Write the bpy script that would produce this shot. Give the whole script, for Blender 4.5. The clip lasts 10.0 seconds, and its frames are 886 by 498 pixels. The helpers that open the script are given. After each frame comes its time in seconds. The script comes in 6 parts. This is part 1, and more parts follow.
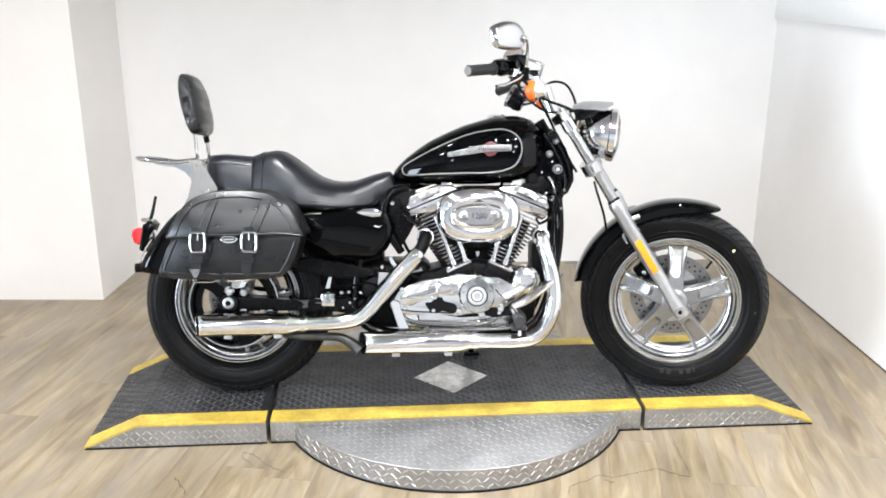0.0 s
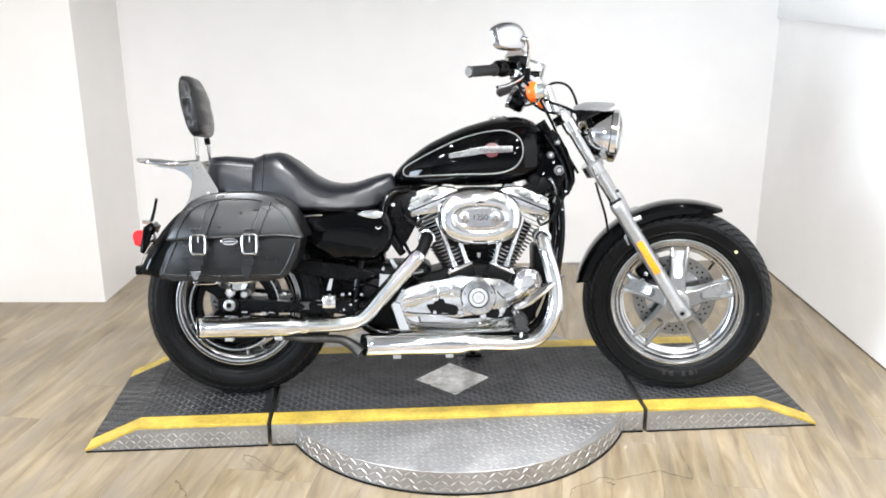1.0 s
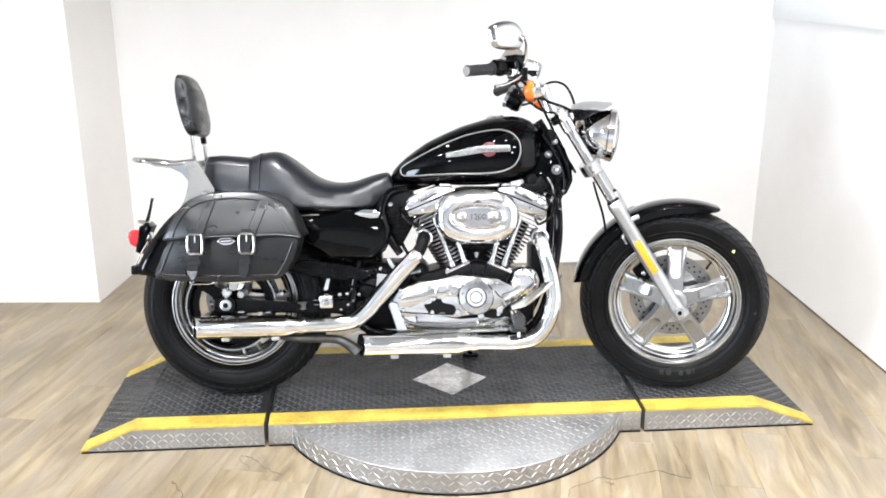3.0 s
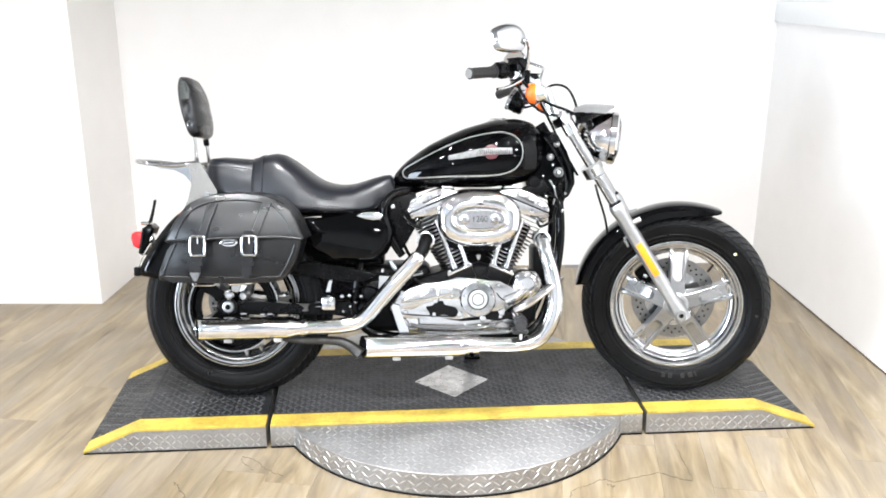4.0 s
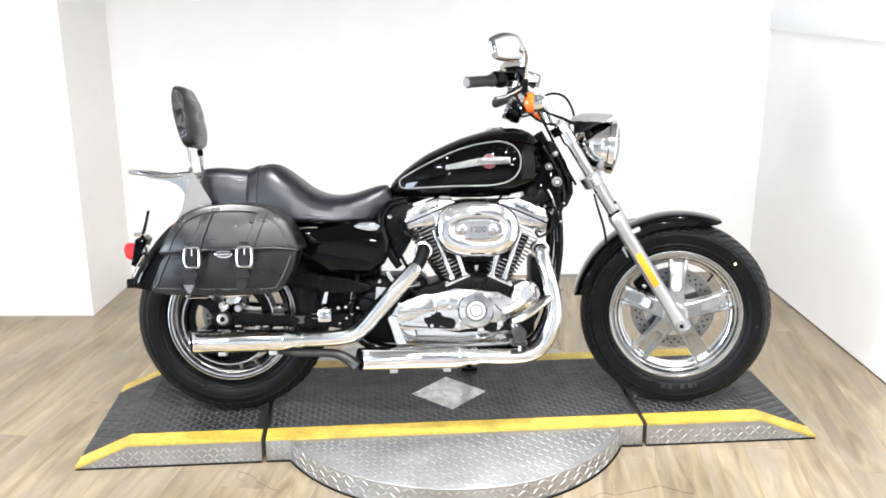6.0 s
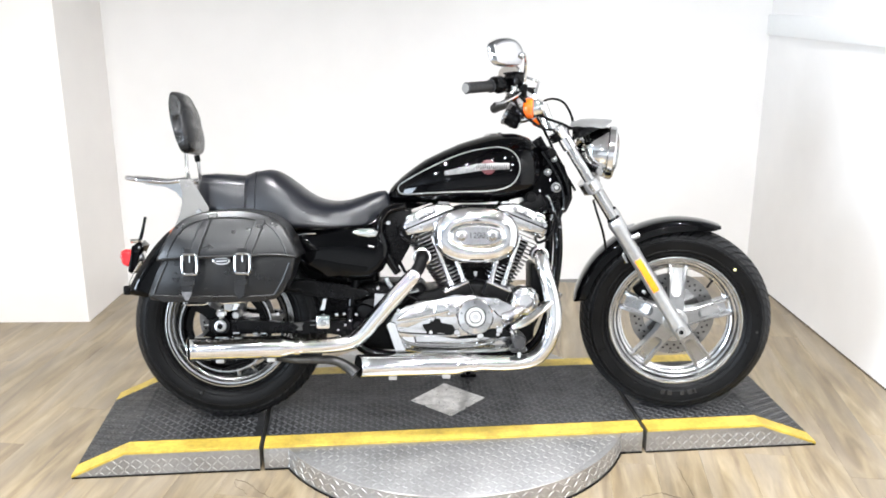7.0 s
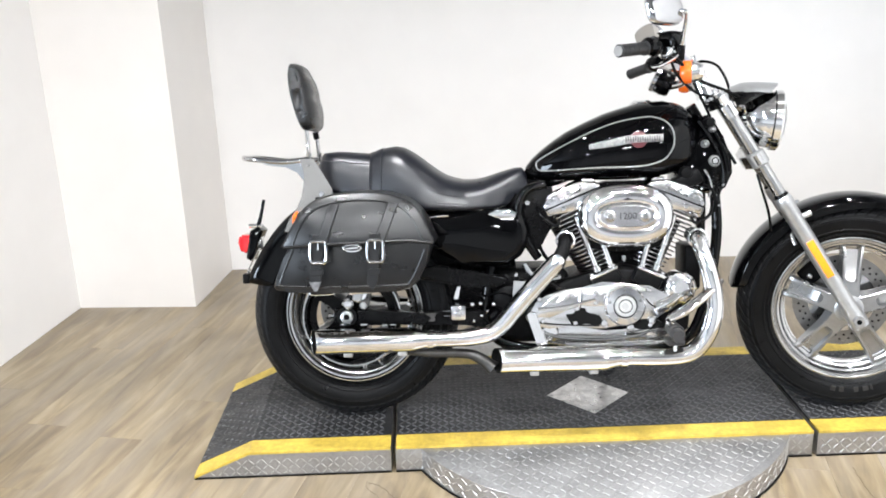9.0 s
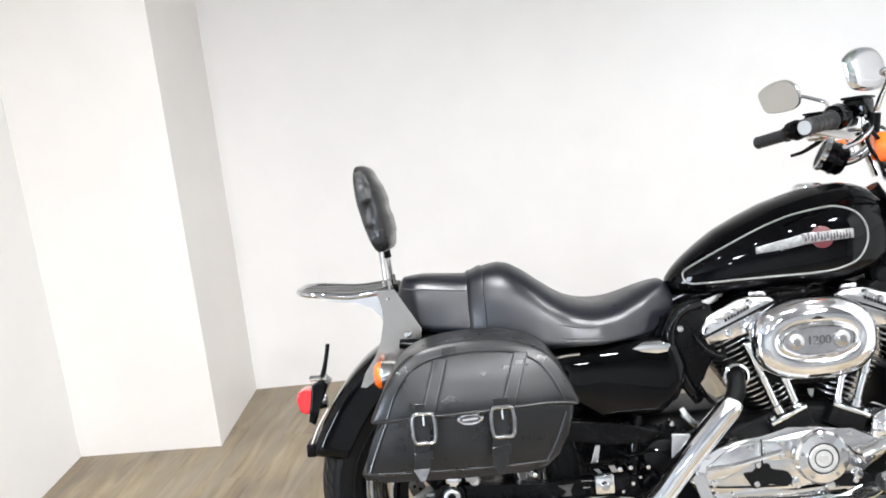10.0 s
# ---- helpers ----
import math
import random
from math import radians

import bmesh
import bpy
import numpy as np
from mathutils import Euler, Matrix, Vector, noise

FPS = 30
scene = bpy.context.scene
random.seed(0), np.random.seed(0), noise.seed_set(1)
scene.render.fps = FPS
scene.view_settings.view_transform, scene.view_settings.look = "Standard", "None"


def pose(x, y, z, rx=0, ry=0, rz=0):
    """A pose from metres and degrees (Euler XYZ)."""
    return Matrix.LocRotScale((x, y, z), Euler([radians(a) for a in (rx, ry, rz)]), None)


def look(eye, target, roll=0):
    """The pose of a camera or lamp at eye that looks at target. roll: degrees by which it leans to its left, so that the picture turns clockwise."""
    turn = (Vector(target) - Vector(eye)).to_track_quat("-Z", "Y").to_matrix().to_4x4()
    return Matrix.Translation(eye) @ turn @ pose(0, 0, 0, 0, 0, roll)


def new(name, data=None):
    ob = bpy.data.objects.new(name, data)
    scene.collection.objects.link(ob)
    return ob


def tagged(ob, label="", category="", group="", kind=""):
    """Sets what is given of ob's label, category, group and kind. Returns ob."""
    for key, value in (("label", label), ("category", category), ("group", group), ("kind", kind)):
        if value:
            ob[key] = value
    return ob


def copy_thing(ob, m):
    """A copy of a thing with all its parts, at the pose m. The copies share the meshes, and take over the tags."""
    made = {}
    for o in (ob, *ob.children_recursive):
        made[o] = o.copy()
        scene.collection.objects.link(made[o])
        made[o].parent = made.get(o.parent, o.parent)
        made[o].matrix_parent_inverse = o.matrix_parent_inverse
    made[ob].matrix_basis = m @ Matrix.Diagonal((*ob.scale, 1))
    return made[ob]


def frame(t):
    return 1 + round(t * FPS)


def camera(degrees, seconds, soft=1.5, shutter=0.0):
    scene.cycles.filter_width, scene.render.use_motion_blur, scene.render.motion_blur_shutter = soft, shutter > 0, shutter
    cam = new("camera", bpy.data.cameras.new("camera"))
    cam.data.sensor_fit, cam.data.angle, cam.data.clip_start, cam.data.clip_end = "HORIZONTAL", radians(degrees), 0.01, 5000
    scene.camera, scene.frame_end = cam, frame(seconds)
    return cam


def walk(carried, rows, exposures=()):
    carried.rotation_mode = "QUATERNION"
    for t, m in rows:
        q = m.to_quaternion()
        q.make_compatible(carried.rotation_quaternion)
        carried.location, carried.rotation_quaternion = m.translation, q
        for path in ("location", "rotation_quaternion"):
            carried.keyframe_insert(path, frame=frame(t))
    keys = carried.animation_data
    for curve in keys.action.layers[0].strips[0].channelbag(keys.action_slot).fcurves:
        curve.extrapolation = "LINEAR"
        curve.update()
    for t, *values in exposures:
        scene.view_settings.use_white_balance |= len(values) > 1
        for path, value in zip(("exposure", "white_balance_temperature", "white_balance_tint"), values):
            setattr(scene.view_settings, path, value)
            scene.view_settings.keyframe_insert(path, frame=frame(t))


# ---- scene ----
cam = camera(53.5, 10.0, 1.8)
PATH = [
    (0, (-0.116, -2.835, 1.482), (-0.076, -0.925, 0.890), 0.1),
    (0.5, (-0.113, -2.832, 1.482), (-0.072, -0.921, 0.893), -0.0),
    (1, (-0.108, -2.828, 1.479), (-0.076, -0.917, 0.891), -0.1),
    (1.5, (-0.114, -2.822, 1.473), (-0.067, -0.91, 0.887), -0.2),
    (2, (-0.103, -2.821, 1.479), (-0.063, -0.91, 0.893), -0.2),
    (2.5, (-0.119, -2.819, 1.475), (-0.071, -0.908, 0.887), 0.0),
    (4, (-0.124, -2.826, 1.475), (-0.08, -0.913, 0.893), 0.1),
    (4.5, (-0.128, -2.821, 1.482), (-0.08, -0.905, 0.912), 0.6),
    (5, (-0.144, -2.817, 1.470), (-0.089, -0.903, 0.894), 0.2),
    (5.5, (-0.141, -2.803, 1.472), (-0.082, -0.888, 0.901), 0.1),
    (7, (-0.157, -2.775, 1.477), (-0.081, -0.856, 0.921), 0.1),
    (7.5, (-0.162, -2.768, 1.482), (-0.083, -0.848, 0.927), 0.4),
    (8, (-0.188, -2.756, 1.480), (-0.078, -0.836, 0.929), 0.9),
    (8.5, (-0.259, -2.706, 1.479), (-0.255, -0.791, 0.901), -0.8),
    (9, (-0.366, -2.516, 1.443), (-0.452, -0.616, 0.826), -1.9),
    (9.5, (-0.520, -2.176, 1.497), (-0.765, -0.265, 0.960), -2.4),
    (10, (-0.708, -1.846, 1.502), (-0.743, 0.083, 0.977), -5.4),
]
EXPOSURES = [(0.0, 0.12), (1.0, 0.16), (2.6, 0.32), (4.0, 0.37), (5.6, 0.37), (7.0, 0.29), (8.0, 0.20), (9.0, 0.15), (10.0, 0.15)]
walk(cam, [(t, look(eye, target, roll)) for t, eye, target, roll in PATH], EXPOSURES)

# ---- world and light ----
world = bpy.data.worlds.new("world")
scene.world = world
world.use_nodes = True
world.node_tree.nodes["Background"].inputs[0].default_value = (1.0, 0.98, 0.95, 1)
world.node_tree.nodes["Background"].inputs[1].default_value = 0.15


def ceiling_lamp(x, y, watts, size, spread):
    data = bpy.data.lights.new("ceiling_lamp", "AREA")
    data.shape, data.size, data.energy, data.color = "DISK", size, watts, (0.965, 0.985, 1.01)
    data.spread = radians(spread)
    ob = new("lamp", data)
    ob.matrix_world = pose(x, y, 3.13)
    return ob


# Unseen lamps at y < -4 are added to brighten the room.
LAMPS = [(-2.0, -1.9), (-0.75, -2.1), (0.15, -1.9), (0.55, -2.05), (1.2, -1.9), (-1.2, -0.35), (0.9, -0.3), (-1.6, -4.2), (0.3, -4.4), (2.0, -4.2), (-2.6, -6.6), (0.0, -7.0), (2.6, -6.6)]
for lx, ly in LAMPS:
    ceiling_lamp(lx, ly, 27 if ly > -1 else 28 if ly > -4 else 82, 0.07 if ly > -4 else 0.30, 120 if ly > -1 else 152 if ly > -4 else 158)
# Cool area lamp for daylight inferred from bluish sheen; its window is unseen.
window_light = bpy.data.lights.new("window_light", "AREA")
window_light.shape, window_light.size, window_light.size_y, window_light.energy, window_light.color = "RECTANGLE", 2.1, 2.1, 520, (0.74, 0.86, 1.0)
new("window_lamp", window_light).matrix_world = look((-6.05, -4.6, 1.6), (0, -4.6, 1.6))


# ---- materials ----
def material(name, color, rough=0.5, metal=0.0, coat=0.0, grain=0.0, scale=40.0, bump=0.0, bump_scale=200.0, stain=0.0, stain_scale=3.0, rough_var=0.0, spec=0.5, stretch=(1, 1, 1), random=0.0):
    m = bpy.data.materials.new(name)
    m.use_nodes = True
    nt = m.node_tree
    b = nt.nodes["Principled BSDF"]
    b.inputs["Base Color"].default_value = (*color, 1)
    b.inputs["Roughness"].default_value = rough
    b.inputs["Metallic"].default_value = metal
    b.inputs["Coat Weight"].default_value = coat
    b.inputs["Coat Roughness"].default_value = 0.03
    b.inputs["Specular IOR Level"].default_value = spec
    tc = nt.nodes.new("ShaderNodeTexCoord")
    mp = nt.nodes.new("ShaderNodeMapping")
    mp.inputs["Scale"].default_value = stretch
    nt.links.new(tc.outputs["Object"], mp.inputs[0])

    def noise_tex(sc, detail=4.0):
        n = nt.nodes.new("ShaderNodeTexNoise")
        n.inputs["Scale"].default_value = sc
        n.inputs["Detail"].default_value = detail
        nt.links.new(mp.outputs[0], n.inputs["Vector"])
        return n.outputs["Fac"]

    def ramp(fac, lo, hi, a=0.3, z=0.7):
        r = nt.nodes.new("ShaderNodeMapRange")
        r.inputs["From Min"].default_value, r.inputs["From Max"].default_value = a, z
        r.inputs["To Min"].default_value, r.inputs["To Max"].default_value = lo, hi
        nt.links.new(fac, r.inputs["Value"])
        return r.outputs["Result"]

    factors = []
    if grain:
        factors.append(ramp(noise_tex(scale), 1 - grain, 1 + grain))
    if stain:
        factors.append(ramp(noise_tex(stain_scale, 6.0), 1 - stain, 1 + stain))
    if random:
        oi = nt.nodes.new("ShaderNodeObjectInfo")
        factors.append(ramp(oi.outputs["Random"], 1 - random, 1 + random, 0, 1))
    if factors:
        f = factors[0]
        for g in factors[1:]:
            mul = nt.nodes.new("ShaderNodeMath")
            mul.operation = "MULTIPLY"
            nt.links.new(f, mul.inputs[0]), nt.links.new(g, mul.inputs[1])
            f = mul.outputs[0]
        v = nt.nodes.new("ShaderNodeVectorMath")
        v.operation = "SCALE"
        v.inputs[0].default_value = color
        nt.links.new(f, v.inputs["Scale"])
        nt.links.new(v.outputs[0], b.inputs["Base Color"])
    if rough_var:
        nt.links.new(ramp(noise_tex(stain_scale * 4, 5.0), max(0.02, rough - rough_var), rough + rough_var), b.inputs["Roughness"])
    if bump:
        bp = nt.nodes.new("ShaderNodeBump")
        bp.inputs["Strength"].default_value = bump
        bp.inputs["Distance"].default_value = 0.002
        nt.links.new(noise_tex(bump_scale), bp.inputs["Height"])
        nt.links.new(bp.outputs[0], b.inputs["Normal"])
    return m


WALL = material("wall_paint", (0.80, 0.782, 0.765), 0.65, grain=0.015, scale=6, stain=0.02, stain_scale=1.2, bump=0.15, bump_scale=180)
CEIL = material("ceiling_paint", (0.30, 0.30, 0.30), 0.8, grain=0.02, scale=5)
SHOWROOM = material("showroom_grey", (0.52, 0.518, 0.515), 0.7, grain=0.08, scale=3)
# Unseen floor made dark to put a dark band into chrome reflections.
SHOWROOM_FLOOR = material("unseen_dark_floor", (0.11, 0.109, 0.107), 0.4, grain=0.1, scale=3, stain=0.2, stain_scale=1.5)
TRIM = material("trim_paint", (0.84, 0.84, 0.83), 0.4, grain=0.01)
BLACK = material("gloss_black_paint", (0.0008, 0.0008, 0.0010), 0.022, spec=0.20, bump=0.006, bump_scale=700)
SATIN = material("satin_black_paint", (0.0025, 0.0025, 0.0027), 0.28, grain=0.2, scale=60, rough_var=0.1, spec=0.10)
CASTBLACK = material("cast_black", (0.003, 0.003, 0.0032), 0.42, grain=0.25, scale=80, bump=0.3, bump_scale=400, spec=0.08)
CHROME = material("chrome", (0.78, 0.78, 0.785), 0.07, 1.0, grain=0.03, scale=20, bump=0.008, bump_scale=60)
CASTCHROME = material("chromed_casting", (0.72, 0.72, 0.72), 0.14, 1.0, grain=0.10, scale=25, bump=0.03, bump_scale=30)
# Ribs paler than the mat: dusty grey, with their gloss put into the colour.
MAT_RIB = material("pale_mat_rib", (0.044, 0.044, 0.046), 0.42, spec=0.5, grain=0.2, scale=60, stain=0.35, stain_scale=4, rough_var=0.1)
POLISHED = material("polished_aluminium", (0.45, 0.45, 0.45), 0.2, 1.0, grain=0.06, scale=30, rough_var=0.06, stain_scale=8)
SILVER = material("silver_painted_cast", (0.40, 0.40, 0.40), 0.34, 0.8, grain=0.06, scale=60, rough_var=0.06)
STEEL = material("brushed_steel", (0.5, 0.5, 0.5), 0.38, 0.9, grain=0.12, scale=60, stain=0.1, stain_scale=6, rough_var=0.1, stretch=(1, 12, 1))
DIAMOND = material("scuffed_steel_plate", (0.56, 0.55, 0.54), 0.34, 0.85, grain=0.22, scale=45, stain=0.3, stain_scale=14, rough_var=0.12, bump=0.15, bump_scale=120)
BADGE_STEEL = material("brushed_badge_steel", (0.30, 0.30, 0.31), 0.30, 0.9, grain=0.10, scale=80, rough_var=0.06)
ROTOR = material("ground_rotor_steel", (0.26, 0.255, 0.25), 0.34, 0.9, grain=0.10, scale=60, rough_var=0.08)
SPOKE = material("cast_wheel_spoke", (0.30, 0.30, 0.30), 0.30, 0.9, grain=0.06, scale=60, rough_var=0.05)
BUCKLE = material("worn_nickel", (0.34, 0.34, 0.345), 0.2, 1.0, grain=0.15, scale=120)
BRIGHT = material("bright_turned_steel", (0.80, 0.80, 0.79), 0.28, 0.9, grain=0.05, scale=80)
# Column paint warmer than the walls: warm bounced light put into the colour.
WARM_WALL = material("warm_bounce_wall_paint", (0.80, 0.768, 0.738), 0.65, grain=0.015, scale=6, stain=0.02, stain_scale=1.2, bump=0.15, bump_scale=180)
PLATE = material("tread_plate_steel", (0.36, 0.355, 0.35), 0.40, 0.85, grain=0.10, scale=90, stain=0.16, stain_scale=5, rough_var=0.06, bump=0.1, bump_scale=300)
# Paler than the plate: the lugs' glints are put into the colour.
PLATE_LUG = material("glint_tread_lug", (0.50, 0.495, 0.49), 0.34, 0.9, grain=0.15, scale=50, stain=0.2, stain_scale=6)
RUBBER = material("tyre_rubber", (0.0035, 0.0035, 0.0037), 0.36, grain=0.2, spec=0.12, scale=90, stain=0.4, stain_scale=9, bump=0.25, bump_scale=500, rough_var=0.1)
# Paler than tyre_rubber: block highlights and groove shade put into the colours.
TREAD = material("lit_tread_rubber", (0.010, 0.010, 0.0105), 0.46, spec=0.25, grain=0.15, scale=90, stain=0.25, stain_scale=5)
MAT = material("black_rubber_mat", (0.016, 0.016, 0.017), 0.5, spec=0.4, grain=0.2, scale=120, stain=0.3, stain_scale=5, rough_var=0.12)
YELLOW = material("yellow_rubber_edge", (0.44, 0.312, 0.050), 0.5, grain=0.16, scale=70, stain=0.22, stain_scale=12, bump=0.2, bump_scale=150)
LEATHER = material("black_leather", (0.0026, 0.0027, 0.0034), 0.33, spec=0.52, grain=0.12, scale=50, stain=0.15, stain_scale=7, bump=0.16, bump_scale=260, rough_var=0.08)
# Lighter grey for the tip of one strap.
TIP_GREY = material("strap_tip_grey", (0.10, 0.10, 0.105), 0.36, grain=0.3, scale=80, stain=0.3, stain_scale=20)
# Black leaning blue: the seat's cool sheen is put into the colour.
VINYL = material("blue_black_vinyl_seat", (0.0036, 0.0043, 0.0075), 0.33, spec=0.62, grain=0.1, scale=60, bump=0.05, bump_scale=420, rough_var=0.06)
GRIP = material("black_grip_rubber", (0.015, 0.015, 0.016), 0.5, grain=0.15, scale=100, bump=0.3, bump_scale=300)
RED = material("red_lens", (0.62, 0.015, 0.02), 0.12, coat=0.6, grain=0.1, scale=120)
AMBER = material("amber_lens", (0.80, 0.13, 0.01), 0.15, coat=0.6, grain=0.1, scale=150)
REFLECTOR = material("amber_reflector", (0.90, 0.27, 0.008), 0.18, coat=0.6, grain=0.12, scale=220)
STRIPE = material("silver_pinstripe", (0.22, 0.22, 0.215), 0.35, 0.6, grain=0.03)
BADGE_SILVER = material("silver_badge", (0.16, 0.16, 0.16), 0.3, 0.7, grain=0.3, scale=120, bump=0.5, bump_scale=160)
# Warm grey: the floor's reflection is put into the base colour.
PLATE_STEEL = material("satin_bracket_steel", (0.42, 0.40, 0.378), 0.22, 1.0, grain=0.05, scale=40, rough_var=0.05)
BADGE_GREY = material("grey_badge_letters", (0.22, 0.21, 0.21), 0.35, 0.5, grain=0.2)
BADGE_RED = material("red_enamel", (0.075, 0.008, 0.012), 0.3, coat=0.0, grain=0.15, scale=300)
# Near-black for gaskets and for shade drawn into holes, grooves and recesses.
DARK = material("recess_shade_gasket_black", (0.003, 0.003, 0.003), 0.7, grain=0.2, spec=0.1)
ETCH = material("dark_lettering", (0.05, 0.05, 0.052), 0.45, 0.3, grain=0.1)
CRACK = material("crack_dirt", (0.085, 0.065, 0.045), 0.7, grain=0.4, scale=60)
WOODFRAME = material("dark_weathered_wood", (0.012, 0.009, 0.007), 0.6, spec=0.2, grain=0.4, scale=14, stain=0.3, stain_scale=5, bump=0.4, bump_scale=60, stretch=(6, 6, 0.6))
PEG = material("white_pegboard", (0.8, 0.8, 0.79), 0.5, grain=0.015)
DULL = material("dull_grey_pipe", (0.06, 0.058, 0.056), 0.42, 0.7, grain=0.3, scale=30, stain=0.3, stain_scale=9)
SHELL = material("mirror_back_chrome", (0.52, 0.52, 0.53), 0.03, 1.0, grain=0.03)
MIRROR = material("mirror_glass", (0.62, 0.62, 0.61), 0.02, 1.0, rough_var=0.01)
THREAD = material("grey_thread", (0.07, 0.07, 0.075), 0.6, grain=0.1)
TYRE_TEXT = material("tyre_lettering", (0.016, 0.016, 0.016), 0.3, grain=0.1)
FABRIC = material("black_tufted_vinyl", (0.008, 0.008, 0.0088), 0.30, spec=0.5, grain=0.15, scale=40, bump=0.5, bump_scale=70, rough_var=0.1)


def glass_material():
    m = bpy.data.materials.new("clear_glass")
    m.use_nodes = True
    b = m.node_tree.nodes["Principled BSDF"]
    b.inputs["Base Color"].default_value = (0.95, 0.96, 0.97, 1)
    b.inputs["Transmission Weight"].default_value = 1.0
    b.inputs["Roughness"].default_value = 0.03
    b.inputs["IOR"].default_value = 1.3
    return m


GLASS = glass_material()


def plank_material():
    """Pale oak-look planks, every plank with its own tone and grain."""
    m = bpy.data.materials.new("oak_vinyl_plank")
    m.use_nodes = True
    nt = m.node_tree
    b = nt.nodes["Principled BSDF"]
    oi = nt.nodes.new("ShaderNodeObjectInfo")
    tc = nt.nodes.new("ShaderNodeTexCoord")
    add = nt.nodes.new("ShaderNodeVectorMath")
    add.operation = "MULTIPLY_ADD"
    rnd = nt.nodes.new("ShaderNodeCombineXYZ")
    for i in range(3):
        nt.links.new(oi.outputs["Random"], rnd.inputs[i])
    add.inputs[1].default_value = (31.0, 57.0, 11.0)
    nt.links.new(rnd.outputs[0], add.inputs[0])
    nt.links.new(tc.outputs["Object"], add.inputs[2])
    mp = nt.nodes.new("ShaderNodeMapping")
    mp.inputs["Scale"].default_value = (1.15, 7.5, 1.0)
    nt.links.new(add.outputs[0], mp.inputs[0])
    big = nt.nodes.new("ShaderNodeTexNoise")
    big.inputs["Scale"].default_value, big.inputs["Detail"].default_value, big.inputs["Distortion"].default_value = 2.2, 6.0, 1.2
    fine = nt.nodes.new("ShaderNodeTexNoise")
    fine.inputs["Scale"].default_value, fine.inputs["Detail"].default_value = 16.0, 8.0
    nt.links.new(mp.outputs[0], big.inputs["Vector"]), nt.links.new(mp.outputs[0], fine.inputs["Vector"])
    ramp = nt.nodes.new("ShaderNodeValToRGB")
    e = ramp.color_ramp.elements
    e[0].position, e[0].color = 0.32, (0.158, 0.118, 0.076, 1)
    e[1].position, e[1].color = 0.70, (0.325, 0.262, 0.175, 1)
    mid = e.new(0.5)
    mid.color = (0.236, 0.182, 0.110, 1)
    nt.links.new(big.outputs["Fac"], ramp.inputs[0])
    # greyer, washed-out patches over the golden grain
    patch = nt.nodes.new("ShaderNodeTexNoise")
    patch.inputs["Scale"].default_value, patch.inputs["Detail"].default_value = 1.3, 3.0
    nt.links.new(mp.outputs[0], patch.inputs["Vector"])
    pr = nt.nodes.new("ShaderNodeMapRange")
    pr.inputs["From Min"].default_value, pr.inputs["From Max"].default_value = 0.42, 0.68
    pr.inputs["To Max"].default_value = 0.75
    nt.links.new(patch.outputs["Fac"], pr.inputs[0])
    wash = nt.nodes.new("ShaderNodeMix")
    wash.data_type = "RGBA"
    nt.links.new(pr.outputs[0], wash.inputs[0])
    nt.links.new(ramp.outputs[0], wash.inputs[6])
    wash.inputs[7].default_value = (0.228, 0.192, 0.150, 1)
    hsv = nt.nodes.new("ShaderNodeHueSaturation")
    hsv.inputs["Saturation"].default_value = 1.0
    vr = nt.nodes.new("ShaderNodeMapRange")
    vr.inputs["To Min"].default_value, vr.inputs["To Max"].default_value = 0.93, 1.07
    nt.links.new(oi.outputs["Random"], vr.inputs[0])
    fr = nt.nodes.new("ShaderNodeMapRange")
    fr.inputs["From Min"].default_value, fr.inputs["From Max"].default_value = 0.3, 0.7
    fr.inputs["To Min"].default_value, fr.inputs["To Max"].default_value = 0.94, 1.05
    nt.links.new(fine.outputs["Fac"], fr.inputs[0])
    mul = nt.nodes.new("ShaderNodeMath")
    mul.operation = "MULTIPLY"
    nt.links.new(vr.outputs[0], mul.inputs[0]), nt.links.new(fr.outputs[0], mul.inputs[1])
    geo = nt.nodes.new("ShaderNodeNewGeometry")
    worn = nt.nodes.new("ShaderNodeTexNoise")
    worn.inputs["Scale"].default_value, worn.inputs["Detail"].default_value, worn.inputs["Distortion"].default_value = 1.7, 5.0, 0.8
    nt.links.new(geo.outputs["Position"], worn.inputs["Vector"])
    wr = nt.nodes.new("ShaderNodeMapRange")
    wr.inputs["From Min"].default_value, wr.inputs["From Max"].default_value = 0.34, 0.66
    wr.inputs["To Min"].default_value, wr.inputs["To Max"].default_value = 0.80, 1.06
    nt.links.new(worn.outputs["Fac"], wr.inputs[0])
    mul2 = nt.nodes.new("ShaderNodeMath")
    mul2.operation = "MULTIPLY"
    nt.links.new(mul.outputs[0], mul2.inputs[0]), nt.links.new(wr.outputs[0], mul2.inputs[1])
    nt.links.new(mul2.outputs[0], hsv.inputs["Value"])
    nt.links.new(wash.outputs[2], hsv.inputs["Color"])
    nt.links.new(hsv.outputs[0], b.inputs["Base Color"])
    b.inputs["Roughness"].default_value = 0.33
    bp = nt.nodes.new("ShaderNodeBump")
    bp.inputs["Strength"].default_value, bp.inputs["Distance"].default_value = 0.15, 0.001
    nt.links.new(fine.outputs["Fac"], bp.inputs["Height"])
    nt.links.new(bp.outputs[0], b.inputs["Normal"])
    return m


PLANK = plank_material()


# ---- mesh helpers ----
def link_mesh(name, bm, mat, sharp=35):
    me = bpy.data.meshes.new(name)
    bmesh.ops.recalc_face_normals(bm, faces=bm.faces)
    for f in bm.faces:
        f.smooth = True
    bm.to_mesh(me)
    bm.free()
    me.set_sharp_from_angle(angle=radians(sharp))
    me.materials.append(mat)
    return new(name, me)


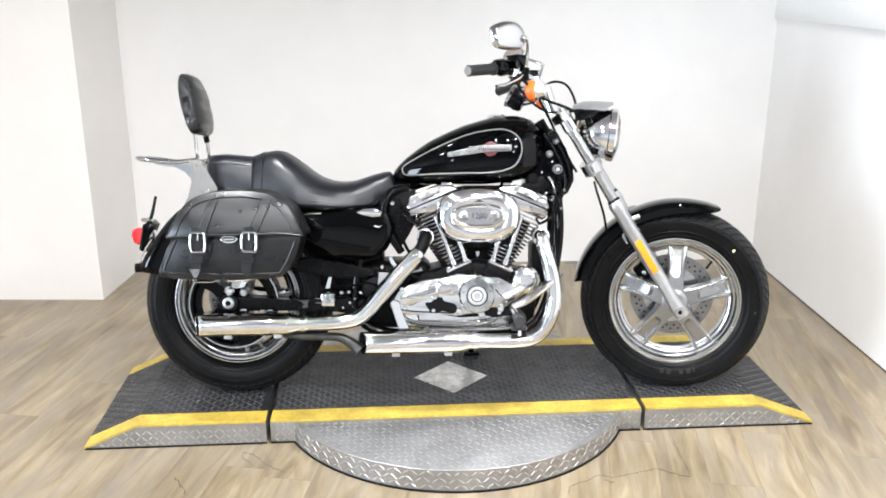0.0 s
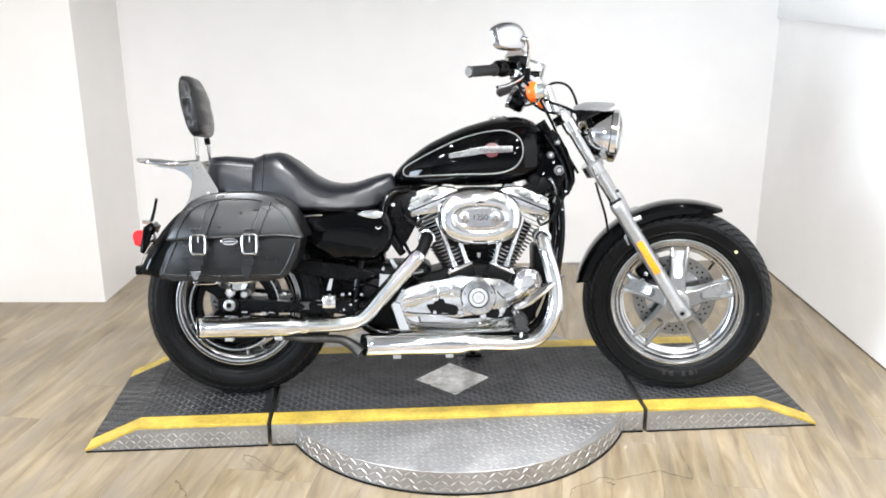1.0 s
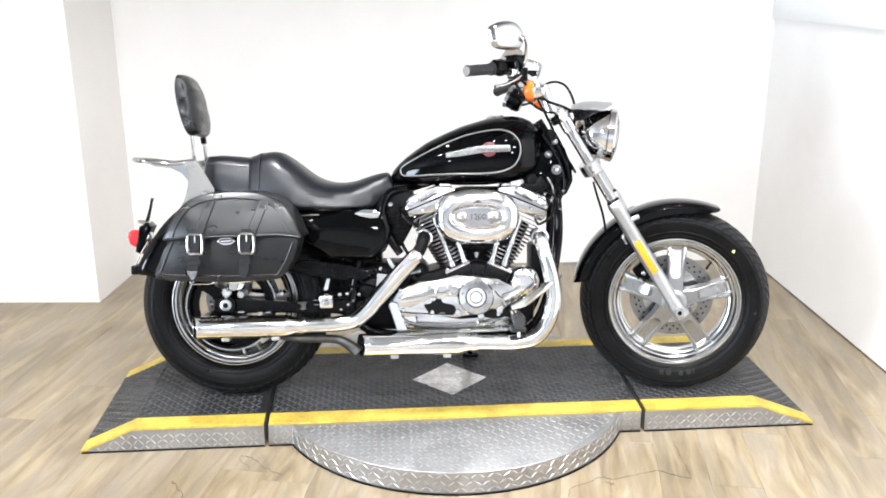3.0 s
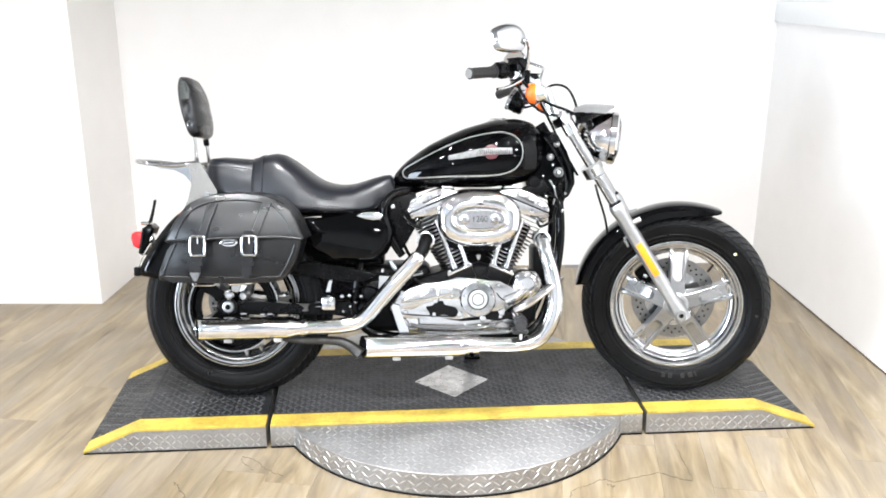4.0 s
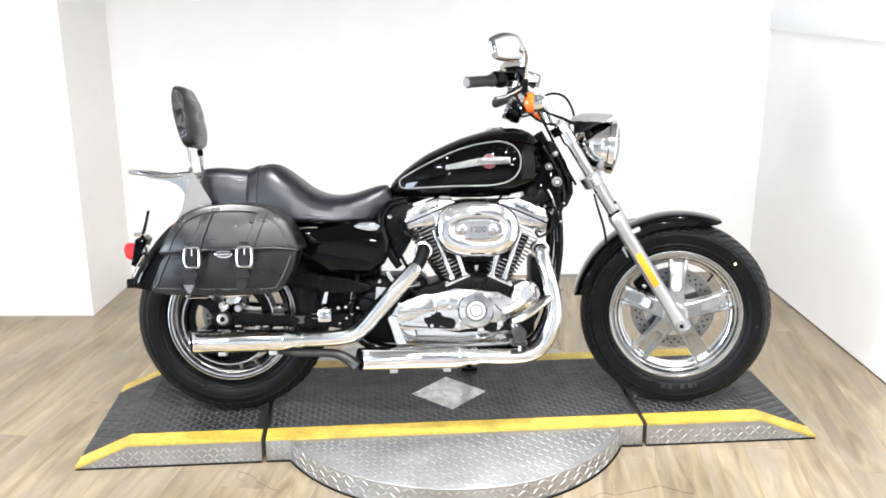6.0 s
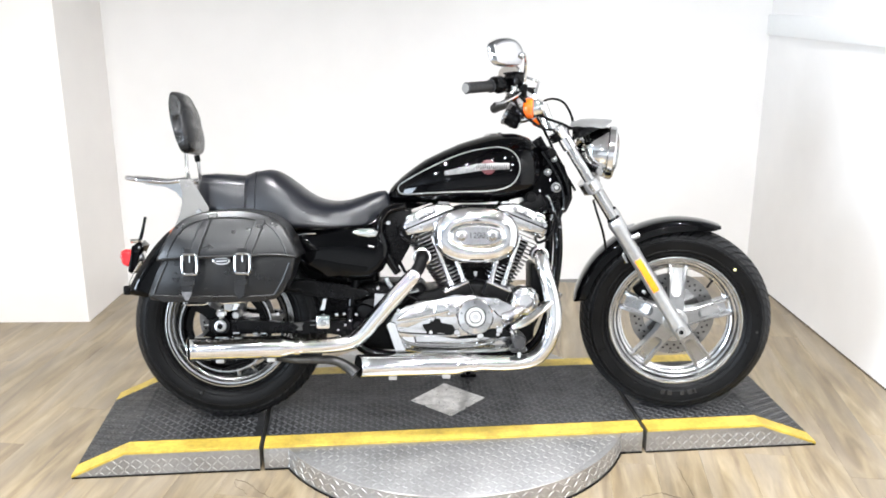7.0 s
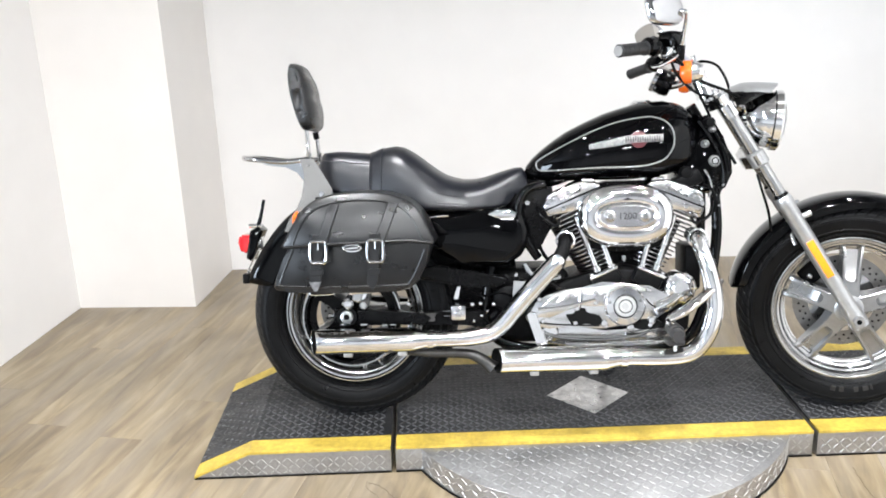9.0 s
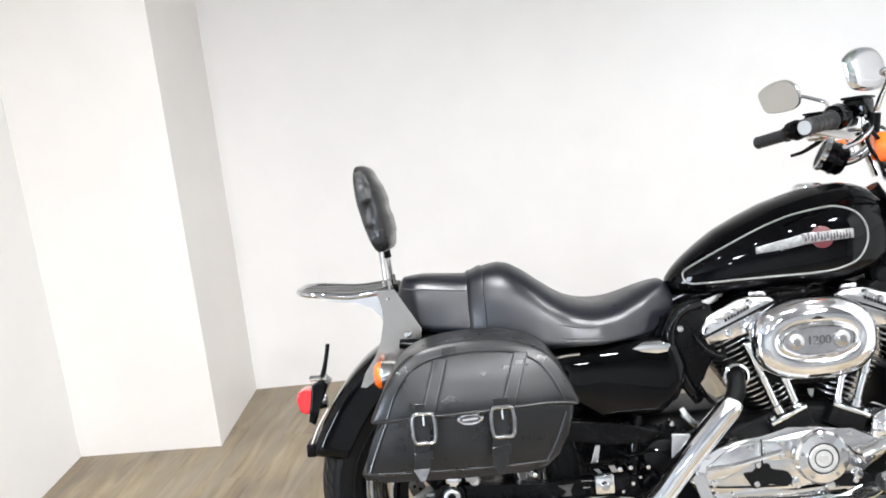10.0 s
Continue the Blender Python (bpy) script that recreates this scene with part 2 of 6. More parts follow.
def part(name, bm, mat, parent, label="", sharp=35):
    """One mesh under a thing or under a part."""
    ob = link_mesh(name, bm, mat, sharp)
    ob.parent = parent
    return tagged(ob, label)


def thing(name, label, category, m=None, group="", kind=""):
    ob = new(name)
    ob.empty_display_size = 0.1
    if m is not None:
        ob.matrix_world = m
    return tagged(ob, label, category, group, kind)


def box(x0, x1, y0, y1, z0, z1, bevel=0.0, seg=2, bm=None):
    b = bmesh.new()
    bmesh.ops.create_cube(b, size=1)
    for v in b.verts:
        v.co = Vector((x0 + (v.co.x + 0.5) * (x1 - x0), y0 + (v.co.y + 0.5) * (y1 - y0), z0 + (v.co.z + 0.5) * (z1 - z0)))
    if bevel:
        bmesh.ops.bevel(b, geom=b.edges[:], offset=bevel, segments=seg, affect="EDGES", profile=0.5)
    return b if bm is None else join(bm, b)


def join(a, b, m=None):
    """Adds the bmesh b, moved by m, to a."""
    if m is not None:
        bmesh.ops.transform(b, matrix=m, verts=b.verts)
    me = bpy.data.meshes.new("joined")
    b.to_mesh(me)
    b.free()
    a.from_mesh(me)
    bpy.data.meshes.remove(me)
    return a


def moved(b, m):
    bmesh.ops.transform(b, matrix=m, verts=b.verts)
    return b


def smooth_path(pts, steps=6, closed=False):
    """A Catmull-Rom line through points."""
    p = [Vector(q) for q in pts]
    n = len(p)
    out = []
    for i in range(n if closed else n - 1):
        a, b, c, d = (p[(i - 1) % n], p[i], p[(i + 1) % n], p[(i + 2) % n]) if closed else (p[max(i - 1, 0)], p[i], p[i + 1], p[min(i + 2, n - 1)])
        for k in range(steps):
            t = k / steps
            out.append(0.5 * (2 * b + (c - a) * t + (2 * a - 5 * b + 4 * c - d) * t * t + (3 * b - a - 3 * c + d) * t ** 3))
    if not closed:
        out.append(p[-1])
    return out


def interp(x, table):
    """Linear interpolation in a table of (x, value)."""
    return float(np.interp(x, [r[0] for r in table], [r[1] for r in table]))


def loft(rings, caps=True, closed=False):
    b = bmesh.new()
    vs = [[b.verts.new(q) for q in r] for r in rings]
    n = len(vs[0])
    pairs = list(zip(vs, vs[1:])) + ([(vs[-1], vs[0])] if closed else [])
    for u, w in pairs:
        for i in range(n):
            b.faces.new((u[i], u[(i + 1) % n], w[(i + 1) % n], w[i]))
    if caps and not closed:
        b.faces.new(vs[0]), b.faces.new(vs[-1][::-1])
    return b


def tube(pts, r, seg=12, steps=6, smooth=True, caps=True, closed=False, flat=1.0):
    """A tube along points; r one radius or one for every given point."""
    radii = r if isinstance(r, (list, tuple)) else [r] * len(pts)
    line = smooth_path(pts, steps, closed) if smooth else [Vector(q) for q in pts]
    k = steps if smooth else 1
    rr = [interp(i / k, list(enumerate(radii))) for i in range(len(line))]
    rings, side = [], None
    for i, q in enumerate(line):
        if closed:
            d = (line[(i + 1) % len(line)] - line[i - 1]).normalized()
        else:
            d = (line[min(i + 1, len(line) - 1)] - line[max(i - 1, 0)]).normalized()
        if side is None:
            side = d.cross(Vector((0, 0, 1)) if abs(d.z) < 0.9 else Vector((1, 0, 0))).normalized()
        side = (side - d * side.dot(d)).normalized()
        up = d.cross(side)
        rings.append([q + (side * math.cos(a) + up * math.sin(a) * flat) * rr[i] for a in (2 * math.pi * j / seg for j in range(seg))])
    return loft(rings, caps, closed)


def lathe(profile, seg=48, axis="y", at=(0, 0, 0), closed=False):
    """Turns rows of (radius, along) round an axis."""
    b = bmesh.new()
    rings = []
    for r, h in profile:
        ring = []
        for j in range(seg):
            a = 2 * math.pi * j / seg
            c, s = r * math.cos(a), r * math.sin(a)
            q = {"y": (c, h, s), "x": (h, c, s), "z": (c, s, h)}[axis]
            ring.append(b.verts.new(Vector(q) + Vector(at)))
        rings.append(ring)
    for u, w in list(zip(rings, rings[1:])) + ([(rings[-1], rings[0])] if closed else []):
        for i in range(seg):
            b.faces.new((u[i], u[(i + 1) % seg], w[(i + 1) % seg], w[i]))
    bmesh.ops.remove_doubles(b, verts=b.verts, dist=1e-6)
    return b


def slab(outline, y0, y1, bevel=0.0, seg=3, round_steps=0):
    """A plate with an outline of (x, z), from y0 to y1."""
    pts = outline
    if round_steps:
        pts = [(q.x, q.z) for q in smooth_path([(x, 0, z) for x, z in outline], round_steps, True)]
    b = bmesh.new()
    lo = [b.verts.new((x, y0, z)) for x, z in pts]
    hi = [b.verts.new((x, y1, z)) for x, z in pts]
    n = len(pts)
    f0, f1 = b.faces.new(lo), b.faces.new(hi[::-1])
    for i in range(n):
        b.faces.new((lo[i], lo[(i + 1) % n], hi[(i + 1) % n], hi[i]))
    if bevel:
        rim = [e for e in b.edges if (f0 in e.link_faces) or (f1 in e.link_faces)]
        bmesh.ops.bevel(b, geom=rim, offset=bevel, segments=seg, affect="EDGES", profile=0.5, clamp_overlap=True)
    return b


def rod(p, q, r, seg=14, bevel=0.0):
    return tube([p, q], r, seg, smooth=False)


def oval(cx, cz, hx, hz, n=40, power=2.6):
    out = []
    for i in range(n):
        a = 2 * math.pi * i / n
        c, s = math.cos(a), math.sin(a)
        out.append((cx + hx * math.copysign(abs(c) ** (2 / power), c), cz + hz * math.copysign(abs(s) ** (2 / power), s)))
    return out


def letters(text, size, depth=0.001):
    """Raised lettering in the x-z plane that faces -y."""
    cu = bpy.data.curves.new("lettering", "FONT")
    cu.body, cu.size, cu.extrude, cu.align_x, cu.align_y = text, size, depth, "CENTER", "CENTER"
    ob = new("lettering", cu)
    bpy.context.view_layer.update()
    me = ob.evaluated_get(bpy.context.evaluated_depsgraph_get()).to_mesh()
    b = bmesh.new()
    b.from_mesh(me)
    bpy.data.objects.remove(ob)
    bmesh.ops.transform(b, matrix=Matrix.Rotation(radians(90), 4, "X"), verts=b.verts)
    return b


# ---- the room ----
WALL_H = 3.2


def wall(name, x0, y0, x1, y1, thick, z0=0.0, z1=WALL_H, label="white painted wall", mat=None):
    """An upright wall whose face runs from one plan point to the next; thick goes to the left of that way."""
    a, c = Vector((x0, y0, 0)), Vector((x1, y1, 0))
    d = (c - a).normalized()
    n = Vector((-d.y, d.x, 0)) * thick
    b = bmesh.new()
    quad = [a, c, c + n, a + n]
    loft_lo = [b.verts.new((q.x, q.y, z0)) for q in quad]
    loft_hi = [b.verts.new((q.x, q.y, z1)) for q in quad]
    b.faces.new(loft_lo[::-1]), b.faces.new(loft_hi)
    for i in range(4):
        b.faces.new((loft_lo[i], loft_lo[(i + 1) % 4], loft_hi[(i + 1) % 4], loft_hi[i]))
    ob = link_mesh(name, b, mat or WALL)
    return tagged(ob, label, "wall", kind="structure")


wall("wall_north", -2.0, 1.645, 1.69, 1.742, 0.15, label="white painted back wall behind the motorcycle")
wall("wall_east", 1.678, 1.80, 1.712, -2.2, 0.15, label="white painted side wall with a ledge")
wall("wall_west", -2.405, -1.2, -2.198, 1.16, 0.15, label="white painted side wall beside the pegboard")
b = loft([[Vector((x, y, z)) for x, y in ((-2.40, 1.165), (-1.66, 1.150), (-1.62, 1.78), (-2.40, 1.78))] for z in (0.0, WALL_H)])
tagged(link_mesh("wall_column", b, WARM_WALL), "white boxed-out corner column, warm bounced light tinted into its paint", "column", kind="structure")
# Unseen walls closing the room; their grey is set for reflections.
for n, (xa, ya, xb, yb) in enumerate(((5.0, -9.0, -6.0, -9.0), (-6.0, -3.5, -6.0, 2.0), (5.0, 2.0, 5.0, -9.0), (-6.0, 2.0, -2.2, 2.0), (1.7, 2.0, 5.0, 2.0))):
    wall(("wall_south", "wall_far_west", "wall_far_east", "wall_north_left", "wall_north_right")[n], xa, ya, xb, yb, -0.15, label="unseen grey wall added to close the room", mat=SHOWROOM)
wall("wall_far_west_2", -6.0, -9.0, -6.0, -5.7, -0.15, label="unseen grey wall added to close the room", mat=SHOWROOM)
wall("wall_far_west_3", -6.0, -5.7, -6.0, -3.5, -0.15, 0.0, 0.5, "unseen grey wall below the added window", SHOWROOM)
wall("wall_far_west_4", -6.0, -5.7, -6.0, -3.5, -0.15, 2.7, WALL_H, "unseen grey wall above the added window", SHOWROOM)
# Opening and frame are unseen, added to hold the area lamp.
window = tagged(new("window_1"), "unseen window frame, added round the cool area lamp", "window", kind="structure")
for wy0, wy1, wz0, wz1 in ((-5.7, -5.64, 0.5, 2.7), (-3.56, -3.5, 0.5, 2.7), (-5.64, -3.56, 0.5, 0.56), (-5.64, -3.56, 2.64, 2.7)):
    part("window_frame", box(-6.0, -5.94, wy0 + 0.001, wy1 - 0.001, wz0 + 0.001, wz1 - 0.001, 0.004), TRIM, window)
ceiling = box(-6.2, 5.2, -9.2, 2.2, WALL_H, WALL_H + 0.12)
tagged(link_mesh("ceiling", ceiling, CEIL), "plain grey ceiling", "ceiling", kind="structure")


def ceiling_light(x, y, r, label):
    ob = thing("ceiling_light", label, "ceiling light", pose(x, y, 0), "ceiling lights")
    part("trim_ring", lathe([(r, 3.132), (r + 0.025, 3.135), (r + 0.028, 3.145), (r + 0.028, WALL_H), (r, WALL_H)], 32, "z", closed=True), TRIM, ob, "white trim ring")
    return ob


spot = wide = None
for lx, ly in LAMPS:
    if ly > -4:
        spot = copy_thing(spot, pose(lx, ly, 0)) if spot else ceiling_light(lx, ly, 0.045, "small round white downlight in the grey ceiling")
    else:
        wide = copy_thing(wide, pose(lx, ly, 0)) if wide else ceiling_light(lx, ly, 0.16, "wide round downlight, unseen, added to brighten the room")
ledge = box(0, 3.9, -0.018, 0.05, 1.285, 1.385, 0.004)
moved(ledge, pose(1.681, 1.745, 0, 0, 0, -89.5))
tagged(link_mesh("trim", ledge, TRIM), "white painted ledge along the side wall", "ledge", kind="structure")

# Thin dark line drawn at the wall's foot; no seal or board stands there.
tagged(link_mesh("baseboard", moved(box(0.02, 3.9, -0.006, 0.003, 0.0, 0.006, 0.001), pose(1.681, 1.745, 0, 0, 0, -89.5)), CRACK), "thin dark line drawn along the side wall's foot", "sealing strip", kind="structure")

# floor: a base sheet and planks laid on it
base = box(-6.2, 5.2, -9.2, 2.2, -0.1, -0.003)
floor = tagged(link_mesh("floor", base, material("floor_joint", (0.13, 0.10, 0.066), 0.5, grain=0.25, scale=3)), "pale oak vinyl plank floor", "floor", kind="structure")


def plank_floor():
    """Planks near the platform one by one, the unseen dark floor beyond joined into one mesh."""
    width, length, yaw = 0.152, 1.22, radians(PLANK_YAW)
    first = None
    verts, faces = [], []
    c, s = math.cos(yaw), math.sin(yaw)
    rng = random.Random(5)
    for i in range(-70, 71):
        shift = rng.random() * length
        for k in range(-10, 11):
            u, v = k * length + shift, i * width
            x, y = u * c - v * s + 0.2, u * s + v * c - 0.6
            turn = math.pi if rng.random() < 0.5 else 0
            if not (-6.4 < x < 5.4 and -9.4 < y < 2.5):
                continue
            if not (-3.3 < x < 2.4 and -2.2 < y < 2.2):
                n = len(verts)
                a, b = length / 2 - 0.0002, width / 2 - 0.0002
                verts += [(u + du, v + dv, z) for z in (-0.002, 0.0) for du, dv in ((-a, -b), (a, -b), (a, b), (-a, b))]
                faces += [(n + 4, n + 5, n + 6, n + 7)] + [(n + m, n + (m + 1) % 4, n + 4 + (m + 1) % 4, n + 4 + m) for m in range(4)]
                continue
            if first is None:
                b = box(-length / 2 + 0.0002, length / 2 - 0.0002, -width / 2 + 0.0002, width / 2 - 0.0002, -0.006, 0.0, 0.0003, 1)
                ob = first = part("plank", b, PLANK, floor)
            else:
                ob = new("plank", first.data)
                ob.parent = floor
            ob.location, ob.rotation_euler = (x, y, 0), (0, 0, yaw + turn)
    me = bpy.data.meshes.new("far_tiling")
    me.from_pydata(verts, [], faces)
    me.materials.append(SHOWROOM_FLOOR)
    rest = new("far_tiling", me)
    rest.parent = floor
    rest.location, rest.rotation_euler = (0.2, -0.6, 0), (0, 0, yaw)
    tagged(rest, "unseen dark floor added for reflections", kind="stuff")


PLANK_YAW = 81.0


def floor_crack(pts, width, seed):
    """A fine ragged crack in the floor's face."""
    rng = random.Random(seed)
    line = smooth_path([(x, y, 0.0006) for x, y in pts], 7)
    rows = []
    for i, q in enumerate(line):
        d = (line[min(i + 1, len(line) - 1)] - line[max(i - 1, 0)]).normalized()
        n = Vector((-d.y, d.x, 0))
        q = q + n * rng.uniform(-0.004, 0.004)
        w = width * rng.uniform(0.25, 1.0) * (0.35 if i in (0, len(line) - 1) else 1.0)
        rows.append([q - n * w, q + n * w, q + n * w - Vector((0, 0, 0.003)), q - n * w - Vector((0, 0, 0.003))])
    return part("crack", loft(rows), CRACK, floor, "fine dark crack")


floor_crack([(0.309, -0.546), (0.327, -0.498), (0.381, -0.467), (0.424, -0.442), (0.463, -0.453), (0.529, -0.431), (0.615, -0.406)], 0.0012, 1)
floor_crack([(0.615, -0.406), (0.653, -0.433), (0.704, -0.454)], 0.0028, 2)
floor_crack([(0.714, -0.223), (0.706, -0.304), (0.707, -0.381), (0.705, -0.45)], 0.0009, 3)
floor_crack([(0.436, -0.465), (0.451, -0.482), (0.458, -0.476)], 0.0030, 4)
floor_crack([(-0.896, -0.432), (-0.871, -0.464), (-0.836, -0.52)], 0.0030, 5)
floor_crack([(-0.714, -0.279), (-0.673, -0.301), (-0.627, -0.357), (-0.567, -0.402)], 0.0012, 6)
floor_crack([(-0.714, -0.279), (-0.702, -0.322), (-0.661, -0.367)], 0.0010, 7)

# ---- the turntable platform ----
PLAT_YAW = 3.1
PLAT = pose(0, -0.19, 0, 0, 0, PLAT_YAW)   # x along the near edge, y across
PLAT_D, PLAT_H = 0.606, 0.078


def lug_field(outline_test, x0, x1, y0, y1, z, pitch, long, wide, high):
    """Raised tread lugs, turned by turns, joined into one mesh."""
    verts, faces = [], []
    nx, ny = int((x1 - x0) / pitch), int((y1 - y0) / pitch)
    for i in range(nx + 1):
        for j in range(ny + 1):
            cx, cy = x0 + i * pitch, y0 + j * pitch
            if not outline_test(cx, cy):
                continue
            a = radians(45 if (i + j) % 2 else -45)
            c, s = math.cos(a), math.sin(a)
            k = len(verts)
            for px, py, pz in ((-1, 0, 0), (0, -1, 0), (1, 0, 0), (0, 1, 0), (-0.6, 0, 1), (0, -0.5, 1), (0.6, 0, 1), (0, 0.5, 1)):
                lx, ly = px * long, py * wide
                verts.append((cx + lx * c - ly * s, cy + lx * s + ly * c, z(cx, cy) + pz * high))
            faces += [(k + 4, k + 5, k + 6, k + 7)] + [(k + m, k + (m + 1) % 4, k + 4 + (m + 1) % 4, k + 4 + m) for m in range(4)]
    me = bpy.data.meshes.new("tread_lugs")
    me.from_pydata(verts, [], faces)
    return me


def lugs(name, me, mat, parent, label, turn=None):
    me.materials.append(mat)
    ob = new(name, me)
    ob.parent = parent
    if turn is not None:
        ob.matrix_local = turn
    return tagged(ob, label, kind="stuff")


def mat_strip(xs, y0, y1, thick):
    """A mat that follows the platform's top: xs rows of (x, z)."""
    b = bmesh.new()
    rows = []
    for x, z in xs:
        rows.append([b.verts.new(q) for q in ((x, y0, z), (x, y1, z), (x, y1, z + thick), (x, y0, z + thick))])
    for u, w in zip(rows, rows[1:]):
        for i in range(4):
            b.faces.new((u[i], u[(i + 1) % 4], w[(i + 1) % 4], w[i]))
    b.faces.new(rows[0]), b.faces.new(rows[-1][::-1])
    return b


def platform():
    h, d = PLAT_H, PLAT_D
    yel = 0.066
    lift = thing("turntable_platform", "round diamond-plate turntable with a black rubber mat", "turntable", PLAT)
    body = part("centre_section", box(-0.632, 0.617, 0.0, d, 0.0, h, 0.002), PLATE, lift, "bright diamond-plate steel")
    lugs("tread_pattern", lug_field(lambda x, y: True, -0.61, 0.60, 0.012, 0.073, lambda x, y: 0, 0.0195, 0.0125, 0.0022, 0.0013), PLATE_LUG, body, "raised tread lugs", pose(0, 0, 0, 90, 0, 0))
    part("rubber_mat", mat_strip([(-0.63, h), (0.615, h)], yel, d - yel, 0.009), MAT, lift, "black diamond-tread rubber mat")
    part("edge_strip", mat_strip([(-0.63, h), (0.615, h)], -0.004, yel, 0.0085), YELLOW, lift, "yellow safety edge")
    part("edge_strip", mat_strip([(-0.63, h), (0.615, h)], d - yel, d, 0.0085), YELLOW, lift, "yellow safety edge")
    # Thin strip drawn for the black contact line at the platform's foot.
    part("base_seal", box(-0.632, 0.617, -0.003, 0.0, 0.0, 0.005), RUBBER, lift, "thin black strip along the foot")
    # steel diamond in the middle of the mat
    cx, cy, r = -0.01, 0.283, 0.134
    b = bmesh.new()
    lo = [b.verts.new((cx + r * c, cy + r * s, h + 0.0092)) for c, s in ((1, 0), (0, 1), (-1, 0), (0, -1))]
    hi = [b.verts.new((cx + (r - 0.002) * c, cy + (r - 0.002) * s, h + 0.0102)) for c, s in ((1, 0), (0, 1), (-1, 0), (0, -1))]
    b.faces.new(hi)
    for i in range(4):
        b.faces.new((lo[i], lo[(i + 1) % 4], hi[(i + 1) % 4], hi[i]))
    part("centre_plate", b, DIAMOND, lift, "scuffed steel diamond")
    # the round table under it
    ctr = PLAT.inverted() @ Vector((-0.02, 0.085, 0))
    R = 0.614
    disc = part("disc", lathe([(R, 0.0), (R, h - 0.003), (R - 0.003, h - 0.0012), (0.0, h - 0.0012)], 128, "z", (ctr.x, ctr.y, 0)), PLATE, lift, "round diamond-plate table")
    lugs("tread_pattern", lug_field(lambda x, y: math.hypot(x - ctr.x, y - ctr.y) < R - 0.012 and (y < -0.012 or y > d + 0.012), ctr.x - R, ctr.x + R, ctr.y - R, ctr.y + R, lambda x, y: h - 0.0012, 0.0225, 0.0118, 0.0018, 0.0012), PLATE_LUG, disc, "raised tread lugs")
    part("base_seal", lathe([(R - 0.004, 0.0), (R + 0.004, 0.0), (R + 0.004, 0.005), (R - 0.004, 0.0055)], 128, "z", (ctr.x, ctr.y, 0), closed=True), RUBBER, disc, "thin black strip along the foot")
    verts, faces = [], []
    for i in range(150):
        for j in range(3):
            a = 2 * math.pi * (i + 0.5 * (j % 2)) / 150
            k, z0 = len(verts), 0.016 + j * 0.023
            t = 1 if (i + j) % 2 else -1
            for du, dz, dr in ((-0.011, -0.008 * t, 0), (0.0017, -0.0017 * t, 0), (0.011, 0.008 * t, 0), (-0.0017, 0.0017 * t, 0), (-0.006, -0.0045 * t, 0.0014), (0.0009, -0.0009 * t, 0.0014), (0.006, 0.0045 * t, 0.0014), (-0.0009, 0.0009 * t, 0.0014)):
                aa = a + du / R
                verts.append((ctr.x + (R + dr) * math.cos(aa), ctr.y + (R + dr) * math.sin(aa), z0 + dz))
            faces += [(k + 4, k + 5, k + 6, k + 7)] + [(k + m, k + (m + 1) % 4, k + 4 + (m + 1) % 4, k + 4 + m) for m in range(4)]
    me = bpy.data.meshes.new("rim_lugs")
    me.from_pydata(verts, [], faces)
    lugs("rim_tread", me, PLATE_LUG, disc, "raised tread lugs")
    # mat texture
    me = lug_field(lambda x, y: abs(x - cx) + abs(y - cy) > r + 0.008, -0.615, 0.60, yel + 0.012, d - yel - 0.01, lambda x, y: h + 0.009, 0.0195, 0.0125, 0.0042, 0.0022)
    lugs("mat_texture", me, MAT_RIB, lift, "raised diamond ribs of the mat")
    return lift


def ramp_piece(sign, x_in, x_flat, x_tip):
    h, d, yel = PLAT_H, PLAT_D, 0.066
    ramp = thing("ramp", "diamond-plate wheel ramp with black mat and yellow edges", "ramp", PLAT, "ramps of the turntable")
    out = [(x_in, 0.0), (x_in, h), (x_flat, h), (x_tip, 0.004), (x_tip, 0.0)]
    body = part("ramp_body", slab(out if sign > 0 else out[::-1], 0.0, d), PLATE, ramp, "bright diamond-plate steel", 20)
    rows = [(x_in, h), (x_flat, h), (x_tip, 0.004)]
    part("rubber_mat", mat_strip(rows, yel, d - yel, 0.009), MAT, ramp, "black diamond-tread rubber mat", 20)
    part("edge_strip", mat_strip(rows, -0.004, yel, 0.0085), YELLOW, ramp, "yellow safety edge", 20)
    part("edge_strip", mat_strip(rows, d - yel, d, 0.0085), YELLOW, ramp, "yellow safety edge", 20)
    part("base_seal", box(min(x_in, x_tip), max(x_in, x_tip), -0.003, 0.0, 0.0, 0.005), RUBBER, ramp, "thin black strip along the foot")
    zt = lambda x, y: interp(abs(x), [(abs(x_flat), h), (abs(x_tip), 0.004)]) + 0.009
    x0, x1 = min(x_in, x_tip) + 0.012, max(x_in, x_tip) - 0.012
    lugs("mat_texture", lug_field(lambda x, y: True, x0, x1, yel + 0.012, d - yel - 0.01, zt, 0.0195, 0.0125, 0.0042, 0.0022), MAT_RIB, ramp, "raised diamond ribs of the mat")
    side = lambda x, y: y < interp(abs(x), [(abs(x_flat), h), (abs(x_tip), 0.0)]) - 0.008
    lugs("tread_pattern", lug_field(side, x0 + 0.005, x1 - 0.005, 0.012, 0.073, lambda x, y: 0, 0.0195, 0.0125, 0.0022, 0.0013), PLATE_LUG, body, "raised tread lugs", pose(0, 0, 0, 90, 0, 0))
    return ramp


platform()
ramp_piece(-1, -0.646, -1.065, -1.235)
ramp_piece(1, 0.631, 1.03, 1.225)


